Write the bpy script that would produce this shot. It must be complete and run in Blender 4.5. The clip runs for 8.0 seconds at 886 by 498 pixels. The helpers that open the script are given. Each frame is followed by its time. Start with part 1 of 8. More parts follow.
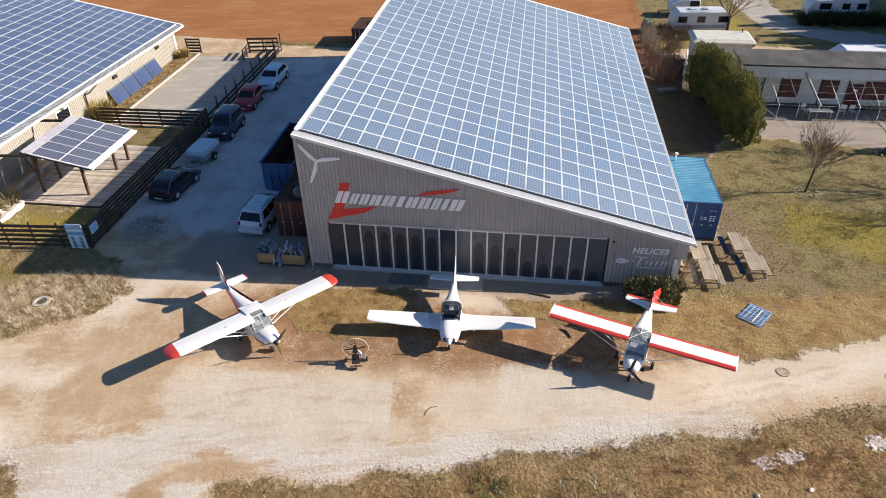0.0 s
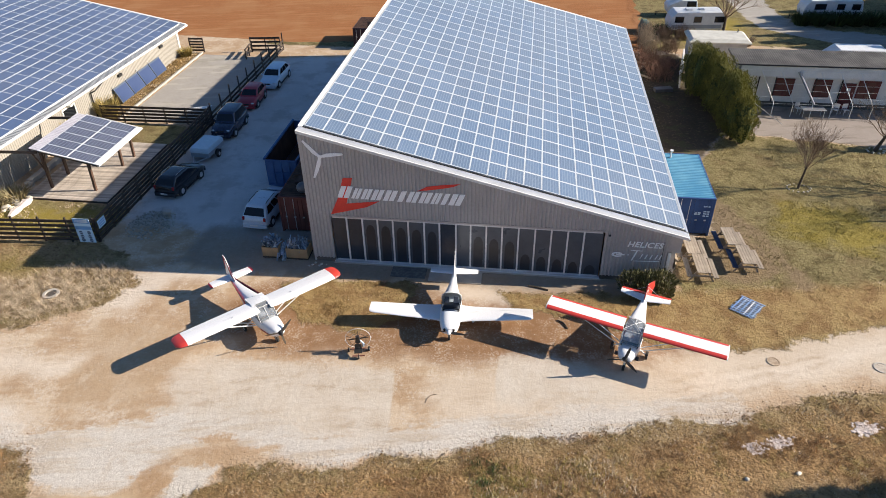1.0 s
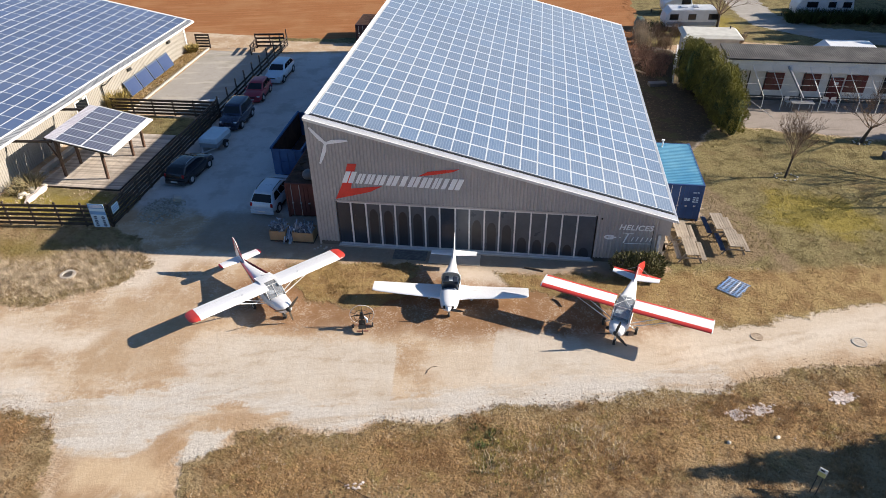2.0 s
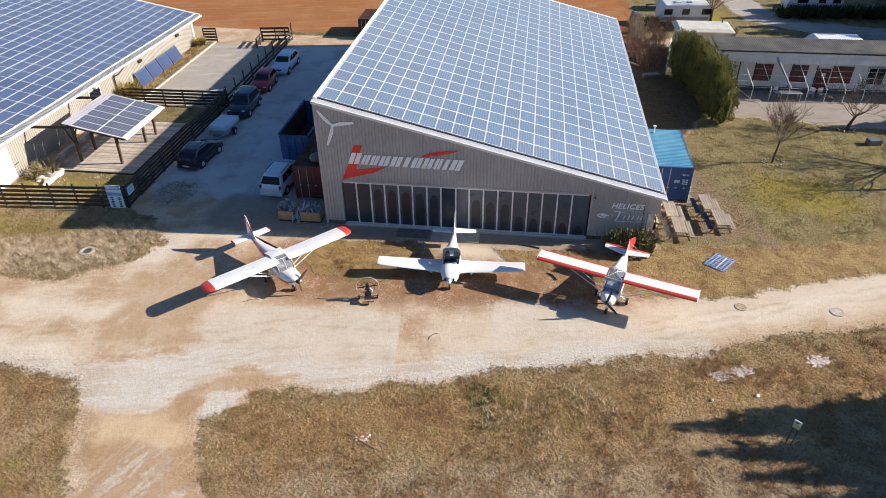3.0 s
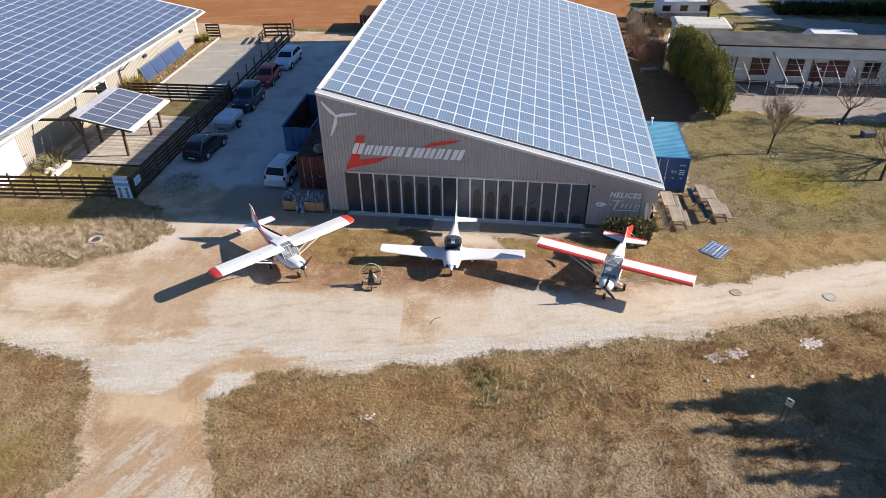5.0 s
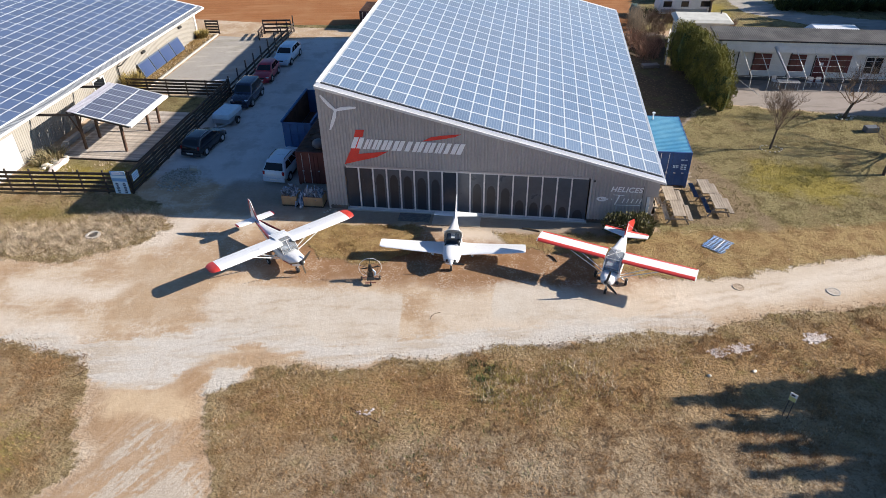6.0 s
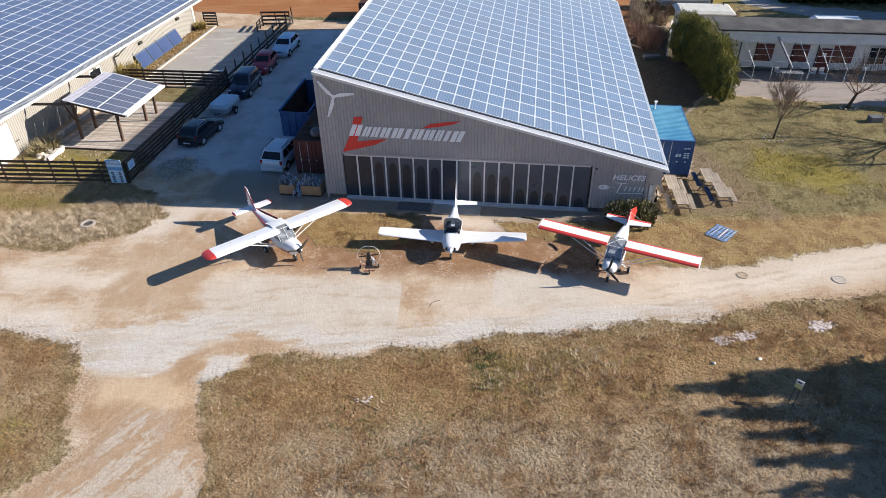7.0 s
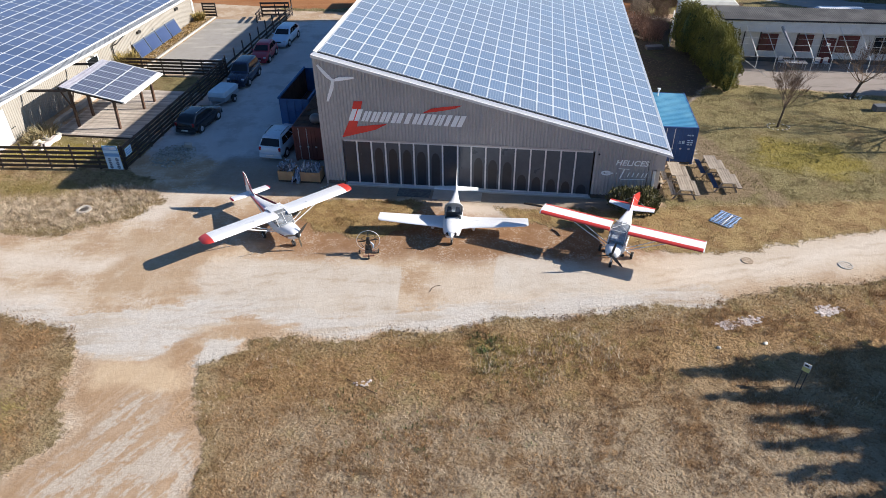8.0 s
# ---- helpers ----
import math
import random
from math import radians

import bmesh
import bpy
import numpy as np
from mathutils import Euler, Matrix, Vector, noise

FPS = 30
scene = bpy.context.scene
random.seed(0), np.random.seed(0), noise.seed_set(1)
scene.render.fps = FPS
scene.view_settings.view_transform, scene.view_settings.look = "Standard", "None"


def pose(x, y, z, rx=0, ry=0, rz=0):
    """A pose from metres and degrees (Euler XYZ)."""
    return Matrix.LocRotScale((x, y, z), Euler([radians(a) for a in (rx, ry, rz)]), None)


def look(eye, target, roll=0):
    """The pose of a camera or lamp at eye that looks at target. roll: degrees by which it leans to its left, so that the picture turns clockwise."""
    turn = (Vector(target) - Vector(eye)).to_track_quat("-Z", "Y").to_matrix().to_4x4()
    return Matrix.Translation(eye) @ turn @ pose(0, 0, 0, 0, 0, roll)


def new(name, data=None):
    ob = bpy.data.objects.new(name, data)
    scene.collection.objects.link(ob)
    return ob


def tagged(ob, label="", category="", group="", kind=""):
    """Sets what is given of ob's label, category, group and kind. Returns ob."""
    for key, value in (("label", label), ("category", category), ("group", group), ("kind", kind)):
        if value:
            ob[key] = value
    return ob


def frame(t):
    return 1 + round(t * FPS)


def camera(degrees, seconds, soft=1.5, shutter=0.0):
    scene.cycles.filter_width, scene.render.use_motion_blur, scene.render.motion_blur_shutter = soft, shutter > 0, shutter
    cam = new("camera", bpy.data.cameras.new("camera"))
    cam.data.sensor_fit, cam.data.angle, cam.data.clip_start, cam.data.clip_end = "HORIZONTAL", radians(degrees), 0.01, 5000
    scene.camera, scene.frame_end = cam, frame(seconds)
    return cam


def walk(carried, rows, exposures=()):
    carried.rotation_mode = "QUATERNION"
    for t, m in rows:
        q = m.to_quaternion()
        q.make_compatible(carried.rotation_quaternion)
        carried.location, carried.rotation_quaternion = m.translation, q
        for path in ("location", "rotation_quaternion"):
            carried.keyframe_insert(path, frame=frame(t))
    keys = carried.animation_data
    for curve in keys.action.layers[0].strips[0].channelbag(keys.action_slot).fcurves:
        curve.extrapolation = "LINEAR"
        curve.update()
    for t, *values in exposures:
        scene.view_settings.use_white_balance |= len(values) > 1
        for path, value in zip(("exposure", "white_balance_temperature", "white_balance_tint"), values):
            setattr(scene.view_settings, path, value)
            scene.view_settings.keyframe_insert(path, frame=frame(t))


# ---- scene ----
cam = camera(66.5, 8.0, soft=0.8)
PATH = [
    (0, (10.507, -30.103, 23.055), (10.281, -28.481, 21.907), -1.0),
    (0.5, (10.561, -30.451, 23.194), (10.334, -28.829, 22.046), -1.0),
    (1, (10.592, -31.057, 23.291), (10.368, -29.435, 22.144), -0.9),
    (1.5, (10.716, -31.906, 23.385), (10.491, -30.282, 22.239), -0.9),
    (3, (11.091, -35.468, 23.415), (10.867, -33.841, 22.272), -0.8),
    (3.5, (11.142, -36.282, 23.45), (10.92, -34.655, 22.308), -0.9),
    (4, (11.157, -36.488, 23.456), (10.933, -34.861, 22.314), -0.9),
    (4.5, (11.125, -36.587, 23.374), (10.902, -34.96, 22.233), -0.8),
    (6, (11.146, -36.456, 22.875), (10.921, -34.83, 21.732), -0.9),
    (6.5, (11.156, -36.422, 22.461), (10.931, -34.796, 21.319), -0.8),
    (7, (11.149, -36.371, 22.033), (10.924, -34.746, 20.889), -0.9),
    (7.5, (11.131, -36.4, 21.554), (10.906, -34.775, 20.411), -0.9),
    (8, (11.108, -36.429, 21.055), (10.883, -34.803, 19.912), -0.8),
]
# the picture's white balance drifts from warm to cool on the way
BALANCE = [(0, 0.77, 6700, 10), (1.5, 0.77, 6690, 10), (3, 0.77, 6570, 10), (4.5, 0.77, 6500, 10), (6.5, 0.77, 6280, 10), (8, 0.77, 6180, 10)]
walk(cam, [(t, look(eye, target, roll)) for t, eye, target, roll in PATH], BALANCE)

# ---- sky, sun ----
SUN = Vector((2.05, 0.3, 1.0)).normalized()
world = bpy.data.worlds.new("sky")
scene.world = world
world.use_nodes = True
sky = world.node_tree.nodes.new("ShaderNodeTexSky")
sky.sky_type, sky.sun_disc = "NISHITA", False
sky.sun_elevation, sky.sun_rotation = math.asin(SUN.z), math.atan2(SUN.x, SUN.y)
sky.air_density, sky.dust_density, sky.ozone_density = 1.0, 0.9, 1.6
tint = world.node_tree.nodes.new("ShaderNodeMix")
tint.data_type, tint.blend_type = "RGBA", "MULTIPLY"
tint.inputs[0].default_value, tint.inputs[7].default_value = 1.0, (0.66, 0.97, 1.32, 1)
world.node_tree.links.new(sky.outputs[0], tint.inputs[6])
world.node_tree.links.new(tint.outputs[2], world.node_tree.nodes["Background"].inputs[0])
world.node_tree.nodes["Background"].inputs[1].default_value = 0.053
sun_data = bpy.data.lights.new("sun", "SUN")
sun_data.energy, sun_data.angle, sun_data.color = 5.45, radians(0.5), (1.0, 0.91, 0.80)
new("sun", sun_data).matrix_world = look(SUN * 80, (0, 0, 0))


# ---- mesh helpers ----
class Mesh:
    """Collects corners and faces of one part, in metres."""

    def __init__(self):
        self.v, self.f, self.m = [], [], []
        self.slot = 0

    def add(self, verts, faces):
        n = len(self.v)
        self.v += [tuple(p) for p in verts]
        self.f += [tuple(i + n for i in f) for f in faces]
        self.m += [self.slot] * len(faces)
        return self

    def box(self, x0, x1, y0, y1, z0, z1, turn=None):
        v = [Vector((x, y, z)) for z in (z0, z1) for x, y in ((x0, y0), (x1, y0), (x1, y1), (x0, y1))]
        if turn is not None:
            v = [turn @ p for p in v]
        return self.add(v, [(3, 2, 1, 0), (4, 5, 6, 7), (0, 1, 5, 4), (1, 2, 6, 5), (2, 3, 7, 6), (3, 0, 4, 7)])

    def beam(self, p, q, w, h=None, up=(0, 0, 1)):
        p, q, up = Vector(p), Vector(q), Vector(up)
        d = (q - p).normalized()
        if abs(d.dot(up)) > 0.99:
            up = Vector((0, 1, 0))
        s = d.cross(up).normalized()
        u = s.cross(d)
        a, b = s * w / 2, u * (h or w) / 2
        v = [e + i * a + j * b for e in (p, q) for i, j in ((-1, -1), (1, -1), (1, 1), (-1, 1))]
        return self.add(v, [(0, 1, 2, 3), (7, 6, 5, 4), (0, 4, 5, 1), (1, 5, 6, 2), (2, 6, 7, 3), (3, 7, 4, 0)])

    def tube(self, p, q, r0, r1=None, n=8, caps=True):
        p, q = Vector(p), Vector(q)
        r1 = r0 if r1 is None else r1
        d = (q - p).normalized()
        s = d.orthogonal().normalized()
        u = d.cross(s)
        ring = [s * math.cos(2 * math.pi * k / n) + u * math.sin(2 * math.pi * k / n) for k in range(n)]
        f = [(k, (k + 1) % n, n + (k + 1) % n, n + k) for k in range(n)]
        if caps:
            f += [tuple(range(n))[::-1], tuple(range(n, 2 * n))]
        return self.add([p + c * r0 for c in ring] + [q + c * r1 for c in ring], f)

    def path(self, pts, r, n=6):
        for a, b in zip(pts, pts[1:]):
            self.tube(a, b, r, r, n)
        return self

    def loft(self, rings, close=True, caps=True):
        n = len(rings[0])
        f = []
        for i in range(len(rings) - 1):
            for k in range(n if close else n - 1):
                j = (k + 1) % n
                f.append((i * n + k, i * n + j, (i + 1) * n + j, (i + 1) * n + k))
        if caps:
            f += [tuple(range(n))[::-1], tuple(range((len(rings) - 1) * n, len(rings) * n))]
        return self.add([p for r in rings for p in r], f)

    def prism(self, poly, lift, m=None):
        """A flat outline (3D corners) given the thickness vector lift."""
        lift, n = Vector(lift), len(poly)
        a = [Vector(p) for p in poly]
        return self.add(a + [p + lift for p in a], [tuple(range(n))[::-1], tuple(range(n, 2 * n))] + [(k, (k + 1) % n, n + (k + 1) % n, n + k) for k in range(n)])

    def ball(self, c, rx, ry, rz, n=8, rough=0.0, rng=None):
        rings = []
        for i in range(1, n // 2 + 1):
            t = math.pi * i / (n // 2 + 1)
            ring = []
            for k in range(n):
                a = 2 * math.pi * k / n
                s = 1 + (rng.uniform(-rough, rough) if rng else 0)
                ring.append((c[0] + rx * s * math.sin(t) * math.cos(a), c[1] + ry * s * math.sin(t) * math.sin(a), c[2] - rz * s * math.cos(t)))
            rings.append(ring)
        return self.loft(rings)


def link(name, mesh, mats, smooth=0):
    me = bpy.data.meshes.new(name)
    me.from_pydata(mesh.v, [], mesh.f)
    for m in mats if isinstance(mats, (list, tuple)) else [mats]:
        me.materials.append(m)
    if any(mesh.m):
        me.polygons.foreach_set("material_index", mesh.m)
    bm = bmesh.new()
    bm.from_mesh(me)
    bmesh.ops.recalc_face_normals(bm, faces=bm.faces)
    bm.to_mesh(me)
    bm.free()
    if smooth:
        me.polygons.foreach_set("use_smooth", [True] * len(me.polygons))
        me.set_sharp_from_angle(angle=radians(smooth))
    me.update()
    return me


def part(name, mesh, mats, parent, label="", smooth=0, bevel=0.0):
    ob = new(name, link(name, mesh, mats, smooth))
    ob.parent = parent
    if bevel:
        mod = ob.modifiers.new("edge", "BEVEL")
        mod.width, mod.segments, mod.limit_method, mod.angle_limit = bevel, 2, "ANGLE", radians(40)
    return tagged(ob, label)


def thing(name, m, label, category, group="", kind=""):
    ob = new(name)
    ob.matrix_basis = m
    ob.empty_display_size = 0.2
    return tagged(ob, label, category, group, kind)


def single(name, mesh, mats, label, category, group="", kind="", m=None, smooth=0, bevel=0.0):
    ob = part(name, mesh, mats, None, "", smooth, bevel)
    if m is not None:
        ob.matrix_basis = m
    return tagged(ob, label, category, group, kind)


# ---- materials ----
def nodes_of(m):
    m.use_nodes = True
    t = m.node_tree
    return t, t.nodes["Principled BSDF"], t.nodes.new, t.links.new


def mix_of(t, fac, a, b, kind="MIX"):
    n = t.nodes.new("ShaderNodeMix")
    n.data_type, n.blend_type = "RGBA", kind
    for socket, value in zip((n.inputs[0], n.inputs[6], n.inputs[7]), (fac, a, b)):
        if isinstance(value, (tuple, float, int)):
            socket.default_value = (*value, 1) if isinstance(value, tuple) else value
        else:
            t.links.new(value, socket)
    return n.outputs[2]


def math_of(t, op, a, b=0.0, clamp=False):
    n = t.nodes.new("ShaderNodeMath")
    n.operation, n.use_clamp = op, clamp
    for socket, value in zip(n.inputs, (a, b)):
        if isinstance(value, (float, int)):
            socket.default_value = value
        else:
            t.links.new(value, socket)
    return n.outputs[0]


def noise_of(t, where, scale, detail=4.0, rough=0.6):
    n = t.nodes.new("ShaderNodeTexNoise")
    n.inputs["Scale"].default_value, n.inputs["Detail"].default_value, n.inputs["Roughness"].default_value = scale, detail, rough
    t.links.new(where, n.inputs["Vector"])
    return n.outputs["Fac"]


def step_of(t, value, low, high):
    n = t.nodes.new("ShaderNodeMapRange")
    n.interpolation_type = "SMOOTHSTEP"
    n.inputs[1].default_value, n.inputs[2].default_value = low, high
    t.links.new(value, n.inputs[0])
    return n.outputs[0]


def bump_of(t, bsdf, height, strength, distance):
    n = t.nodes.new("ShaderNodeBump")
    n.inputs["Strength"].default_value, n.inputs["Distance"].default_value = strength, distance
    t.links.new(height, n.inputs["Height"])
    t.links.new(n.outputs[0], bsdf.inputs["Normal"])


def mat(name, c, c2=None, rough=0.6, metal=0.0, scale=1.5, fine=25.0, bump=0.0, spread=0.0, island=0.0, spec=0.5, coat=0.0, stretch=(1, 1, 1)):
    """A surface of colour c with blotches of c2, fine grain, and variation between pieces (spread: objects, island: loose pieces)."""
    m = bpy.data.materials.new(name)
    t, bsdf, node, join = nodes_of(m)
    co = node("ShaderNodeTexCoord").outputs["Object"]
    if stretch != (1, 1, 1):
        mp = node("ShaderNodeMapping")
        mp.inputs["Scale"].default_value = stretch
        join(co, mp.inputs[0])
        co = mp.outputs[0]
    c2 = c2 or tuple(v * 0.8 for v in c)
    big, small = noise_of(t, co, scale), noise_of(t, co, fine, 3.0)
    colour = mix_of(t, step_of(t, big, 0.35, 0.68), c, c2)
    grain = math_of(t, "ADD", math_of(t, "MULTIPLY", small, 0.3), 0.85)
    for amount, source, socket in ((spread, "ShaderNodeObjectInfo", "Random"), (island, "ShaderNodeNewGeometry", "Random Per Island")):
        if amount:
            vary = math_of(t, "ADD", math_of(t, "MULTIPLY", node(source).outputs[socket], 2 * amount), 1 - amount)
            grain = math_of(t, "MULTIPLY", grain, vary)
    comb = node("ShaderNodeCombineColor")
    for k in range(3):
        join(grain, comb.inputs[k])
    join(mix_of(t, 1.0, colour, comb.outputs[0], "MULTIPLY"), bsdf.inputs["Base Color"])
    join(math_of(t, "ADD", math_of(t, "MULTIPLY", big, 0.2), rough - 0.1, True), bsdf.inputs["Roughness"])
    bsdf.inputs["Metallic"].default_value = metal
    bsdf.inputs["Specular IOR Level"].default_value = spec
    bsdf.inputs["Coat Weight"].default_value = coat
    bsdf.inputs["Coat Roughness"].default_value = 0.08
    if bump:
        bump_of(t, bsdf, small, 0.6, bump)
    return m


def glass(name, tint, rough=0.03, alpha=0.35):
    """Window glass, mostly dark, partly see-through."""
    m = bpy.data.materials.new(name)
    t, bsdf, node, join = nodes_of(m)
    bsdf.inputs["Base Color"].default_value = (*tint, 1)
    bsdf.inputs["Roughness"].default_value = rough
    bsdf.inputs["Transmission Weight"].default_value = alpha
    bsdf.inputs["IOR"].default_value = 1.5
    return m


def cells(name, dark, light, columns, rows, dust_glare):
    """Solar cells under glass: a grid of cells with pale lines between, each panel a little different, and a pale film
    of dust and painted glare.
    """
    m = bpy.data.materials.new(name)
    t, bsdf, node, join = nodes_of(m)
    uv = node("ShaderNodeSeparateXYZ")
    join(node("ShaderNodeTexCoord").outputs["UV"], uv.inputs[0])
    lines = None
    for socket, count, width in ((uv.outputs[0], columns, 0.13), (uv.outputs[1], rows, 0.07)):
        fr = math_of(t, "FRACT", math_of(t, "MULTIPLY", socket, float(count)))
        line = math_of(t, "LESS_THAN", math_of(t, "MINIMUM", fr, math_of(t, "SUBTRACT", 1.0, fr)), width)
        lines = line if lines is None else math_of(t, "MAXIMUM", lines, line)
    co = node("ShaderNodeNewGeometry")
    vary = noise_of(t, co.outputs["Position"], 0.9, 2.0)
    each = math_of(t, "ADD", node("ShaderNodeObjectInfo").outputs["Random"], co.outputs["Random Per Island"])
    each = math_of(t, "FRACT", math_of(t, "MULTIPLY", each, 7.31))
    shade = mix_of(t, math_of(t, "ADD", math_of(t, "MULTIPLY", each, 0.6), math_of(t, "MULTIPLY", vary, 0.4)), dark, tuple(1.9 * v for v in dark))
    colour = mix_of(t, math_of(t, "MULTIPLY", lines, 0.5), shade, light)
    # broad pale film: dust, with the roof's sky glare mixed into the colour
    film = math_of(t, "MULTIPLY", step_of(t, noise_of(t, co.outputs["Position"], 0.1, 3.0), 0.1, 0.95), dust_glare)
    join(mix_of(t, film, colour, (0.52, 0.52, 0.51)), bsdf.inputs["Base Color"])
    smear = noise_of(t, co.outputs["Position"], 0.35, 3.0)
    bsdf.inputs["Roughness"].default_value, bsdf.inputs["IOR"].default_value = 0.5, 1.75
    bsdf.inputs["Specular IOR Level"].default_value = 0.95
    bsdf.inputs["Coat Weight"].default_value, bsdf.inputs["Coat IOR"].default_value = 1.0, 1.65
    bsdf.inputs["Sheen Weight"].default_value, bsdf.inputs["Sheen Roughness"].default_value = min(1.0, 5.0 * dust_glare), 0.28
    bsdf.inputs["Sheen Tint"].default_value = (1.0, 0.98, 0.95, 1)
    join(math_of(t, "ADD", math_of(t, "MULTIPLY", smear, 0.14), 0.05), bsdf.inputs["Coat Roughness"])
    return m


STEEL_GREY = mat("painted_steel_cladding", (0.45, 0.427, 0.415), (0.392, 0.372, 0.361), 0.45, 0.0, 0.4, 8.0)
STEEL_BEIGE = mat("beige_steel_cladding", (0.36, 0.335, 0.295), (0.325, 0.30, 0.262), 0.5, 0.0, 0.4, 8.0)
TRIM_WHITE = mat("white_trim", (0.78, 0.77, 0.75), (0.68, 0.67, 0.64), 0.45, 0.0, 0.8, 12.0)
ALU = mat("aluminium", (0.72, 0.73, 0.75), (0.6, 0.61, 0.63), 0.35, 0.6, 2.0, 30.0)
ALU_FRAME = mat("panel_frame", (0.66, 0.68, 0.70), (0.58, 0.60, 0.62), 0.4, 0.1, 2.0, 30.0)
CELLS = cells("solar_cells", (0.026, 0.070, 0.140), (0.34, 0.39, 0.44), 6, 10, 0.215)
CELLS_DARK = cells("solar_cells_dark", (0.022, 0.046, 0.112), (0.09, 0.13, 0.21), 6, 12, 0.12)
CELLS_BLACK = cells("solar_cells_black", (0.014, 0.020, 0.05), (0.34, 0.36, 0.42), 8, 5, 0.10)
DOOR_DARK = mat("dark_door_sheet", (0.036, 0.050, 0.070), (0.03, 0.042, 0.058), 0.25, 0.0, 0.6, 10.0)
DOOR_ARCH = mat("darker_arch", (0.032, 0.039, 0.050), (0.026, 0.031, 0.04), 0.35, 0.0, 1.2, 10.0)
DOOR_FRAME = mat("door_frame_metal", (0.62, 0.63, 0.65), (0.52, 0.53, 0.55), 0.4, 0.3, 1.0, 20.0)
WHITE_PAINT = mat("white_paint", (0.96, 0.96, 0.96), (0.93, 0.93, 0.93), 0.5, 0.0, 1.0, 20.0)
RED_PAINT = mat("red_paint", (0.80, 0.045, 0.03), (0.72, 0.04, 0.026), 0.5, 0.0, 1.0, 20.0)
PLANE_WHITE = mat("white_gelcoat", (0.82, 0.82, 0.82), (0.78, 0.78, 0.79), 0.3, 0.0, 0.8, 15.0, coat=0.3)
PLANE_RED = mat("red_gelcoat", (0.62, 0.06, 0.045), (0.55, 0.05, 0.04), 0.35, 0.0, 0.8, 15.0, coat=0.2)
PLANE_DARKRED = mat("dark_red_stripe", (0.30, 0.02, 0.03), (0.24, 0.02, 0.03), 0.35, 0.0, 1.0, 15.0)
BLACK = mat("black_plastic", (0.018, 0.018, 0.019), (0.025, 0.025, 0.025), 0.5, 0.0, 4.0, 40.0)
RUBBER = mat("tyre_rubber", (0.022, 0.021, 0.020), (0.04, 0.036, 0.03), 0.85, 0.0, 5.0, 60.0)


def clear_glass(name, tint, haze=0.0):
    """A thin clear shell: see-through, with a glossy skin and a pale diffuse veil for reflected sky."""
    m = bpy.data.materials.new(name)
    t, bsdf, node, join = nodes_of(m)
    see, shine, blend, fresnel = node("ShaderNodeBsdfTransparent"), node("ShaderNodeBsdfGlossy"), node("ShaderNodeMixShader"), node("ShaderNodeFresnel")
    dull, veil = node("ShaderNodeBsdfDiffuse"), node("ShaderNodeMixShader")
    see.inputs[0].default_value, dull.inputs[0].default_value = (*tint, 1), (0.80, 0.84, 0.88, 1)
    shine.inputs["Roughness"].default_value = 0.04
    fresnel.inputs[0].default_value = 1.6
    veil.inputs[0].default_value = haze
    join(see.outputs[0], veil.inputs[1])
    join(dull.outputs[0], veil.inputs[2])
    join(fresnel.outputs[0], blend.inputs[0])
    join(veil.outputs[0], blend.inputs[1])
    join(shine.outputs[0], blend.inputs[2])
    join(blend.outputs[0], t.nodes["Material Output"].inputs["Surface"])
    return m


CANOPY = clear_glass("canopy_glass", (0.86, 0.90, 0.93))
# the veil paints the sky's pale reflection onto the windscreens
HAZY = clear_glass("sky_veiled_acrylic", (0.90, 0.93, 0.95), 0.2)
CAR_GLASS = glass("car_glass", (0.012, 0.014, 0.017), 0.05, 0.0)
INTERIOR = mat("grey_upholstery", (0.46, 0.48, 0.52), (0.30, 0.32, 0.36), 0.8, 0.0, 6.0)
TUBE_WHITE = mat("white_tube", (0.75, 0.75, 0.74), (0.7, 0.7, 0.69), 0.35)
FENCE_WOOD = mat("dark_stained_wood", (0.060, 0.043, 0.034), (0.035, 0.026, 0.022), 0.75, 0.0, 1.2, 30.0, 0.002, 0.3, stretch=(1, 1, 6))
POST_WOOD = mat("brown_post_wood", (0.11, 0.060, 0.038), (0.07, 0.04, 0.026), 0.7, 0.0, 1.5, 30.0, 0.002, 0.2)
DECK_WOOD = mat("grey_deck_board", (0.54, 0.47, 0.40), (0.35, 0.295, 0.245), 0.8, 0.0, 0.9, 30.0, 0.002, 0.34)
TABLE_WOOD = mat("weathered_table_board", (0.37, 0.305, 0.235), (0.27, 0.22, 0.17), 0.8, 0.0, 1.3, 30.0, 0.002, 0.2)
BLUE_WOOD = mat("dark_blue_board", (0.045, 0.07, 0.13), (0.03, 0.05, 0.10), 0.7, 0.0, 1.3, 30.0, 0.002, 0.2)
BLUE_CONT = mat("blue_container_paint", (0.030, 0.085, 0.24), (0.022, 0.06, 0.18), 0.5, 0.0, 0.7, 12.0)
BLUE_ROOF = mat("faded_blue_roof_paint", (0.075, 0.27, 0.43), (0.14, 0.36, 0.50), 0.5, 0.0, 0.6, 10.0)
BLUE_SKIP = mat("blue_skip_paint", (0.05, 0.13, 0.30), (0.035, 0.09, 0.22), 0.55, 0.0, 0.8, 12.0)
RUST = mat("rusty_steel", (0.09, 0.045, 0.028), (0.05, 0.027, 0.02), 0.85, 0.0, 1.5, 20.0, 0.003)
RED_CONT = mat("faded_red_container_paint", (0.15, 0.042, 0.032), (0.10, 0.03, 0.024), 0.65, 0.0, 0.8, 12.0)
CARDBOARD = mat("pale_plywood", (0.42, 0.28, 0.15), (0.34, 0.22, 0.12), 0.8, 0.0, 1.5, 20.0)
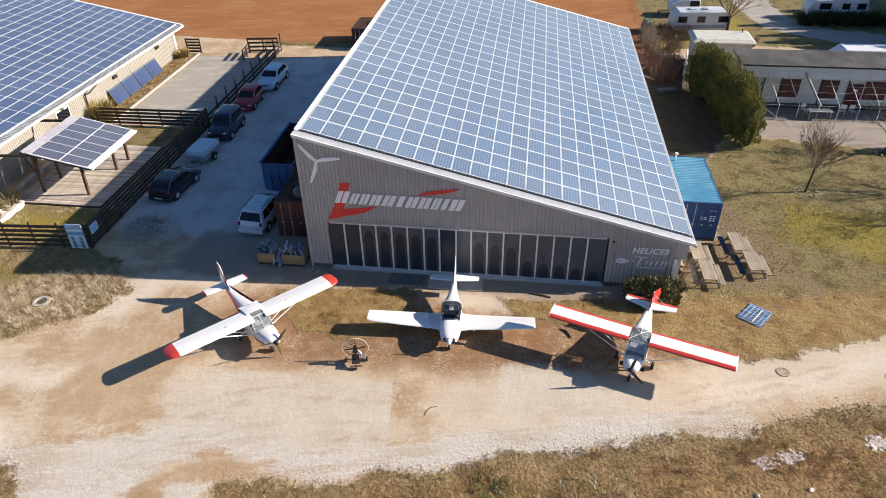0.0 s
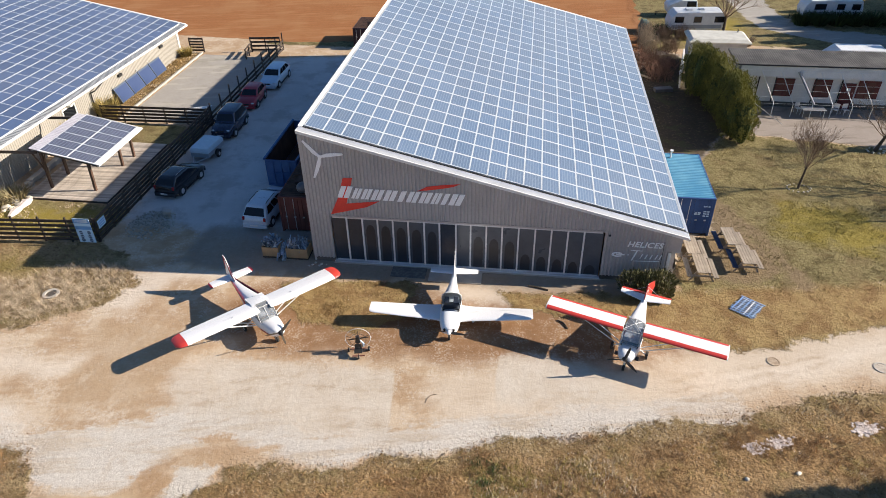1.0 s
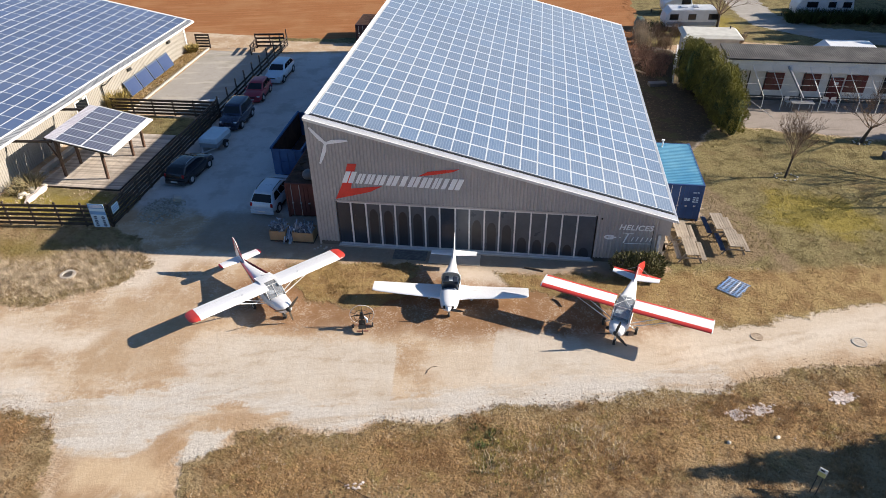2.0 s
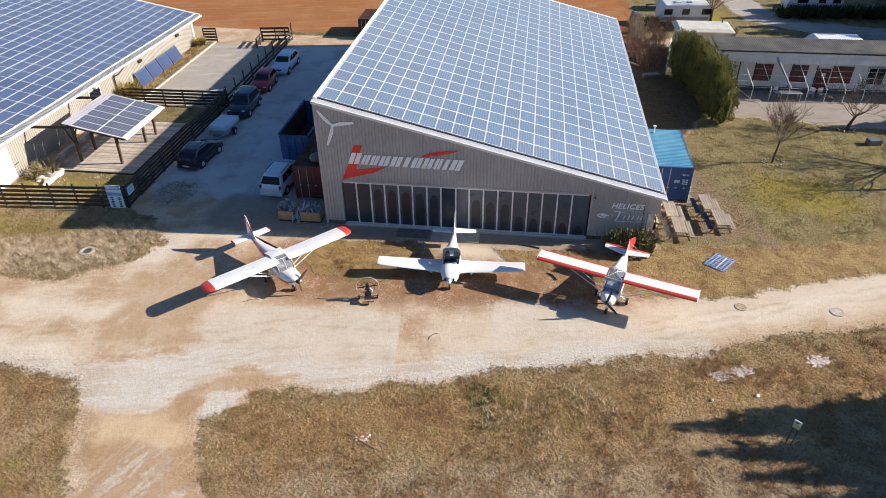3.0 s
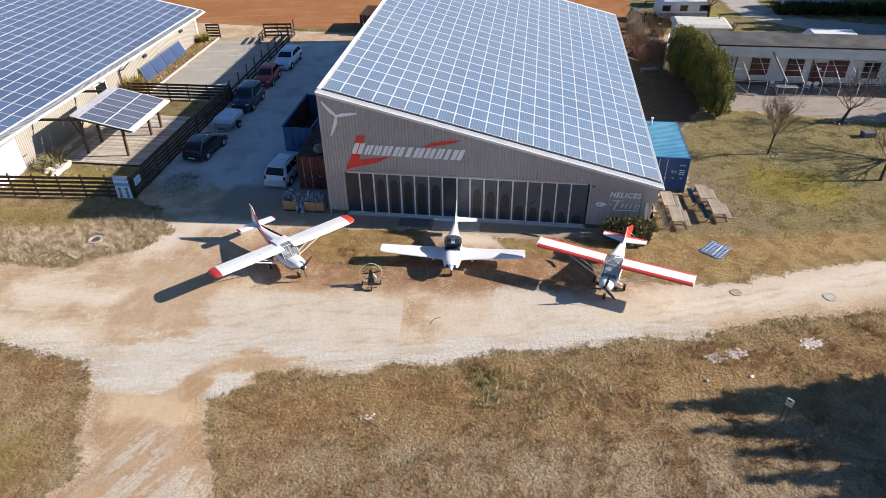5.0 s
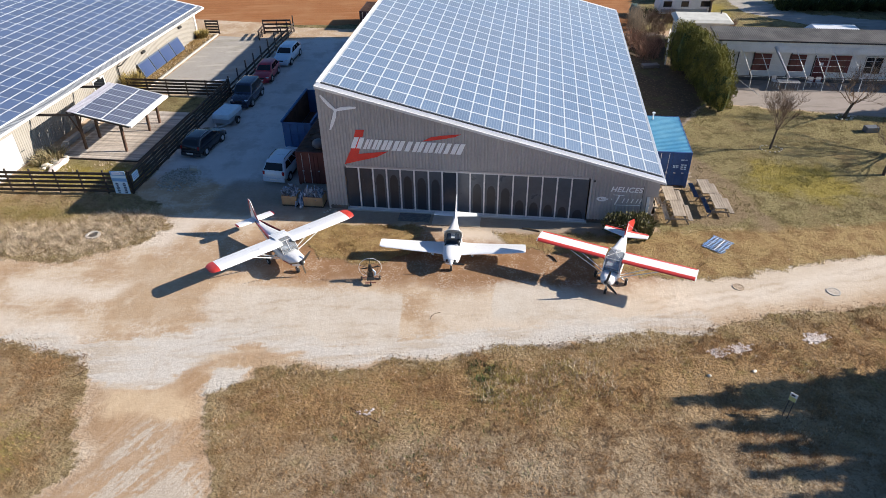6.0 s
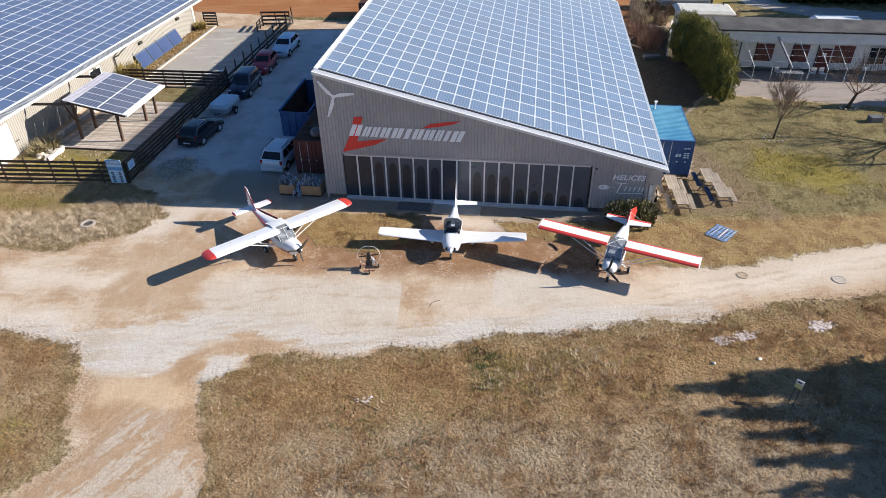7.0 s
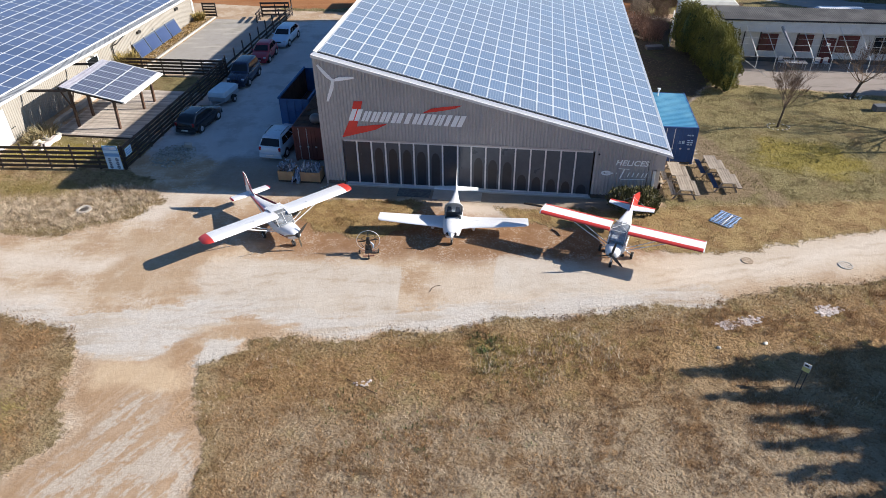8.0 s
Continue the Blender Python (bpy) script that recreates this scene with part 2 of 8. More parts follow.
SCRAP = mat("blue_grey_scrap_metal", (0.20, 0.26, 0.34), (0.42, 0.48, 0.55), 0.5, 0.4, 3.0, 30.0, island=0.6)
CONCRETE = mat("pale_concrete", (0.46, 0.42, 0.37), (0.38, 0.35, 0.31), 0.85, 0.0, 0.7, 20.0, 0.004)
STONE = mat("pale_stone", (0.55, 0.50, 0.42), (0.44, 0.40, 0.33), 0.85, 0.0, 2.0, 25.0, 0.01, 0.2, 0.25)
PLASTER_LUMP = mat("white_plaster_rubble", (0.66, 0.58, 0.53), (0.54, 0.45, 0.40), 0.9, 0.0, 4.0, 30.0, 0.02, 0.0, 0.2)
IRON = mat("cast_iron", (0.10, 0.085, 0.07), (0.15, 0.13, 0.11), 0.7, 0.3, 6.0, 40.0, 0.003)


# ---- ground: one sheet with zones ----
def away(px, py, outline):
    """Distance of points to a closed outline on the plan, positive inside."""
    best = np.full(px.shape, 1e9)
    inside = np.zeros(px.shape, bool)
    for (ax, ay), (bx, by) in zip(outline, outline[1:] + outline[:1]):
        dx, dy = bx - ax, by - ay
        k = np.clip(((px - ax) * dx + (py - ay) * dy) / (dx * dx + dy * dy), 0, 1)
        best = np.minimum(best, np.hypot(px - ax - k * dx, py - ay - k * dy))
        if ay != by:
            inside ^= ((ay > py) != (by > py)) & (px < dx * (py - ay) / dy + ax)
    return np.where(inside, best, -best)


def near(px, py, line, half):
    """How far inside a ribbon of that half width points lie."""
    best = np.full(px.shape, 1e9)
    for (ax, ay), (bx, by) in zip(line, line[1:]):
        dx, dy = bx - ax, by - ay
        k = np.clip(((px - ax) * dx + (py - ay) * dy) / (dx * dx + dy * dy), 0, 1)
        best = np.minimum(best, np.hypot(px - ax - k * dx, py - ay - k * dy))
    return half - best


def zone(distances, soft):
    return np.clip(0.5 + np.max(distances, axis=0) / (2 * soft), 0, 1)


VERGE = [(-2.2, -16.6), (-1.0, -15.4), (-0.9, -14.8), (1.3, -14.3), (2.2, -14.5), (4.4, -14.0), (5.3, -13.3), (8.0, -13.1), (9.5, -12.2), (13.5, -11.3), (18.9, -10.0), (25.2, -7.8), (29.6, -6.6), (40, -3.6), (200, 30), (200, -200), (14, -200), (6, -40), (1.5, -26), (-0.1, -23.0), (-0.8, -21.0), (-1.5, -19.6), (-2.2, -18.3)]
VERGE_WEST = [(-200, -9), (-22, -13.2), (-13.6, -14.3), (-11.6, -14.6), (-9.5, -14.9), (-9.0, -16.0), (-8.6, -17), (-7.3, -18.9), (-6.6, -20.4), (-6.8, -21.8), (-8.4, -24.5), (-12, -29), (-40, -90), (-200, -90)]
BANK = [(-15.4, -7.8), (-12.0, -5.7), (-10.6, -3.6), (-12.5, -1.0), (-15.0, 0.2), (-200, -2), (-200, -8)]
GARDEN = [(-25, 0.2), (-15.1, 0.3), (-15.1, 4.4), (-25, 5)]
GARDEN_BACK = [(-25, 13.5), (-15.1, 13.5), (-15.1, 17.1), (-25, 17.1)]
STRIP = [(-25.4, 17.5), (-23.35, 17.5), (-23.35, 34.3), (-25.4, 34.3)]
PATCH_A = [(-2.6, -2.4), (1.5, -1.5), (5.2, -1.6), (5.0, -3.2), (5.2, -4.6), (2.4, -6.0), (-0.4, -5.6), (-1.8, -4.2)]
PATCH_B = [(9.4, -1.9), (15, -1.5), (19.3, -0.6), (40, 3.0), (40, 0.8), (28.8, -2.7), (21, -5.5), (18, -5.6), (14.5, -3.6), (10.6, -3.4)]
LAWN = [(19.3, -0.8), (40, 2.5), (200, 30), (200, 18), (36.8, 18.5), (28.2, 19.8), (25.5, 19.0), (22.4, 14), (22.2, 5), (19.4, 4)]
CAMP = [(22, 38.5), (22, 400), (400, 400), (400, 30), (46, 32), (41, 41), (30, 42)]
FIELD = [(-600, 41.5), (-27.5, 39.8), (-21.2, 39.3), (-13.3, 38.8), (-9.7, 39.3), (22.7, 38.9), (22.7, 600), (-600, 600)]
YARD = [(-15.4, 2.6), (-11.0, 2.4), (-6.5, 1.6), (-3.0, 0.6), (19, 0.6), (19, 36), (-1.5, 35.2), (-9, 34.6), (-15.2, 33.6)]
PAVED = [(-23.1, 17.5), (-15.2, 17.5), (-15.2, 33.6), (-23.0, 34.0)]
PATIO = [(28.2, 19.9), (37, 18.6), (60, 16), (60, 26.5), (29.0, 26.5)]
LANE = [(36.5, 75), (36.4, 58), (37.4, 49), (42, 45.8), (50, 43.4), (90, 38)]
SHADED_SOIL = [(19.5, 12.3), (22.4, 14.0), (25.4, 19.0), (28.2, 20.4), (28.6, 25.8), (25.0, 38.4), (19.5, 38.4)]
FIELD_EDGE = [(-17.5, 37.8), (-9.7, 37.6), (-4, 37.8), (-4, 39.4), (-9.7, 39.5), (-17.5, 39.2)]
EARTH = [(-5.5, -4.6), (-3, -2.2), (20, -1.2), (22, -4.6), (18, -7.2), (6, -7.6), (-1, -7.8), (-4.4, -6.6)]
GRAVEL_BAND = [(-14.2, -13.9), (-11.6, -14.2), (-9.4, -14.6), (-7.2, -14.9), (-5.2, -14.5), (-3.6, -13.2), (-1.8, -12.0), (1.2, -13.2), (3.6, -13.2), (6, -12.6), (9.4, -11.7), (13, -10.8), (17, -9.9), (20.5, -9.1)]
GRAVEL_FAN = [(-9.9, -14.0), (-7.0, -13.2), (-4.8, -12.2), (-2.7, -10.8), (-1.2, -12.8), (-2.6, -13.4), (-3.7, -14.9), (-4.3, -15.9), (-5.6, -16.7), (-7.5, -16.9), (-9.3, -16.2)]
TRACK = [(8.5, -9.6), (13.8, -8.9), (19, -7.6), (26.3, -4.8), (40, -1.0)]
BROWN = [[(-3.9, -16.2), (-3.5, -15.0), (-2.6, -14.0), (-1.0, -13.7), (1.0, -13.8), (1.3, -14.3), (-0.9, -14.8), (-2.3, -14.7), (-3.1, -15.4), (-3.2, -16.4)], [(-3.2, -19.0), (-2.5, -17.9), (-2.0, -17.8), (-1.3, -20.0), (-2.1, -20.6)], [(17.5, -9.6), (22, -8.2), (28, -6.2), (34, -4.2), (34, -5.4), (27.5, -7.2), (21.7, -8.9), (18, -10.4)], [(-10, -12.4), (-5.8, -12.0), (-5.4, -8), (-8, -6.4), (-11, -6.6)]]
STREAKS = [(-5.6, -21.6), (-5.1, -19.3), (-3.4, -18.1), (-2.9, -19.6), (-1.5, -20.4), (-0.6, -21.3), (1.2, -26), (-6, -27)]
RUSTY_VERGE = [(-1.2, -15.4), (1, -14.8), (9, -12.9), (16, -11.5), (21.7, -9.4), (40, -4.2), (40, -12), (22, -13.2), (15, -16), (10, -17.2), (3, -18.6), (-1.0, -18.4)]
ASHEN = [(2, -18.5), (9, -17), (14, -17.4), (20, -16.4), (40, -16), (40, -40), (2, -40)]
PALE = [[(-12.3, -5.1), (-12.5, -2.7), (-9.3, -1.6), (-4.4, -1.2), (-4.6, -2.6), (-8.6, -3.0), (-9.6, -4.8), (-10.0, -6.0), (-11.4, -5.9)], [(-17.2, -9.4), (-15.5, -9.0), (-12.2, -9.4), (-10.2, -8.9), (-8.5, -8.4), (-11.2, -11.1), (-14.2, -10.9), (-15.7, -11.6)],
        [(-18, -13.2), (-18, -12.0), (-12.5, -12.6), (-10, -13.0), (-10.2, -14.2), (-14, -13.9)], [(6.2, -1.5), (8, -1.35), (10.2, -1.5), (10.3, -3.0), (8.0, -3.2), (6.4, -2.5)], [(18.8, -6.8), (22.4, -6.2), (26.8, -4.4), (31.3, -2.2), (40, 0.4), (40, -1.8), (30.7, -3.7), (26.2, -6.1), (22.0, -7.4), (19.1, -8.4)]]
PADS = [[(-5.5, -11.1), (-5.8, -9.4), (-4.0, -8.4), (-0.9, -8.2), (1.6, -8.3), (7.0, -8.1), (7.5, -12.8), (3.0, -12.6), (-0.8, -12.4), (-2.8, -12.2), (-4.8, -11.8)], [(7.6, -6.9), (12.3, -6.5), (15.3, -7.6), (15.9, -8.7), (14.9, -9.5), (12.4, -9.8), (7.9, -10.1)]]
WHEELINGS = [[(-22, -11.6), (-14, -12.2), (-8, -12.6), (-3.4, -10.9), (1, -9.4), (6, -9.2)], [(-1.6, -26), (-3.4, -20), (-5.2, -16.2), (-8.2, -13.2), (-14, -11.2), (-22, -9.8)], [(-2.4, -26), (-3.2, -19), (-2.6, -15.6), (0.6, -12.2), (8, -10.4), (15, -8.8), (24, -5.9), (40, -0.6)], [(-4.2, -26), (-5.0, -19.5), (-6.6, -15.6), (-9, -10.6), (-8.2, -5.4), (-7.8, 2)], [(-22, -12.4), (-12, -13.4), (-6, -13.8), (-1, -12.2), (6, -11.2), (16, -9.3), (26, -5.8)]]
TONGUE = [(-2.4, -16.7), (-2.9, -15.9), (-3.0, -15.1), (-2.2, -14.6), (-1.3, -14.8), (-1.2, -15.6), (-1.6, -16.4)]
SAND = [(-7.3, -17.9), (-7.6, -16.9), (-4.3, -16.2), (-2.7, -16.9), (-2.5, -17.8), (-3.5, -18.3), (-5.6, -18.5)]
BARE = [(-9.9, -16.0), (-9.2, -16.6), (-7.4, -17.0), (-5.7, -16.8), (-4.2, -15.9), (-3.6, -14.8), (-3.1, -14.7), (-2.4, -17.2), (1.6, -26), (-9.5, -27), (-6.6, -22.6), (-6.2, -20.4), (-8.2, -17)]
GREENER = [[(25.5, 5.5), (31, 3.5), (34, 5.5), (33, 9), (27.5, 10.5)], [(-25, 0.5), (-15, 0.5), (-15, 4), (-25, 4)], [(26, 41), (34, 44), (34, 52), (26, 50)], [(-20, -21), (-11, -19.3), (-8, -20.2), (-8.6, -22), (-20, -23)], [(-30, -4.3), (-17.5, -3.8), (-15.2, -1.6), (-30, -1.0)], [(9.0, -13.2), (10.6, -13.0), (10.4, -15.6), (9.6, -15.4)]]


def spaced(low, high, step, far):
    inner = list(np.arange(low, high + step / 2, step))
    outer, d = [], step
    reach = 0.0
    while reach < far:
        d *= 1.35
        reach += d
        outer.append(reach)
    return np.array([low - r for r in outer[::-1]] + inner + [high + r for r in outer])


gx, gy = spaced(-30, 45, 0.22, 1500), spaced(-27, 62, 0.22, 1500)
GX, GY = np.meshgrid(gx, gy)
plan_x, plan_y = GX.ravel(), GY.ravel()


def sway(x, y, seed):
    """An uneven shift of the zones' edges, at two scales."""
    return 0.75 * noise.noise(Vector((x * 0.45, y * 0.45, seed))) + 0.42 * noise.noise(Vector((x * 1.3, y * 1.3, seed + 5))) + 0.2 * noise.noise(Vector((x * 3.1, y * 3.1, seed + 9)))


close = (np.abs(plan_x - 7) < 45) & (np.abs(plan_y - 10) < 48)
px, py = plan_x.copy(), plan_y.copy()
loose_ground = ~((py > 0) & (py < 36) & (px < 19))
for k in np.nonzero(close & loose_ground)[0]:
    px[k] += 0.75 * sway(plan_x[k], plan_y[k], 2.0)
    py[k] += 0.55 * sway(plan_x[k], plan_y[k], 40.0)
masks = {
    "grass": zone([away(px, py, o) for o in (VERGE, VERGE_WEST, BANK, GARDEN, GARDEN_BACK, STRIP, PATCH_A, PATCH_B, LAWN, CAMP, FIELD_EDGE)], 0.8) * (1 - zone([near(px, py, LANE, 2.2)], 0.8)),
    "rough_grass": zone([away(px, py, o) for o in (VERGE, VERGE_WEST, BANK, STRIP)], 1.2),
    "field": zone([away(px, py, FIELD)], 0.4),
    "yard": zone([away(px, py, YARD) / 2.0, away(px, py, SHADED_SOIL)], 1.1),
    "patio": zone([away(px, py, PATIO)], 0.5),
    "shaded_soil": zone([away(px, py, SHADED_SOIL)], 0.8),
    "paved": zone([away(px, py, PAVED), near(px, py, LANE, 2.4)], 0.25),
    "gravel": zone([near(px, py, GRAVEL_BAND, 0.95), away(px, py, GRAVEL_FAN)], 1.1),
    "pad": np.maximum(zone([away(px, py, PADS[0])], 1.3) * np.clip((5.2 + 0.1 * (-8 - plan_y) - plan_x) / 0.3, 0, 1), zone([away(px, py, PADS[1])], 1.3) * np.clip((plan_x - 9.7) / 0.3, 0, 1)),
    "tongue": zone([away(px, py, TONGUE)], 0.55),
    "ruts": zone([near(px, py, [(x + dx, y + dy) for x, y in o], 0.13) for o in WHEELINGS for dx, dy in ((-0.5, -0.55), (0.5, 0.55))], 0.22),
    "sand": zone([away(px, py, SAND)], 0.9),
    "track": zone([near(px, py, TRACK, 1.7)], 1.5),
    "brown": zone([away(px, py, o) for o in BROWN], 0.9),
    "streaks": zone([away(px, py, STREAKS)], 1.6),
    "wear": zone([near(px, py, [(23.4, 9), (24.8, 6), (25.6, 3), (26.2, 0.6)], 0.3), near(px, py, [(22.0, 8.5), (23.3, 5.5), (23.9, 2.5)], 0.3), away(px, py, [(22.2, 10.5), (23.2, 10), (24.2, 6), (25.2, 2), (24, 0.5), (19.6, 0.6), (19.6, 4.2), (22.2, 5)])], 0.9),
    # brown ground where the hangar's shade falls
    "shade_strip": zone([away(px, py, [(-9.5, -1.3), (-3, -1.5), (15.5, -1.5), (18.5, -0.9), (18.5, 0.4), (-2, 0.4), (-2, 3), (-9, 3)])], 1.0),
    "gold": zone([away(px, py, PATCH_A), away(px, py, PATCH_B)], 1.2),
    "rust": zone([away(px, py, RUSTY_VERGE), away(px, py, STRIP), away(px, py, PATCH_B) - 0.6, away(px, py, PATCH_A) - 0.4], 1.8),
    "ashen": zone([away(px, py, ASHEN)], 2.5),
    "pale": zone([away(px, py, o) for o in PALE], 1.1),
    "earth": zone([away(px, py, EARTH)], 1.2),
    "bare": zone([away(px, py, BARE)], 1.3),
    "green": zone([away(px, py, o) for o in GREENER], 1.5),
}
px, py = plan_x, plan_y
pz = np.zeros(px.shape)
for k in np.nonzero(masks["rough_grass"] > 0.4)[0]:
    if abs(px[k]) < 60 and -40 < py[k] < 10:
        p = Vector((px[k], py[k], 0))
        pz[k] = (masks["rough_grass"][k] - 0.4) * (0.10 * noise.noise(p * 0.35) + 0.05 * noise.noise(p * 1.4))
nx, ny = len(gx), len(gy)
ground_me = bpy.data.meshes.new("ground")
ground_me.from_pydata(np.column_stack([px, py, pz]).tolist(), [], [(j * nx + i, j * nx + i + 1, (j + 1) * nx + i + 1, (j + 1) * nx + i) for j in range(ny - 1) for i in range(nx - 1)])
ground_me.polygons.foreach_set("use_smooth", [True] * len(ground_me.polygons))
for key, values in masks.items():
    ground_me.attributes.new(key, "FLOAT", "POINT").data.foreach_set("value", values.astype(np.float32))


def ground_material():
    m = bpy.data.materials.new("dirt_gravel_and_dry_grass")
    t, bsdf, node, join = nodes_of(m)
    co = node("ShaderNodeTexCoord").outputs["Object"]

    def zone_of(name, reach=0.55, low=0.42, high=0.6, breaker=None):
        a = node("ShaderNodeAttribute")
        a.attribute_name = name
        return step_of(t, math_of(t, "ADD", a.outputs["Fac"], math_of(t, "MULTIPLY", math_of(t, "SUBTRACT", breaker, 0.5), reach)), low, high)

    n_wide, n_mid, n_small, n_fine = noise_of(t, co, 0.16, 4.0), noise_of(t, co, 0.9, 6.0, 0.65), noise_of(t, co, 4.0, 6.0, 0.7), noise_of(t, co, 26.0, 4.0, 0.7)
    n_hair = noise_of(t, co, 17.0, 5.0, 0.75)
    edge = math_of(t, "ADD", math_of(t, "MULTIPLY", n_mid, 0.55), math_of(t, "MULTIPLY", n_small, 0.45))
    peb = node("ShaderNodeTexVoronoi")
    peb.inputs["Scale"].default_value = 13.0
    join(co, peb.inputs["Vector"])
    pebble = peb.outputs["Color"]
    grey = node("ShaderNodeRGBToBW")
    join(pebble, grey.inputs[0])
    peb2 = node("ShaderNodeTexVoronoi")
    peb2.inputs["Scale"].default_value = 22.0
    join(co, peb2.inputs["Vector"])
    grey2 = node("ShaderNodeRGBToBW")
    join(peb2.outputs["Color"], grey2.inputs[0])

    slow = node("ShaderNodeMapping")
    slow.vector_type = "TEXTURE"
    slow.inputs["Scale"].default_value = (5.5, 1.0, 1.0)
    slow.inputs["Rotation"].default_value = (0, 0, radians(12))
    join(co, slow.inputs[0])
    n_streak = noise_of(t, slow.outputs[0], 1.1, 5.0, 0.62)
    n_clump = noise_of(t, co, 6.5, 3.0, 0.6)
    n_patch = noise_of(t, co, 0.42, 5.0, 0.7)
    dirt = mix_of(t, step_of(t, n_wide, 0.35, 0.65), (0.41, 0.28, 0.17), (0.475, 0.355, 0.24))
    dirt = mix_of(t, math_of(t, "MULTIPLY", step_of(t, n_streak, 0.5, 0.68), 0.5), dirt, (0.57, 0.46, 0.345))
    dirt = mix_of(t, math_of(t, "MULTIPLY", math_of(t, "MULTIPLY", step_of(t, n_mid, 0.5, 0.62), step_of(t, n_small, 0.48, 0.58)), 0.6), dirt, (0.66, 0.57, 0.46))
    dirt = mix_of(t, math_of(t, "MULTIPLY", step_of(t, n_patch, 0.5, 0.62), 0.55), dirt, (0.36, 0.235, 0.14))
    dirt = mix_of(t, math_of(t, "MULTIPLY", step_of(t, math_of(t, "SUBTRACT", 1.0, n_patch), 0.5, 0.6), 0.5), dirt, (0.60, 0.50, 0.385))
    lane = node("ShaderNodeMapping")
    lane.vector_type = "TEXTURE"
    lane.inputs["Scale"].default_value = (7.0, 0.8, 1.0)
    lane.inputs["Rotation"].default_value = (0, 0, radians(8))
    join(co, lane.inputs[0])
    n_lane = noise_of(t, lane.outputs[0], 2.6, 5.0, 0.7)
    dirt = mix_of(t, math_of(t, "MULTIPLY", step_of(t, n_lane, 0.54, 0.66), 0.18), dirt, (0.34, 0.22, 0.13))
    dirt = mix_of(t, math_of(t, "MULTIPLY", step_of(t, math_of(t, "SUBTRACT", 1.0, n_lane), 0.54, 0.66), 0.15), dirt, (0.66, 0.56, 0.45))
    dirt = mix_of(t, zone_of("earth", 0.9, 0.25, 0.85, edge), dirt, mix_of(t, n_mid, (0.17, 0.09, 0.045), (0.35, 0.205, 0.11)))
    dirt = mix_of(t, math_of(t, "MULTIPLY", step_of(t, n_mid, 0.5, 0.75), 0.5), dirt, (0.33, 0.215, 0.13))
    dirt = mix_of(t, math_of(t, "MULTIPLY", step_of(t, n_small, 0.5, 0.72), 0.3), dirt, (0.50, 0.41, 0.32))
    stones = math_of(t, "MULTIPLY", step_of(t, grey.outputs[0], 0.62, 0.72), step_of(t, n_mid, 0.42, 0.6))
    dirt = mix_of(t, math_of(t, "MULTIPLY", stones, 0.34), dirt, (0.60, 0.54, 0.46))
    gravel = mix_of(t, grey2.outputs[0], (0.455, 0.405, 0.35), (0.63, 0.58, 0.515))
    gravel = mix_of(t, math_of(t, "MULTIPLY", step_of(t, n_streak, 0.48, 0.6), 0.7), gravel, (0.46, 0.37, 0.275))
    pad = mix_of(t, step_of(t, n_mid, 0.35, 0.7), (0.57, 0.51, 0.435), (0.50, 0.425, 0.34))
    pad = mix_of(t, math_of(t, "MULTIPLY", step_of(t, n_lane, 0.52, 0.66), 0.3), pad, (0.46, 0.37, 0.28))
    pale = mix_of(t, step_of(t, n_mid, 0.35, 0.7), (0.67, 0.595, 0.505), (0.58, 0.49, 0.39))
    pale = mix_of(t, math_of(t, "MULTIPLY", grey2.outputs[0], 0.18), pale, (0.70, 0.63, 0.55))
    pale = mix_of(t, math_of(t, "MULTIPLY", step_of(t, n_lane, 0.55, 0.68), 0.25), pale, (0.47, 0.375, 0.28))
    yard = mix_of(t, n_mid, (0.56, 0.545, 0.53), (0.68, 0.66, 0.64))
    yard = mix_of(t, math_of(t, "MULTIPLY", step_of(t, n_wide, 0.45, 0.6), 0.2), yard, (0.27, 0.23, 0.19))
    yard = mix_of(t, math_of(t, "MULTIPLY", grey2.outputs[0], 0.3), yard, (0.40, 0.38, 0.35))
    yard = mix_of(t, math_of(t, "MULTIPLY", step_of(t, n_patch, 0.47, 0.63), 0.35), yard, (0.25, 0.21, 0.175))
    yard = mix_of(t, math_of(t, "MULTIPLY", step_of(t, math_of(t, "SUBTRACT", 1.0, n_patch), 0.56, 0.7), 0.5), yard, (0.58, 0.54, 0.49))
    # soil and leaf litter, with the hedge's shade darkened into the colour
    shaded_soil = mix_of(t, n_mid, (0.055, 0.042, 0.030), (0.12, 0.09, 0.06))
    shaded_soil = mix_of(t, math_of(t, "MULTIPLY", step_of(t, n_small, 0.54, 0.64), 0.7), shaded_soil, (0.26, 0.185, 0.105))
    shaded_soil = mix_of(t, math_of(t, "MULTIPLY", step_of(t, n_patch, 0.5, 0.62), 0.6), shaded_soil, (0.10, 0.10, 0.045))
    paved = mix_of(t, n_mid, (0.30, 0.275, 0.245), (0.42, 0.39, 0.35))
    paved = mix_of(t, math_of(t, "MULTIPLY", step_of(t, n_small, 0.55, 0.7), 0.6), paved, (0.25, 0.215, 0.15))
    paved = mix_of(t, math_of(t, "MULTIPLY", step_of(t, n_wide, 0.5, 0.62), 0.6), paved, (0.24, 0.225, 0.17))
    paved = mix_of(t, math_of(t, "MULTIPLY", step_of(t, n_streak, 0.54, 0.62), 0.5), paved, (0.50, 0.45, 0.38))
    bare = mix_of(t, n_mid, (0.325, 0.20, 0.108), (0.41, 0.28, 0.17))
    turn = node("ShaderNodeMapping")
    turn.vector_type = "TEXTURE"
    turn.inputs["Scale"].default_value = (4.0, 1.0, 1.0)
    turn.inputs["Rotation"].default_value = (0, 0, radians(66))
    join(co, turn.inputs[0])
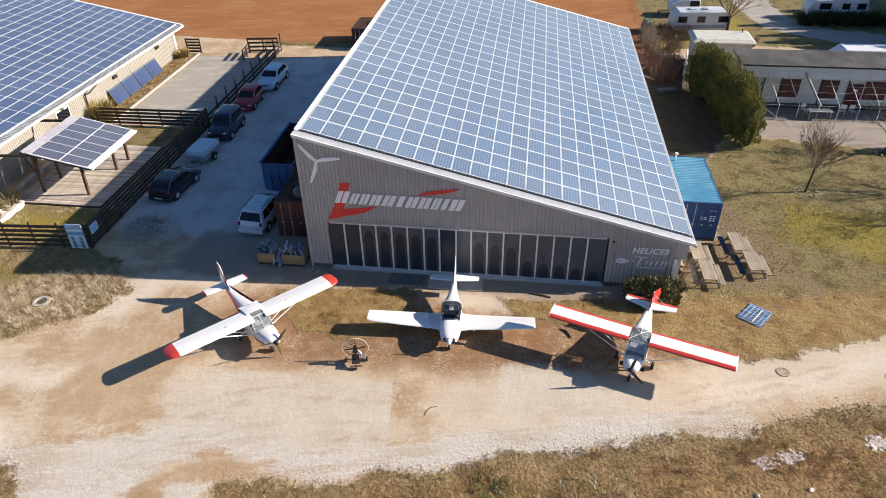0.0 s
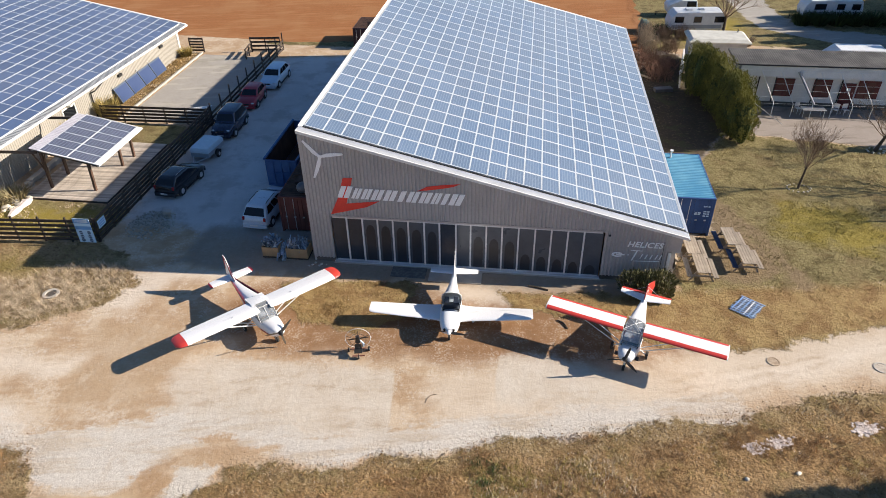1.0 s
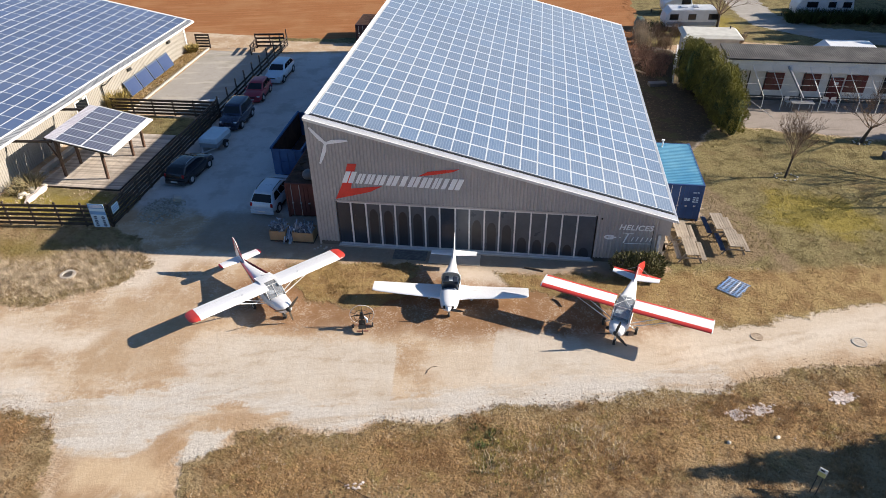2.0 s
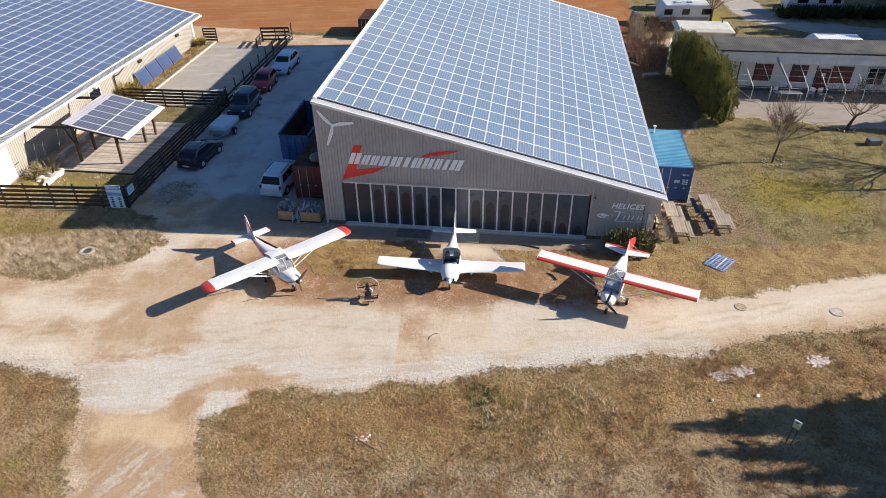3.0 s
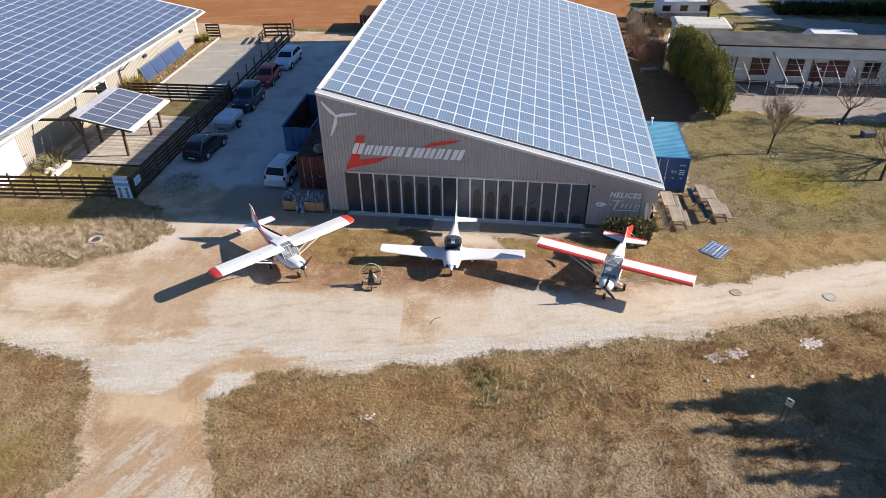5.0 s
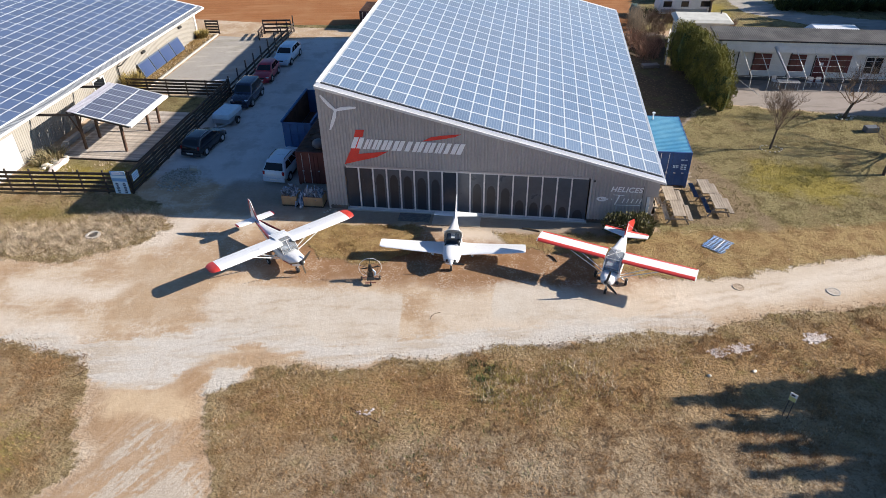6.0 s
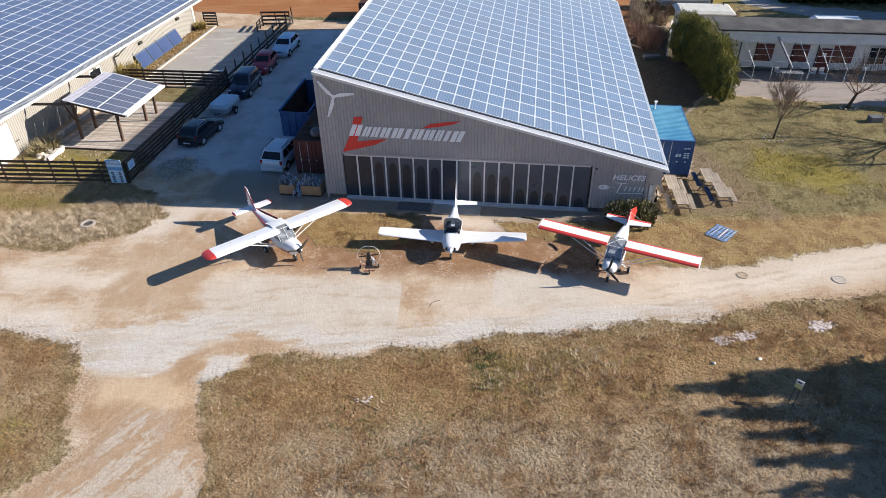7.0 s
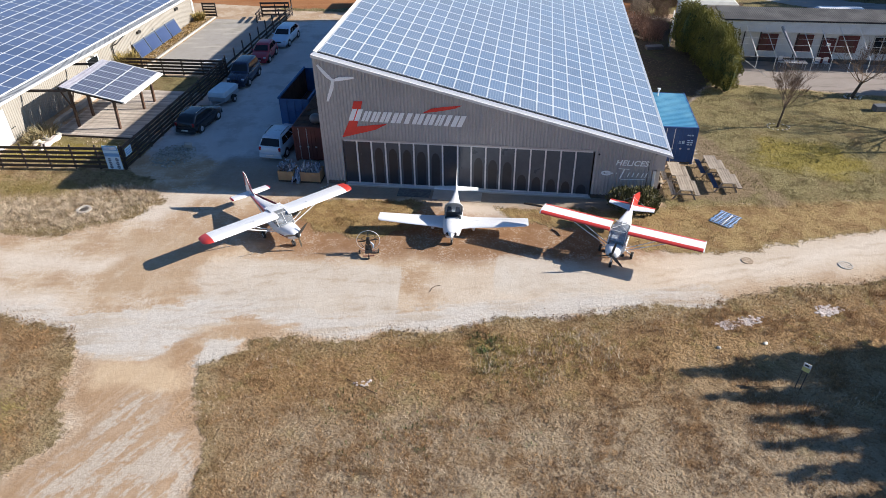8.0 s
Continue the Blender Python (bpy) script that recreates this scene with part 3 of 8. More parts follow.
    n_rut = noise_of(t, turn.outputs[0], 1.3, 6.0, 0.72)
    bare = mix_of(t, math_of(t, "MULTIPLY", step_of(t, n_rut, 0.52, 0.68), 0.6), bare, (0.27, 0.165, 0.095))
    bare = mix_of(t, math_of(t, "MULTIPLY", step_of(t, math_of(t, "SUBTRACT", 1.0, n_rut), 0.5, 0.64), 0.45), bare, (0.52, 0.40, 0.29))
    loose = math_of(t, "MULTIPLY", zone_of("streaks", 0.8, 0.3, 0.7, edge), step_of(t, math_of(t, "ADD", n_rut, math_of(t, "MULTIPLY", math_of(t, "SUBTRACT", n_small, 0.5), 0.3)), 0.44, 0.54))
    bare = mix_of(t, math_of(t, "MULTIPLY", loose, 0.9), bare, mix_of(t, grey2.outputs[0], (0.36, 0.30, 0.235), (0.58, 0.50, 0.41)))

    straw = mix_of(t, n_small, (0.30, 0.20, 0.105), (0.43, 0.32, 0.19))
    straw = mix_of(t, step_of(t, n_mid, 0.46, 0.64), straw, (0.24, 0.155, 0.078))
    straw = mix_of(t, math_of(t, "MULTIPLY", zone_of("ashen", 0.9, 0.2, 0.9, edge), 0.6), straw, (0.35, 0.285, 0.205))
    rust = mix_of(t, step_of(t, n_small, 0.4, 0.62), (0.36, 0.225, 0.10), (0.25, 0.145, 0.06))
    rust = mix_of(t, math_of(t, "MULTIPLY", step_of(t, n_mid, 0.52, 0.64), 0.7), rust, (0.25, 0.205, 0.07))
    straw = mix_of(t, math_of(t, "MULTIPLY", zone_of("rust", 0.9, 0.2, 0.9, edge), 0.85), straw, rust)
    straw = mix_of(t, math_of(t, "MULTIPLY", step_of(t, n_patch, 0.50, 0.64), 0.8), straw, (0.19, 0.105, 0.045))
    straw = mix_of(t, math_of(t, "MULTIPLY", step_of(t, math_of(t, "SUBTRACT", 1.0, n_patch), 0.54, 0.7), 0.45), straw, (0.20, 0.175, 0.07))
    straw = mix_of(t, math_of(t, "MULTIPLY", step_of(t, n_clump, 0.48, 0.70), 0.75), straw, (0.13, 0.08, 0.038))
    lawn = mix_of(t, n_small, (0.215, 0.178, 0.072), (0.31, 0.26, 0.125))
    lawn = mix_of(t, step_of(t, n_mid, 0.46, 0.62), lawn, (0.13, 0.105, 0.042))
    lawn = mix_of(t, math_of(t, "MULTIPLY", step_of(t, n_clump, 0.48, 0.62), 0.6), lawn, (0.10, 0.078, 0.034))
    lawn = mix_of(t, math_of(t, "MULTIPLY", step_of(t, n_patch, 0.5, 0.64), 0.5), lawn, (0.22, 0.155, 0.075))
    a_green = node("ShaderNodeAttribute")
    a_green.attribute_name = "green"
    lawn = mix_of(t, math_of(t, "MULTIPLY", step_of(t, math_of(t, "MULTIPLY", a_green.outputs["Fac"], n_mid), 0.18, 0.5), 0.75), lawn, (0.30, 0.235, 0.035))
    lawn = mix_of(t, zone_of("gold", 0.8, 0.3, 0.8, edge), lawn, mix_of(t, step_of(t, n_mid, 0.42, 0.62), (0.37, 0.255, 0.11), (0.25, 0.15, 0.065)))
    lawn = mix_of(t, math_of(t, "MULTIPLY", zone_of("wear", 1.2, 0.2, 0.65, edge), 0.9), lawn, mix_of(t, n_small, (0.15, 0.10, 0.055), (0.34, 0.25, 0.155)))
    rough_zone = node("ShaderNodeAttribute")
    rough_zone.attribute_name = "rough_grass"
    straw = mix_of(t, math_of(t, "MULTIPLY", step_of(t, math_of(t, "MULTIPLY", a_green.outputs["Fac"], edge), 0.15, 0.5), 0.7), straw, (0.22, 0.175, 0.045))
    grass = mix_of(t, rough_zone.outputs["Fac"], lawn, straw)
    grass = mix_of(t, math_of(t, "MULTIPLY", step_of(t, n_fine, 0.45, 0.68), 0.6), grass, (0.105, 0.07, 0.036))
    grass = mix_of(t, math_of(t, "MULTIPLY", step_of(t, math_of(t, "SUBTRACT", 1.0, n_hair), 0.5, 0.7), 0.35), grass, (0.50, 0.375, 0.23))

    rows = node("ShaderNodeTexWave")
    rows.bands_direction = "Y"
    rows.inputs["Scale"].default_value, rows.inputs["Distortion"].default_value, rows.inputs["Detail"].default_value = 0.42, 1.4, 3.0
    join(co, rows.inputs[0])
    field = mix_of(t, n_small, (0.25, 0.10, 0.038), (0.40, 0.175, 0.068))
    field = mix_of(t, math_of(t, "MULTIPLY", rows.outputs["Fac"], 0.22), field, (0.20, 0.08, 0.032))
    field = mix_of(t, math_of(t, "MULTIPLY", step_of(t, n_fine, 0.5, 0.62), 0.55), field, (0.15, 0.06, 0.025))
    field = mix_of(t, math_of(t, "MULTIPLY", step_of(t, n_streak, 0.5, 0.64), 0.4), field, (0.42, 0.22, 0.105))
    field = mix_of(t, math_of(t, "MULTIPLY", step_of(t, n_wide, 0.45, 0.62), 0.4), field, (0.36, 0.185, 0.085))

    colour = mix_of(t, math_of(t, "MULTIPLY", zone_of("track", 1.0, 0.2, 0.8, edge), 0.8), dirt, mix_of(t, n_streak, (0.68, 0.60, 0.50), (0.46, 0.36, 0.26)))
    colour = mix_of(t, zone_of("gravel", 2.0, 0.42, 0.66, math_of(t, "ADD", math_of(t, "MULTIPLY", n_streak, 0.5), math_of(t, "MULTIPLY", edge, 0.5))), colour, gravel)
    colour = mix_of(t, math_of(t, "MULTIPLY", zone_of("pale", 0.8, 0.2, 0.9, edge), 0.75), colour, pale)
    colour = mix_of(t, math_of(t, "MULTIPLY", zone_of("pad", 0.9, 0.3, 0.75, edge), 0.85), colour, pad)
    colour = mix_of(t, math_of(t, "MULTIPLY", zone_of("brown", 1.4, 0.2, 0.9, edge), 0.6), colour, mix_of(t, n_small, (0.33, 0.22, 0.13), (0.45, 0.325, 0.205)))
    rut = math_of(t, "MULTIPLY", zone_of("ruts", 0.9, 0.3, 0.9, edge), step_of(t, n_patch, 0.36, 0.56))
    colour = mix_of(t, math_of(t, "MULTIPLY", rut, 0.5), colour, mix_of(t, step_of(t, n_wide, 0.4, 0.6), (0.34, 0.235, 0.145), (0.62, 0.54, 0.44)))
    colour = mix_of(t, zone_of("bare", 1.2, 0.35, 0.75, edge), colour, bare)
    colour = mix_of(t, math_of(t, "MULTIPLY", zone_of("sand", 0.8, 0.3, 0.8, edge), 0.7), colour, (0.58, 0.44, 0.29))
    colour = mix_of(t, zone_of("tongue", 1.5, 0.36, 0.74, edge), colour, mix_of(t, grey2.outputs[0], (0.45, 0.40, 0.34), (0.58, 0.53, 0.465)))
    colour = mix_of(t, zone_of("yard", 0.8, 0.35, 0.7, edge), colour, yard)
    patio = mix_of(t, n_mid, (0.27, 0.225, 0.195), (0.36, 0.315, 0.28))
    # darker streaks stand for shadows lying across the patio
    patio = mix_of(t, math_of(t, "MULTIPLY", step_of(t, n_streak, 0.5, 0.62), 0.5), patio, (0.19, 0.155, 0.125))
    colour = mix_of(t, zone_of("patio", 0.5, 0.4, 0.6, edge), colour, patio)
    colour = mix_of(t, zone_of("shaded_soil", 0.8, 0.35, 0.7, edge), colour, shaded_soil)
    colour = mix_of(t, zone_of("paved", 0.3, 0.42, 0.6, edge), colour, paved)
    # the hangar's shade, put into the ground colour as a darker brown
    colour = mix_of(t, math_of(t, "MULTIPLY", zone_of("shade_strip", 1.0, 0.3, 0.75, edge), 0.8), colour, mix_of(t, n_small, (0.20, 0.165, 0.13), (0.34, 0.29, 0.24)))
    g_mask = zone_of("grass", 1.5, 0.42, 0.62, edge)
    colour = mix_of(t, g_mask, colour, grass)
    colour = mix_of(t, zone_of("field", 0.6, 0.42, 0.6, edge), colour, field)
    join(colour, bsdf.inputs["Base Color"])
    bsdf.inputs["Roughness"].default_value = 0.95
    bsdf.inputs["Specular IOR Level"].default_value = 0.15
    lift = math_of(t, "ADD", math_of(t, "MULTIPLY", n_fine, 0.3), math_of(t, "MULTIPLY", n_small, math_of(t, "ADD", 0.8, math_of(t, "MULTIPLY", g_mask, 3.5))))
    lift = math_of(t, "SUBTRACT", lift, math_of(t, "MULTIPLY", n_clump, math_of(t, "MULTIPLY", rough_zone.outputs["Fac"], 4.0)))
    lift = math_of(t, "ADD", lift, math_of(t, "MULTIPLY", grey2.outputs[0], 0.1))
    bump_of(t, bsdf, lift, 0.55, 0.06)
    return m


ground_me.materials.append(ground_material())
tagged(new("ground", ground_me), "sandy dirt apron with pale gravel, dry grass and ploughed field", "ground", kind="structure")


# ---- grass, as blades ----
GRASS_DRY = mat("dry_grass_blades", (0.43, 0.266, 0.125), (0.255, 0.146, 0.064), 0.9, 0.0, 0.5, 20.0, island=0.4)
GRASS_STRAW = mat("pale_straw_blades", (0.62, 0.51, 0.37), (0.44, 0.345, 0.23), 0.9, 0.0, 1.2, 20.0, island=0.4)
GRASS_LAWN = mat("short_lawn_blades", (0.31, 0.255, 0.11), (0.19, 0.155, 0.06), 0.9, 0.0, 0.5, 20.0, island=0.4)
GRASS_GOLD = mat("golden_brown_blades", (0.40, 0.275, 0.115), (0.26, 0.17, 0.07), 0.9, 0.0, 0.5, 20.0, island=0.4)
GRASS_OLIVE = mat("olive_grass_blades", (0.34, 0.28, 0.07), (0.20, 0.175, 0.045), 0.9, 0.0, 0.8, 20.0, island=0.4)
GRASS_GREEN = mat("green_weed_blades", (0.10, 0.13, 0.035), (0.07, 0.10, 0.028), 0.8, 0.0, 1.0, 20.0, island=0.4)


def blades(name, outlines, count, tall, wide, material, label, seed, clump=0.0, lean=0.8, keep=0.0):
    """Tufts of grass within outlines on the plan, as one mesh of bent blades."""
    rng = np.random.RandomState(seed)
    verts, faces = [], []
    for o in outlines:
        xs, ys = [p[0] for p in o], [p[1] for p in o]
        x0, x1, y0, y1 = max(min(xs), -34), min(max(xs), 48), max(min(ys), -27), min(max(ys), 40)
        share = count // len(outlines)
        qx, qy = rng.uniform(x0, x1, share * 3), rng.uniform(y0, y1, share * 3)
        ok = away(qx, qy, o) > rng.uniform(-0.35, 0.5, share * 3) + keep
        qx, qy = qx[ok][:share], qy[ok][:share]
        for x, y in zip(qx, qy):
            if (x + 15.0) ** 2 + (y + 4.85) ** 2 < 0.4:
                continue
            c = noise.noise(Vector((x * 0.5, y * 0.5, seed)))
            c2 = noise.noise(Vector((x * 2.3, y * 2.3, seed + 9)))
            if clump and (c < rng.uniform(-clump, clump) * 0.6 or c2 < rng.uniform(-0.55, 0.25)):
                continue
            for _ in range(3):
                a, h = rng.uniform(0, 2 * math.pi), tall * rng.uniform(0.45, 1.2) * (1 + 0.5 * c + 0.9 * c2)
                dx, dy = math.cos(a), math.sin(a)
                w, reach = wide * rng.uniform(0.6, 1.3), h * lean * rng.uniform(0.3, 1.2)
                n = len(verts)
                bx, by = x + dx * 0.04, y + dy * 0.04
                verts += [(bx - dy * w, by + dx * w, -0.02), (bx + dy * w, by - dx * w, -0.02), (bx + dx * reach, by + dy * reach, h)]
                faces.append((n, n + 1, n + 2))
    me = bpy.data.meshes.new(name)
    me.from_pydata(verts, [], faces)
    me.materials.append(material)
    return tagged(new(name, me), label, "grass", kind="stuff")


NEAR_VERGE = VERGE[:13] + [(33, -5.6), (33, -26)] + VERGE[18:]
NEAR_WEST = [(-24, -13.0)] + VERGE_WEST[2:11] + [(-9.5, -26), (-24, -26)]
NEAR_BANK = [(-15.4, -7.6), (-12.0, -5.7), (-10.8, -3.6), (-12.5, -1.2), (-15.0, -0.2), (-26, -1), (-26, -8)]
blades("verge_grass", [NEAR_VERGE], 230000, 0.085, 0.008, GRASS_DRY, "dry brown grass on the verge by the road", 3, 1.0)
blades("verge_straw", [NEAR_VERGE], 26000, 0.10, 0.0065, GRASS_STRAW, "pale straw tufts among dry brown grass", 4, 1.4, 1.2)
blades("west_verge_grass", [NEAR_WEST], 60000, 0.085, 0.008, GRASS_DRY, "dry brown grass beside the dirt driveway", 5, 1.0)
TALL_BANK = [(-26, -7.6), (-15.4, -7.3), (-12, -5.6), (-10.9, -3.6), (-12.3, -1.8), (-15.5, -2.0), (-17.5, -4.0), (-26, -4.8)]
GRASS_BANK = mat("matted_dead_grass", (0.60, 0.48, 0.34), (0.32, 0.24, 0.15), 0.9, 0.0, 1.6, 20.0, island=0.5)
blades("bank_grass", [TALL_BANK], 26000, 0.20, 0.009, GRASS_BANK, "tall pale dead grass on the bank", 6, 2.2, 1.7)
blades("bank_tufts", [TALL_BANK], 5000, 0.34, 0.008, GRASS_BANK, "ragged taller tufts on the bank", 26, 2.6, 1.2)
blades("bank_turf", [NEAR_BANK], 14000, 0.12, 0.008, GRASS_LAWN, "short yellow-brown grass on the bank", 16, 1.2, 0.9)
blades("apron_grass", [PATCH_A, PATCH_B], 26000, 0.07, 0.007, GRASS_GOLD, "short brown grass before the hangar doors", 7, 0.8)
blades("lawn_grass", [LAWN], 42000, 0.09, 0.008, GRASS_LAWN, "short yellowing lawn round the picnic tables", 8, 0.8)
blades("green_weeds", [GREENER[5], [(3, -17), (12, -15), (14, -19), (4, -21)]], 1500, 0.12, 0.016, GRASS_GREEN, "few green weeds in the dry verge", 9, 1.6)
OLIVE_PATCH = [(-24, -18.6), (-11, -18.2), (-8, -19.6), (-8.4, -22), (-24, -23)]
blades("olive_grass", [OLIVE_PATCH], 9000, 0.12, 0.008, GRASS_OLIVE, "yellow-green grass beside the driveway", 19, 1.0)
blades("mossy_lawn", [GREENER[0]], 7000, 0.06, 0.008, GRASS_OLIVE, "yellow-green mossy patch in the lawn", 20, 1.0)
GREEN_SPOTS = [(10.4, -13.0), (15.6, -12.2), (16.2, -14.8), (12.0, -16.2), (9.6, -15.6)]
blades("olive_tufts", [GREEN_SPOTS], 2600, 0.16, 0.009, GRASS_OLIVE, "olive-green tufts in the dry verge", 21, 1.5)
blades("straw_tufts", [GREEN_SPOTS], 2600, 0.2, 0.008, GRASS_STRAW, "pale straw tufts among olive grass", 22, 1.5)
blades("strip_straw", [STRIP], 5000, 0.16, 0.014, GRASS_GOLD, "golden dry grass along the beige wall", 23, 0.6)
blades("strip_weeds", [STRIP, GARDEN], 3000, 0.14, 0.014, GRASS_STRAW, "straw-coloured weeds along the beige wall", 10, 0.8)


# ---- loose stones and clods ----
def pebbles(name, spots, material, label, category, seed):
    """Many small stones, each a lopsided octahedron, as one mesh."""
    r = np.random.RandomState(seed)
    verts, faces = [], []
    for x, y, s in spots:
        n, a = len(verts), r.uniform(0, 6.283)
        c, d = math.cos(a) * s, math.sin(a) * s
        k = r.uniform(0.6, 1.0, 6)
        verts += [(x + c * k[0], y + d * k[0], 0.01), (x - d * k[1], y + c * k[1], 0.01), (x - c * k[2], y - d * k[2], 0.01), (x + d * k[3], y - c * k[3], 0.01), (x, y, s * 0.75 * k[4]), (x, y, -0.02)]
        faces += [(n, n + 1, n + 4), (n + 1, n + 2, n + 4), (n + 2, n + 3, n + 4), (n + 3, n, n + 4)]
    me = bpy.data.meshes.new(name)
    me.from_pydata(verts, [], faces)
    me.materials.append(material)
    return tagged(new(name, me), label, category, kind="stuff")


def along(line, count, spread, seed, low, high, side=0.0):
    r = np.random.RandomState(seed)
    lengths = [math.hypot(b[0] - a[0], b[1] - a[1]) for a, b in zip(line, line[1:])]
    out = []
    for k, (a, b) in enumerate(zip(line, line[1:])):
        for _ in range(int(count * lengths[k] / sum(lengths))):
            u = r.uniform(0, 1)
            out.append((a[0] + (b[0] - a[0]) * u + r.normal(0, spread * 0.4), a[1] + (b[1] - a[1]) * u + side + r.normal(0, spread), r.uniform(low, high) ** 1.0))
    return out


WHITE_STONE = mat("white_crushed_stone", (0.57, 0.53, 0.47), (0.45, 0.41, 0.35), 0.9, island=0.35)
CLOD = mat("brown_earth_clod", (0.27, 0.18, 0.11), (0.17, 0.11, 0.065), 0.95, island=0.4)
pebbles("gravel_stones", along(GRAVEL_BAND, 9000, 0.6, 1, 0.008, 0.026), WHITE_STONE, "white crushed stones spread along the track", "gravel", 2)
r_ = np.random.RandomState(8)
pebbles("scattered_stones", [(r_.uniform(-14, 28), r_.uniform(-12.5, -2.5), r_.uniform(0.008, 0.026)) for _ in range(3000)], WHITE_STONE, "small pale stones scattered over the dirt apron", "gravel", 3)
EDGE_LINE = VERGE[2:14]
pebbles("verge_clods", along(EDGE_LINE, 700, 0.3, 4, 0.015, 0.05, 0.05), CLOD, "dark earth clods along the verge's edge", "earth", 5)
pebbles("west_clods", along(VERGE_WEST[1:6], 300, 0.3, 6, 0.015, 0.05, 0.05), CLOD, "dark earth clods along the western verge", "earth", 7)


def edge_tufts(name, line, count, seed, label):
    """Low withered weeds along a line, in uneven groups."""
    r = np.random.RandomState(seed)
    verts, faces = [], []
    for x, y, s in along(line, count, 0.2, seed, 0.02, 0.06, -0.2):
        if noise.noise(Vector((x * 0.8, y * 0.8, seed))) < r.uniform(-0.35, 0.25):
            continue
        for _ in range(16):
            a, h = r.uniform(0, 6.283), s * r.uniform(0.5, 1.3)
            n, c, d = len(verts), math.cos(a), math.sin(a)
            reach = s * r.uniform(0.3, 1.1)
            verts += [(x - d * 0.012, y + c * 0.012, -0.02), (x + c * reach * 0.6 + d * 0.02, y + d * reach * 0.6 - c * 0.02, h * 0.8), (x + c * reach, y + d * reach, h)]
            faces.append((n, n + 1, n + 2))
    me = bpy.data.meshes.new(name)
    me.from_pydata(verts, [], faces)
    me.materials.append(WEED)
    return tagged(new(name, me), label, "weeds", kind="stuff")


WEED = mat("withered_weeds", (0.36, 0.25, 0.14), (0.24, 0.165, 0.09), 0.9, 0.0, 1.5, 20.0, island=0.6)
edge_tufts("verge_weeds", EDGE_LINE, 420, 14, "withered brown weeds along the verge's edge")
edge_tufts("west_weeds", VERGE_WEST[1:6], 450, 15, "withered brown weeds along the western verge")


# ---- hangar ----
HX0, HX1, HY1 = -1.25, 19.2, 35.9
SLOPE = 0.2505


def roof_z(x):
    return 7.98 - SLOPE * x


def cladding(mesh, along, across, low, high, pitch=0.2, depth=0.05, out=-1, swap=False):
    """A sheet of trapezoid-ribbed steel from along[0] to along[1]; low and high give its bottom and top at each place."""
    u, pts = along[0], []
    while u < along[1] - 1e-6:
        for k, d in ((0.0, 0), (0.25, 0), (0.40, 1), (0.70, 1), (0.85, 0)):
            if u + k * pitch < along[1]:
                pts.append((u + k * pitch, d * depth))
        u += pitch
    pts.append((along[1], 0))
    verts, faces = [], []
    for u, d in pts:
        for z in (low(u), high(u)):
            verts.append((across + out * d, u, z) if swap else (u, across + out * d, z))
    for i in range(len(pts) - 1):
        faces.append((2 * i, 2 * i + 2, 2 * i + 3, 2 * i + 1))
    mesh.add(verts, faces)
    return mesh


hangar = thing("hangar", pose(0, 0, 0), "large grey ribbed-steel hangar with a solar panel roof and folding doors", "hangar")
front = Mesh()
cladding(front, (HX0, -0.06), 0.0, lambda u: 0.25, lambda u: roof_z(u) - 0.1)
cladding(front, (-0.06, 15.14), 0.0, lambda u: 3.2, lambda u: roof_z(u) - 0.1)
cladding(front, (15.14, 18.55), 0.0, lambda u: 0.25, lambda u: roof_z(u) - 0.1)
part("front_cladding", front, STEEL_GREY, hangar, "grey-brown ribbed steel sheets")
backing = Mesh()
for x0, x1, z0 in ((HX0 + 0.02, -0.06, 0.0), (15.14, 18.5, 0.0)):
    backing.prism([(x0, 0.02, z0), (x1, 0.02, z0), (x1, 0.02, roof_z(x1) - 0.12), (x0, 0.02, roof_z(x0) - 0.12)], (0, 0.2, 0))
backing.prism([(-0.06, 0.02, 3.2), (15.14, 0.02, 3.2), (15.14, 0.02, roof_z(15.14) - 0.12), (-0.06, 0.02, roof_z(-0.06) - 0.12)], (0, 0.2, 0))
part("front_wall", backing, STEEL_GREY, hangar)
STAINED = mat("stained_concrete", (0.15, 0.13, 0.11), (0.09, 0.075, 0.06), 0.9, 0.0, 1.2, 20.0)
part("plinth", Mesh().box(HX0, -0.06, -0.05, 0.015, 0, 0.25), STAINED, hangar, "low dark-stained plinth")
part("plinth", Mesh().box(15.14, 18.55, -0.05, 0.015, 0, 0.25), STAINED, hangar, "low dark-stained plinth")
part("corner_trim", Mesh().box(HX0 - 0.05, HX0 + 0.07, -0.06, 0.06, 0.0, roof_z(HX0) - 0.1), STEEL_GREY, hangar)
part("corner_panel", Mesh().box(18.55, HX1, -0.02, 0.16, 2.05, roof_z(HX1) - 0.1).box(18.62, 18.78, -0.02, 0.12, 0, 2.1), STEEL_GREY, hangar)
part("corner_post", Mesh().box(18.58, 18.74, -0.07, -0.022, 0.05, 2.05), TRIM_WHITE, hangar, "white corner post")
sides = Mesh()
cladding(sides, (0.0, HY1), HX0, lambda u: 0.0, lambda u: roof_z(HX0) - 0.05, 0.25, 0.035, -1, True)
part("side_cladding", sides, STEEL_GREY, hangar)
part("left_wall", Mesh().box(HX0 + 0.01, HX0 + 0.2, 0.22, HY1, 0, roof_z(HX0) - 0.1), STEEL_GREY, hangar)
part("right_wall", Mesh().box(HX1 - 0.35, HX1 - 0.15, 0.3, HY1, 0, roof_z(HX1) - 0.1), STEEL_GREY, hangar)
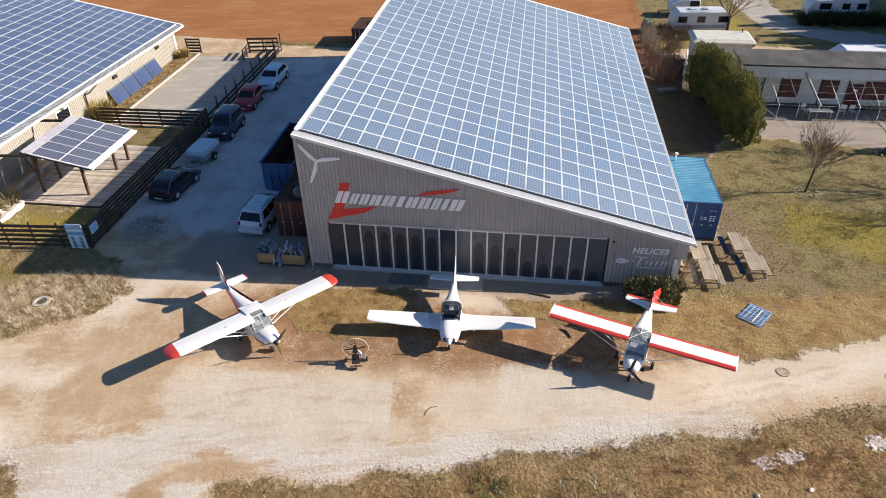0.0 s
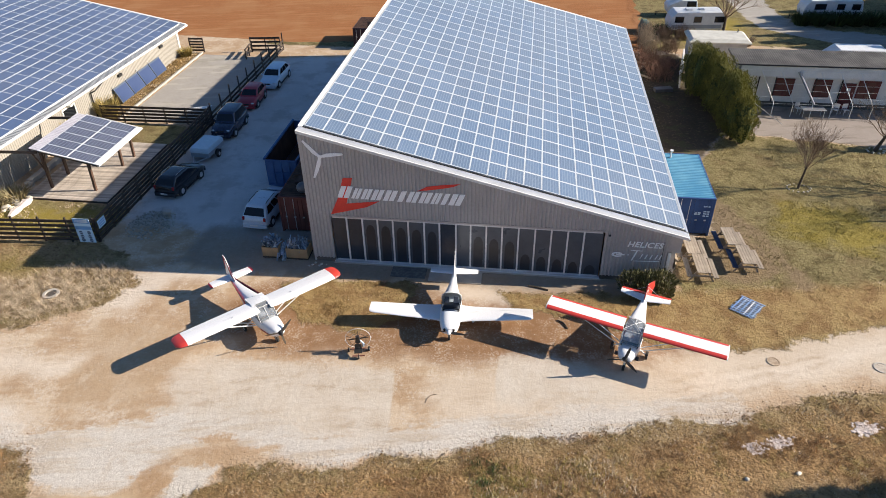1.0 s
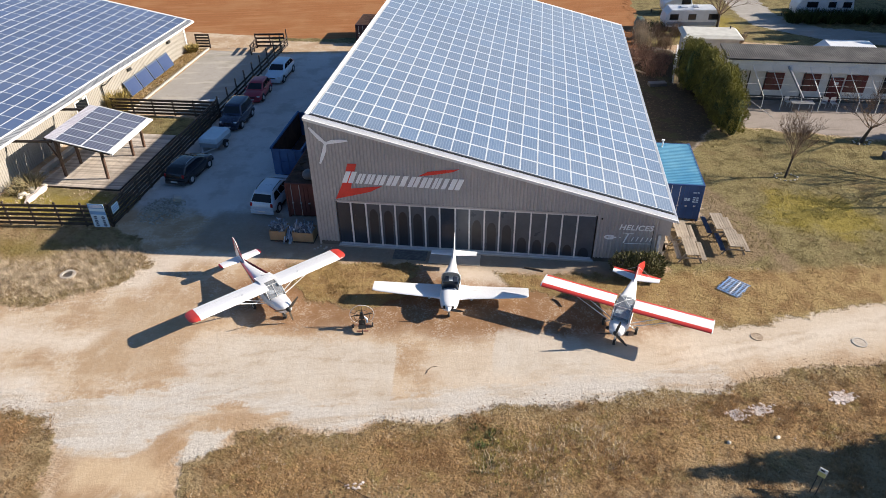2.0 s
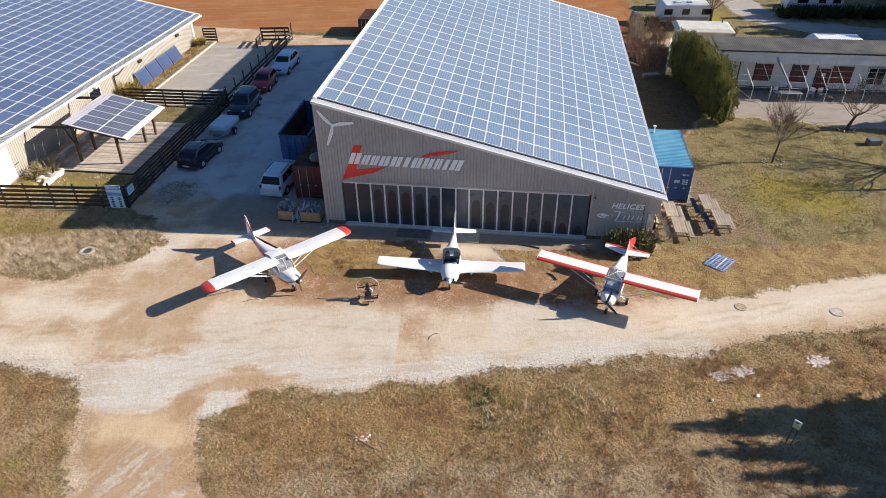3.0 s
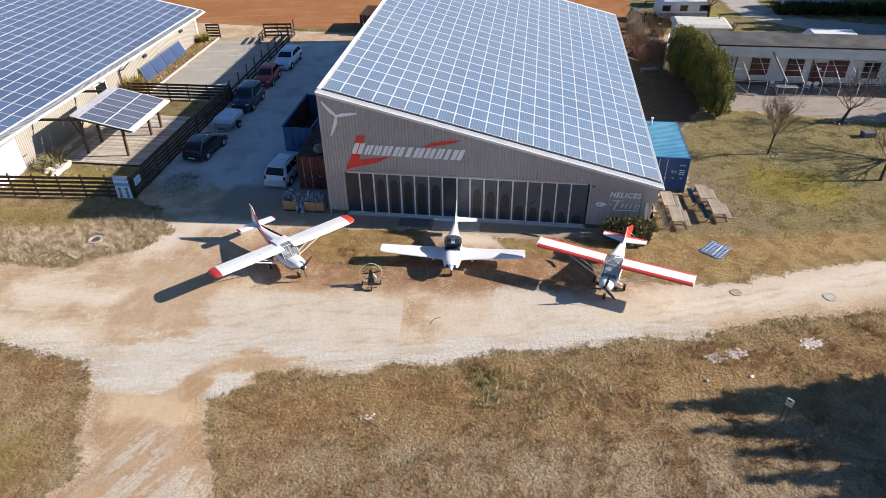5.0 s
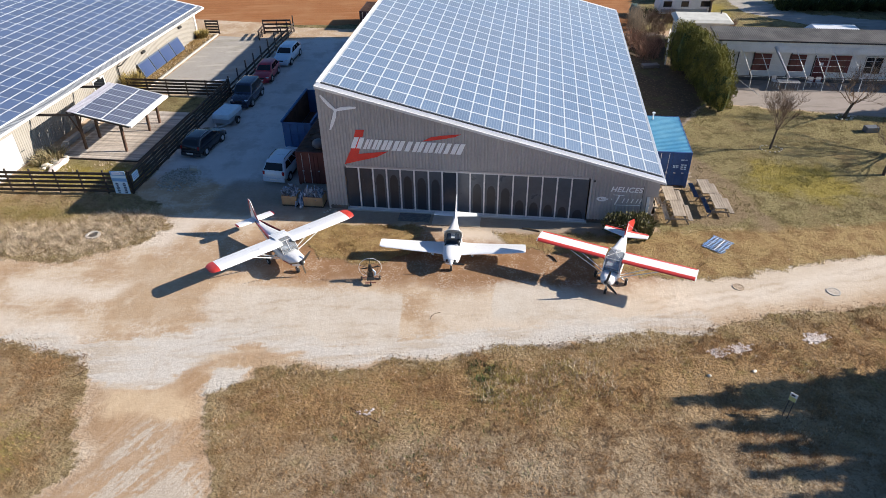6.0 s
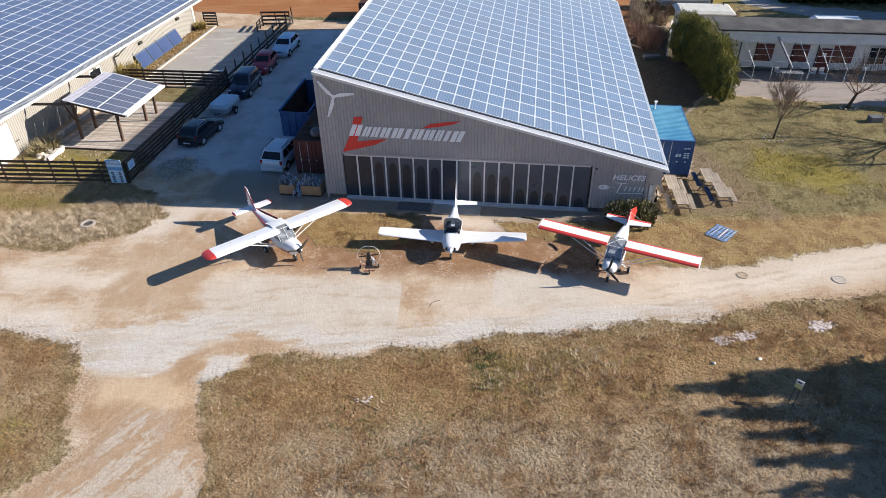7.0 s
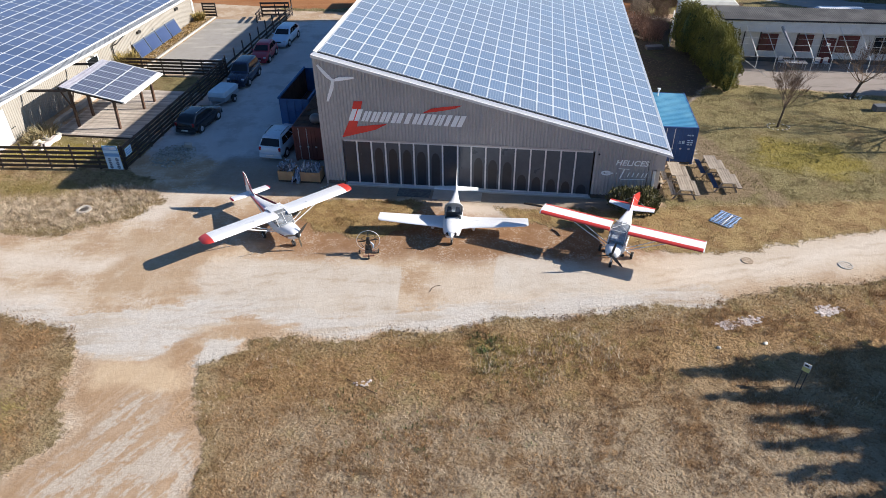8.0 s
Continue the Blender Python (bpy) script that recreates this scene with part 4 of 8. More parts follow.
part("back_wall", Mesh().prism([(HX0, HY1, 0), (HX1 - 0.15, HY1, 0), (HX1 - 0.15, HY1, roof_z(HX1) - 0.1), (HX0, HY1, roof_z(HX0) - 0.1)], (0, 0.2, 0)), STEEL_GREY, hangar)


def on_roof(mesh, x0, x1, y0, y1, low, high):
    v = [(x, y, roof_z(x) + d) for d in (low, high) for x, y in ((x0, y0), (x1, y0), (x1, y1), (x0, y1))]
    return mesh.add(v, [(3, 2, 1, 0), (4, 5, 6, 7), (0, 1, 5, 4), (1, 2, 6, 5), (2, 3, 7, 6), (3, 0, 4, 7)])


part("roof_deck", on_roof(Mesh(), HX0 - 0.02, HX1 + 0.18, -0.1, HY1 + 0.2, -0.1, 0.0), TRIM_WHITE, hangar, "pale roof sheeting under the panels")
fascia = on_roof(Mesh(), HX0 - 0.08, HX1 + 0.24, -0.17, -0.104, -0.13, 0.03)
part("front_fascia", fascia, TRIM_WHITE, hangar, "white metal fascia along the gable")
part("front_flashing", on_roof(Mesh(), HX0 - 0.08, HX1 + 0.24, -0.104, 0.2, 0.004, 0.03), mat("grey_flashing", (0.46, 0.47, 0.49), (0.38, 0.39, 0.41), 0.4, 0.1), hangar, "grey metal flashing")
part("front_flashing", on_roof(Mesh(), HX0 - 0.06, HX1 + 0.2, 0.204, 0.42, 0.004, 0.022), ALU, hangar, "grey metal flashing strip")
part("side_flashing", on_roof(Mesh(), HX0 - 0.1, HX0 + 0.12, 0.424, HY1 + 0.22, 0.004, 0.05), TRIM_WHITE, hangar)
part("side_flashing", on_roof(Mesh(), HX1 + 0.16, HX1 + 0.26, 0.424, HY1 + 0.22, -0.12, 0.06), ALU, hangar)
part("back_flashing", on_roof(Mesh(), HX0 + 0.124, HX1 + 0.155, HY1 - 0.05, HY1 + 0.22, 0.004, 0.05), TRIM_WHITE, hangar)
part("panel_rail", on_roof(Mesh(), HX0 + 0.14, HX1 + 0.14, 0.43, 0.52, 0.004, 0.05), BLACK, hangar, "dark mounting rail")
part("gutter", Mesh().path([(HX1 + 0.3, -0.1, roof_z(HX1) - 0.22), (HX1 + 0.3, HY1, roof_z(HX1) - 0.22)], 0.07, 8), ALU, hangar, "grey metal gutter")
part("wall_lamp", Mesh().ball((15.37, -0.07, 2.95), 0.06, 0.06, 0.06), BLACK, hangar, "small black wall lamp", 60)
part("panel_seam", Mesh().box(18.27, 18.30, -0.05, -0.037, 0.4, 2.75), BLACK, hangar)

# folding doors
MULLIONS = [0.0, 0.85, 1.75, 2.62, 3.49, 4.36, 5.26, 6.12, 7.04, 7.86, 8.73, 9.60, 10.50, 11.40, 12.28, 13.17, 14.04, 15.06]
ARCH_TOPS = [0, 0, 2.65, 2.62, 2.58, 2.52, 2.46, 0, 0, 2.3, 2.2, 2.1, 1.3, 1.2, 1.1, 1.0, 0.85]
STILE = mat("pale_anodised_stile", (0.78, 0.78, 0.77), (0.66, 0.66, 0.66), 0.45, 0.0, 1.0, 20.0)
PALE_DOOR = mat("hazy_door_sheet", (0.085, 0.105, 0.13), (0.068, 0.085, 0.108), 0.3, 0.0, 0.8, 6.0)
part("door_sill", Mesh().box(-0.06, 15.14, -0.16, 0.1, 0.0, 0.12), DOOR_FRAME, hangar, "grey metal sill", bevel=0.015)
part("door_head", Mesh().box(-0.06, 15.14, -0.04, 0.1, 3.1, 3.195), STEEL_GREY, hangar)
for k, top in enumerate(ARCH_TOPS):
    x0, x1 = MULLIONS[k], MULLIONS[k + 1]
    leaf = part("door_leaf", Mesh().box(x0 + 0.006, x1 - 0.006, 0.03, 0.07, 0.125, 3.095), PALE_DOOR if top or k > 7 else DOOR_DARK, hangar, "dark translucent folding door leaf")
    if k:
        part("stile", Mesh().box(x0 - 0.045, x0 + 0.045, -0.035, 0.028, 0.125, 3.095), STILE, leaf, "pale aluminium stile")
    part("rail", Mesh().box(x0 + 0.05, x1 - 0.05, 0.0, 0.028, 0.125, 0.20), DOOR_FRAME, leaf)
    part("rail", Mesh().box(x0 + 0.05, x1 - 0.05, 0.0, 0.028, 3.0, 3.095), DOOR_FRAME, leaf)
    if top:
        mid, half = (x0 + x1) / 2, (x1 - x0) * 0.30
        outline = [(mid - half, 0.022, 0.22)] + [(mid - half * math.cos(a), 0.022, top - 0.5 + 0.5 * math.sin(a)) for a in np.linspace(0, math.pi, 11)] + [(mid + half, 0.022, 0.22)]
        part("arched_shape", Mesh().prism(outline, (0, 0.007, 0)), DOOR_ARCH, leaf, "darker arched shape on the door leaf")

# signs on the gable: plain shapes in their colours
def plate(points, thick=0.02, off=-0.053):
    return Mesh().prism([(x, off, z) for x, z in points], (0, -thick, 0))


mark = part("propeller_emblem", Mesh().tube((-0.21, -0.053, 6.83), (-0.21, -0.09, 6.83), 0.11, 0.11, 14), WHITE_PAINT, hangar, "white three-bladed propeller emblem")
for tx, tz in ((-1.05, 7.76), (1.07, 7.03), (-0.68, 5.54)):
    d = Vector((tx + 0.21, 0, tz - 6.83))
    n = Vector((-d.z, 0, d.x)).normalized()
    c = Vector((-0.21, 0, 6.83))
    pts = [c + d * k + n * w for k, w in ((0.02, 0.06), (0.3, 0.16), (0.7, 0.13), (0.98, 0.07), (1.0, -0.03), (0.7, -0.05), (0.3, -0.06), (0.02, -0.06))]
    part("blade", plate([(p.x, p.z) for p in pts]), WHITE_PAINT, mark)
sign = part("red_sign_shape", plate([(0.92, 5.62), (1.44, 5.64), (0.98, 4.02), (2.85, 4.28), (2.1, 3.86), (0.02, 3.27), (0.55, 4.4)], 0.012), RED_PAINT, hangar, "red angular painted sign shape")
part("red_swoosh", plate([(4.96, 5.05), (5.5, 5.36), (6.3, 5.5), (7.3, 5.62), (6.9, 5.42), (6.3, 5.28), (5.8, 5.18)], 0.012), RED_PAINT, hangar, "red swoosh on the sign")
LETTER_X = [0.50, 1.27, 1.80, 2.36, 3.02, 3.78, 4.30, 4.98, 5.66, 6.18, 6.62, 7.4]
for k, (x0, x1) in enumerate(zip(LETTER_X, LETTER_X[1:])):
    if k in (4, 5):
        x0, x1 = x0 + 0.02, x1 - 0.02
    low, high, lean = 4.40 - 0.01 * k, (5.14 if k == 0 else 5.04) - 0.004 * k, 0.30
    wide = x1 - x0 - 0.10
    bars = Mesh()
    for a, b in ((0.0, 0.43), (0.53, 0.96)) if wide > 0.4 else ((0.08, 0.85),):
        bars.prism([(x0 + wide * a, -0.068, low), (x0 + wide * b, -0.068, low), (x0 + wide * b + lean, -0.068, high), (x0 + wide * a + lean, -0.068, high)], (0, -0.02, 0))
    part("white_sign_bar", bars, WHITE_PAINT, hangar, "white slanted bar of the sign")
word = bpy.data.curves.new("wall_lettering", "FONT")
word.body, word.size, word.shear, word.extrude, word.space_character = "HELICES", 0.48, 0.25, 0.008, 1.08
word.offset = 0.012
lettering = new("wall_lettering", word)
lettering.matrix_basis = pose(16.36, -0.062, 2.31, 90, 0, 0)
lettering.data.materials.append(WHITE_PAINT)
lettering.parent = hangar
tagged(lettering, "white painted capital letters")
ring = Mesh()
for a0, a1 in zip(np.linspace(0.6, 2 * math.pi - 0.6, 15), np.linspace(0.6, 2 * math.pi - 0.6, 15)[1:]):
    q = [(15.92 + rx * math.cos(a), 1.75 + rz * math.sin(a)) for a, rx, rz in ((a0, 0.32, 0.16), (a1, 0.32, 0.16), (a1, 0.2, 0.07), (a0, 0.2, 0.07))]
    ring.prism([(x, -0.055, z) for x, z in q], (0, -0.012, 0))
part("oval_emblem", ring.box(15.85, 16.30, -0.072, -0.0555, 1.72, 1.80).box(16.46, 16.53, -0.067, -0.055, 1.73, 1.80), WHITE_PAINT, hangar, "white oval emblem")
script_bars = Mesh().prism([(16.68, -0.055, 1.40), (16.76, -0.055, 1.40), (16.98, -0.055, 2.08), (16.90, -0.055, 2.08)], (0, -0.012, 0))
for x in (17.12, 17.38, 17.64, 17.92, 18.12):
    script_bars.prism([(x, -0.055, 1.56), (x + 0.06, -0.055, 1.56), (x + 0.16, -0.055, 1.86), (x + 0.10, -0.055, 1.86)], (0, -0.012, 0))
script_bars.prism([(16.55, -0.055, 2.10), (16.62, -0.055, 2.06), (17.2, -0.055, 2.05), (17.22, -0.055, 2.09)], (0, -0.012, 0))
script_bars.prism([(16.8, -0.055, 1.36), (18.2, -0.055, 1.42), (18.2, -0.055, 1.46), (16.8, -0.055, 1.40)], (0, -0.012, 0))
part("script_emblem", script_bars, WHITE_PAINT, hangar, "white slanted strokes and underline")


def panel_mesh(name, wide, deep, rim, mats, thick=0.04, end=None):
    """One framed solar panel, centred, with the cells 4 mm under the frame's edge."""
    m = Mesh()
    a, b, c, d = wide / 2, deep / 2, wide / 2 - rim, deep / 2 - (end or rim)
    m.add([(-a, -b, 0), (a, -b, 0), (a, b, 0), (-a, b, 0), (-a, -b, thick), (a, -b, thick), (a, b, thick), (-a, b, thick), (-c, -d, thick), (c, -d, thick), (c, d, thick), (-c, d, thick),
           (-c, -d, thick - 0.006), (c, -d, thick - 0.006), (c, d, thick - 0.006), (-c, d, thick - 0.006)],
          [(0, 1, 5, 4), (1, 2, 6, 5), (2, 3, 7, 6), (3, 0, 4, 7), (4, 5, 9, 8), (5, 6, 10, 9), (6, 7, 11, 10), (7, 4, 8, 11), (8, 9, 13, 12), (9, 10, 14, 13), (10, 11, 15, 14), (11, 8, 12, 15), (3, 2, 1, 0)])
    m.slot = 1
    m.add([(-c, -d, thick - 0.006), (c, -d, thick - 0.006), (c, d, thick - 0.006), (-c, d, thick - 0.006)], [(0, 1, 2, 3)])
    me = link(name, m, mats)
    uv = me.uv_layers.new(name="UVMap")
    for poly in me.polygons:
        for li in poly.loop_indices:
            p = me.vertices[me.loops[li].vertex_index].co
            uv.data[li].uv = ((p.x + c) / (2 * c), (p.y + d) / (2 * d))
    return me


def joined_panels(name, me, poses, parent, label):
    """The panels farther off, joined."""
    verts = np.array([v.co[:] for v in me.vertices])
    faces = [tuple(p.vertices) for p in me.polygons]
    slots = [p.material_index for p in me.polygons]
    uvs = [tuple(u.uv) for u in me.uv_layers[0].data]
    allv, allf, allm, allu = [], [], [], []
    for m in poses:
        n = len(allv)
        allv += [tuple(m @ Vector(p)) for p in verts]
        allf += [tuple(i + n for i in f) for f in faces]
        allm += slots
        allu += uvs
    out = bpy.data.meshes.new(name)
    out.from_pydata(allv, [], allf)
    for s in me.materials:
        out.materials.append(s)
    out.polygons.foreach_set("material_index", allm)
    out.uv_layers.new(name="UVMap").data.foreach_set("uv", np.array(allu).ravel())
    ob = new(name, out)
    ob.parent = parent
    return tagged(ob, label, kind="stuff")


ROOF_COLS, ROOF_ROWS = 21, 23
COL, ROW = 20.36 / ROOF_COLS, 35.05 / ROOF_ROWS
tilt = math.degrees(math.atan(SLOPE))
spots = []
for j in range(ROOF_ROWS):
    for i in range(ROOF_COLS):
        x, y = -1.05 + COL * (i + 0.5), 0.56 + ROW * (j + 0.5)
        spots.append(pose(x, y, roof_z(x) + 0.05, 0, tilt, 0))
roof_panel = panel_mesh("solar_panel", COL * math.hypot(1, SLOPE) - 0.012, ROW - 0.012, 0.03, [ALU_FRAME, CELLS], end=0.055)


# ---- workshop building with a solar roof ----
WX, WY0, WY1, EAVE_X, EAVE_Z, W_SLOPE = -25.3, -8.0, 33.4, -24.1, 3.42, 0.2
FALL = pose(0, 5, 0) @ pose(0, 0, 0, -0.75) @ pose(0, -5, 0)  # the eave falls gently to the north


def shed_z(x):
    return EAVE_Z + W_SLOPE * (EAVE_X - x)


workshop = thing("workshop_building", pose(0, 0, 0), "long beige ribbed-steel workshop with a solar panel roof", "building")
wall = Mesh()
cladding(wall, (WY0, WY1), WX, lambda u: 0.0, lambda u: 3.2, 0.22, 0.035, 1, True)
part("east_cladding", wall, STEEL_BEIGE, workshop, "beige ribbed steel sheets")
part("east_wall", Mesh().box(WX - 0.22, WX - 0.01, WY0, WY1, 0, 3.2), STEEL_BEIGE, workshop)
north = Mesh()
cladding(north, (-52.0, WX), WY1, lambda u: 0.0, lambda u: shed_z(u) - 0.6, 0.22, 0.035, 1)
part("north_cladding", north, STEEL_BEIGE, workshop)
part("north_wall", Mesh().prism([(-52, WY1 - 0.22, 0), (WX - 0.22, WY1 - 0.22, 0), (WX - 0.22, WY1 - 0.22, shed_z(WX) - 0.6), (-52, WY1 - 0.22, shed_z(-52) - 0.6)], (0, 0.2, 0)), STEEL_BEIGE, workshop)
part("south_wall", Mesh().prism([(-52, WY0, 0), (WX, WY0, 0), (WX, WY0, shed_z(WX) - 0.15), (-52, WY0, shed_z(-52) - 0.15)], (0, 0.2, 0)), STEEL_BEIGE, workshop)


def on_shed(mesh, x0, x1, y0, y1, low, high):
    v = [(x, y, shed_z(x) + d) for d in (low, high) for x, y in ((x0, y0), (x1, y0), (x1, y1), (x0, y1))]
    return mesh.add(v, [(3, 2, 1, 0), (4, 5, 6, 7), (0, 1, 5, 4), (1, 2, 6, 5), (2, 3, 7, 6), (3, 0, 4, 7)])


EAVE_GREY = mat("weathered_roof_sheet", (0.36, 0.37, 0.38), (0.27, 0.28, 0.29), 0.5, 0.0, 1.2, 20.0)
part("roof_deck", on_shed(Mesh(), -52, EAVE_X, WY0 - 0.2, WY1 + 0.45, -0.1, 0), EAVE_GREY, workshop).matrix_basis = FALL
eave = Mesh()
for k in range(int((WY1 + 0.4 - WY0) / 0.2)):
    y = WY0 + 0.2 * k
    on_shed(eave, EAVE_X - 0.56, EAVE_X - 0.06, y, y + 0.09, 0.004, 0.035)
part("eave_sheeting", eave, EAVE_GREY, workshop, "grey ribbed metal strip along the eave").matrix_basis = FALL
part("eave_trim", on_shed(Mesh(), EAVE_X - 0.03, EAVE_X + 0.03, WY0 - 0.2, WY1 + 0.45, -0.12, 0.03), TRIM_WHITE, workshop, "white eave fascia").matrix_basis = FALL
part("panel_trim", on_shed(Mesh(), EAVE_X - 0.62, EAVE_X - 0.585, WY0 - 0.2, WY1 + 0.1, 0.004, 0.07), ALU_FRAME, workshop).matrix_basis = FALL
part("gable_trim", on_shed(Mesh(), -52, EAVE_X - 0.105, WY1 + 0.19, WY1 + 0.42, 0.004, 0.10), TRIM_WHITE, workshop, "white gable fascia").matrix_basis = FALL
part("corner_trim", Mesh().box(WX - 0.05, WX + 0.1, WY1 - 0.05, WY1 + 0.08, 0, 3.1), TRIM_WHITE, workshop)
part("downpipe", Mesh().path([(WX + 1.0, WY1 + 0.1, 3.0), (WX + 0.12, WY1 + 0.12, 2.7), (WX + 0.12, WY1 + 0.12, 0.05)], 0.05), TRIM_WHITE, workshop, "white downpipe")
for y in (29.6, 21.9):
    part("vent_hood", Mesh().box(WX + 0.03, WX + 0.22, y, y + 0.55, 2.0, 2.22), BLACK, workshop, "small black vent hood")
for y in (17.6,):
    part("pipe", Mesh().path([(WX + 0.9, y + 1.2, 3.0), (WX + 0.6, y, 2.5), (WX + 0.15, y, 2.3), (WX + 0.12, y, 0.1)], 0.055), BLACK, workshop, "dark drain pipe")
win = part("window", Mesh().box(WX + 0.03, WX + 0.06, 13.8, 15.3, 1.2, 2.3), CAR_GLASS, workshop, "window in the beige wall")
part("window_frame", Mesh().box(WX + 0.03, WX + 0.09, 13.7, 13.8, 1.1, 2.4).box(WX + 0.03, WX + 0.09, 15.3, 15.4, 1.1, 2.4).box(WX + 0.03, WX + 0.09, 13.8, 15.3, 2.3, 2.4).box(WX + 0.03, WX + 0.09, 13.8, 15.3, 1.1, 1.2), TRIM_WHITE, win)
part("outside_lamp", Mesh().box(WX + 0.03, WX + 0.42, 14.4, 14.75, 2.42, 2.54), TRIM_WHITE, workshop, "white outside lamp", bevel=0.02)
door_w = part("sectional_door", Mesh().box(WX + 0.036, WX + 0.07, 0.6, 3.4, 0.02, 2.5), mat("off_white_door", (0.60, 0.60, 0.60), (0.52, 0.52, 0.52), 0.5, 0.0, 0.8), workshop, "white sectional door")
for z in (0.5, 1.0, 1.5, 2.0):
    part("seam", Mesh().box(WX + 0.071, WX + 0.075, 0.62, 3.38, z, z + 0.02), ALU, door_w)
part("door_handle", Mesh().beam((WX + 0.1, 3.5, 1.0), (WX + 0.1, 3.9, 1.0), 0.04), BLACK, workshop)
S_COL, S_ROW = 0.985, 1.62
shed_spots = []
s_tilt = math.degrees(math.atan(W_SLOPE))
for j in range(24):
    for i in range(22):
        x, y = EAVE_X - 0.62 - S_COL * (i + 0.5), 33.55 - S_ROW * (j + 0.5)
        shed_spots.append(FALL @ pose(x, y, shed_z(x) + 0.05, 0, s_tilt, 0))
shed_panel = panel_mesh("solar_panel", S_COL * math.hypot(1, W_SLOPE) - 0.01, S_ROW - 0.01, 0.026, [ALU_FRAME, CELLS_DARK])

# ---- terrace with a solar canopy ----
terrace = thing("timber_terrace", pose(0, 0, 0), "weathered grey timber terrace beside the beige workshop", "terrace")
part("bearer", Mesh().box(-23.2, -17.05, 4.66, 4.74, 0, 0.115), FENCE_WOOD, terrace)
part("bearer", Mesh().box(-17.11, -17.03, 4.75, 13.45, 0, 0.115), FENCE_WOOD, terrace)
for x in (-22.5, -21.3, -20.1, -18.9, -17.8):
    part("bearer", Mesh().box(x, x + 0.08, 4.76, 13.4, 0, 0.115), FENCE_WOOD, terrace)
canopy = thing("solar_canopy", pose(0, 0, 0), "timber canopy over the terrace, roofed with black solar panels", "canopy")


def canopy_z(x):
    return 2.44 + 0.215 * (-17.6 - x)


for x, y in ((-18.64, 6.04), (-18.64, 9.66), (-18.55, 11.15), (-21.9, 6.08), (-21.95, 8.05), (-21.9, 11.1)):
    part("post", Mesh().beam((x, y, 0.15), (x + 0.12, y, canopy_z(x) - 0.2), 0.17), POST_WOOD, canopy, "reddish brown post", bevel=0.01)
for x, y, dx in ((-21.97, 6.08, -0.6), (-21.97, 6.08, 0.6)):
    part("brace", Mesh().beam((x, y, 1.6), (x + dx, y, canopy_z(x) - 0.25), 0.08), POST_WOOD, canopy)
for y in (5.75, 8.4, 11.1):
    part("rafter", Mesh().beam((-21.9, y, canopy_z(-21.9) - 0.16), (-17.7, y, canopy_z(-17.7) - 0.16), 0.08, 0.18), FENCE_WOOD, canopy, "dark rafter")
for y in (5.66, 11.2):
    part("tie_beam", Mesh().beam((-25.2, y, 2.95), (-21.7, y, canopy_z(-21.7) - 0.22), 0.09, 0.18), FENCE_WOOD, canopy, "dark beam to the wall")
for x in (-18.4, -21.6):
    part("purlin", Mesh().beam((x, 5.5, canopy_z(x) - 0.03), (x, 11.35, canopy_z(x) - 0.03), 0.08, 0.07), FENCE_WOOD, canopy)
part("front_trim", Mesh().prism([(-17.72, 5.5, canopy_z(-17.72) + 0.01), (-17.42, 5.5, canopy_z(-17.42) + 0.01), (-17.42, 11.35, canopy_z(-17.42) + 0.01), (-17.72, 11.35, canopy_z(-17.72) + 0.01)], (0, 0, 0.06)), TRIM_WHITE, canopy, "white gutter board")
part("front_gutter", Mesh().box(-17.42, -17.36, 5.5, 11.35, 2.34, 2.48), TRIM_WHITE, canopy)
SHEET_RIB = mat("sheet_rib", (0.62, 0.60, 0.63), (0.52, 0.50, 0.53), 0.3)
part("plastic_sheet", Mesh().prism([(-22.1, 5.55, canopy_z(-22.1) + 0.01), (-21.45, 5.55, canopy_z(-21.45) + 0.01), (-21.45, 11.3, canopy_z(-21.45) + 0.01), (-22.1, 11.3, canopy_z(-22.1) + 0.01)], (0, 0, 0.012)),
     mat("translucent_corrugated_sheet", (0.50, 0.48, 0.52), (0.40, 0.38, 0.43), 0.3, 0.0, 0.8, 9.0), canopy, "pale translucent roof sheet")
for k in range(28):
    part("sheet_rib", Mesh().beam((-22.1, 5.65 + 0.205 * k, canopy_z(-22.1) + 0.03), (-21.46, 5.65 + 0.205 * k, canopy_z(-21.46) + 0.03), 0.05, 0.025), SHEET_RIB, canopy)
c_panel = panel_mesh("canopy_panel", 1.83 * math.hypot(1, 0.215), 0.925, 0.03, [ALU_FRAME, CELLS_BLACK])
for i in range(2):
    for j in range(6):
        ob = new("canopy_panel", c_panel)
        x, y = -18.65 - 1.86 * i, 6.06 + 0.95 * j
        ob.matrix_basis = pose(x, y, canopy_z(x) + 0.02, 0, math.degrees(math.atan(0.215)), 0)
        ob.parent = canopy
part("edge_strip", Mesh().beam((-21.5, 5.56, canopy_z(-21.5) + 0.03), (-17.72, 5.56, canopy_z(-17.72) + 0.03), 0.07, 0.06), TRIM_WHITE, canopy)
part("edge_strip", Mesh().beam((-21.5, 11.35, canopy_z(-21.5) + 0.03), (-17.72, 11.35, canopy_z(-17.72) + 0.03), 0.06, 0.06), TRIM_WHITE, canopy)


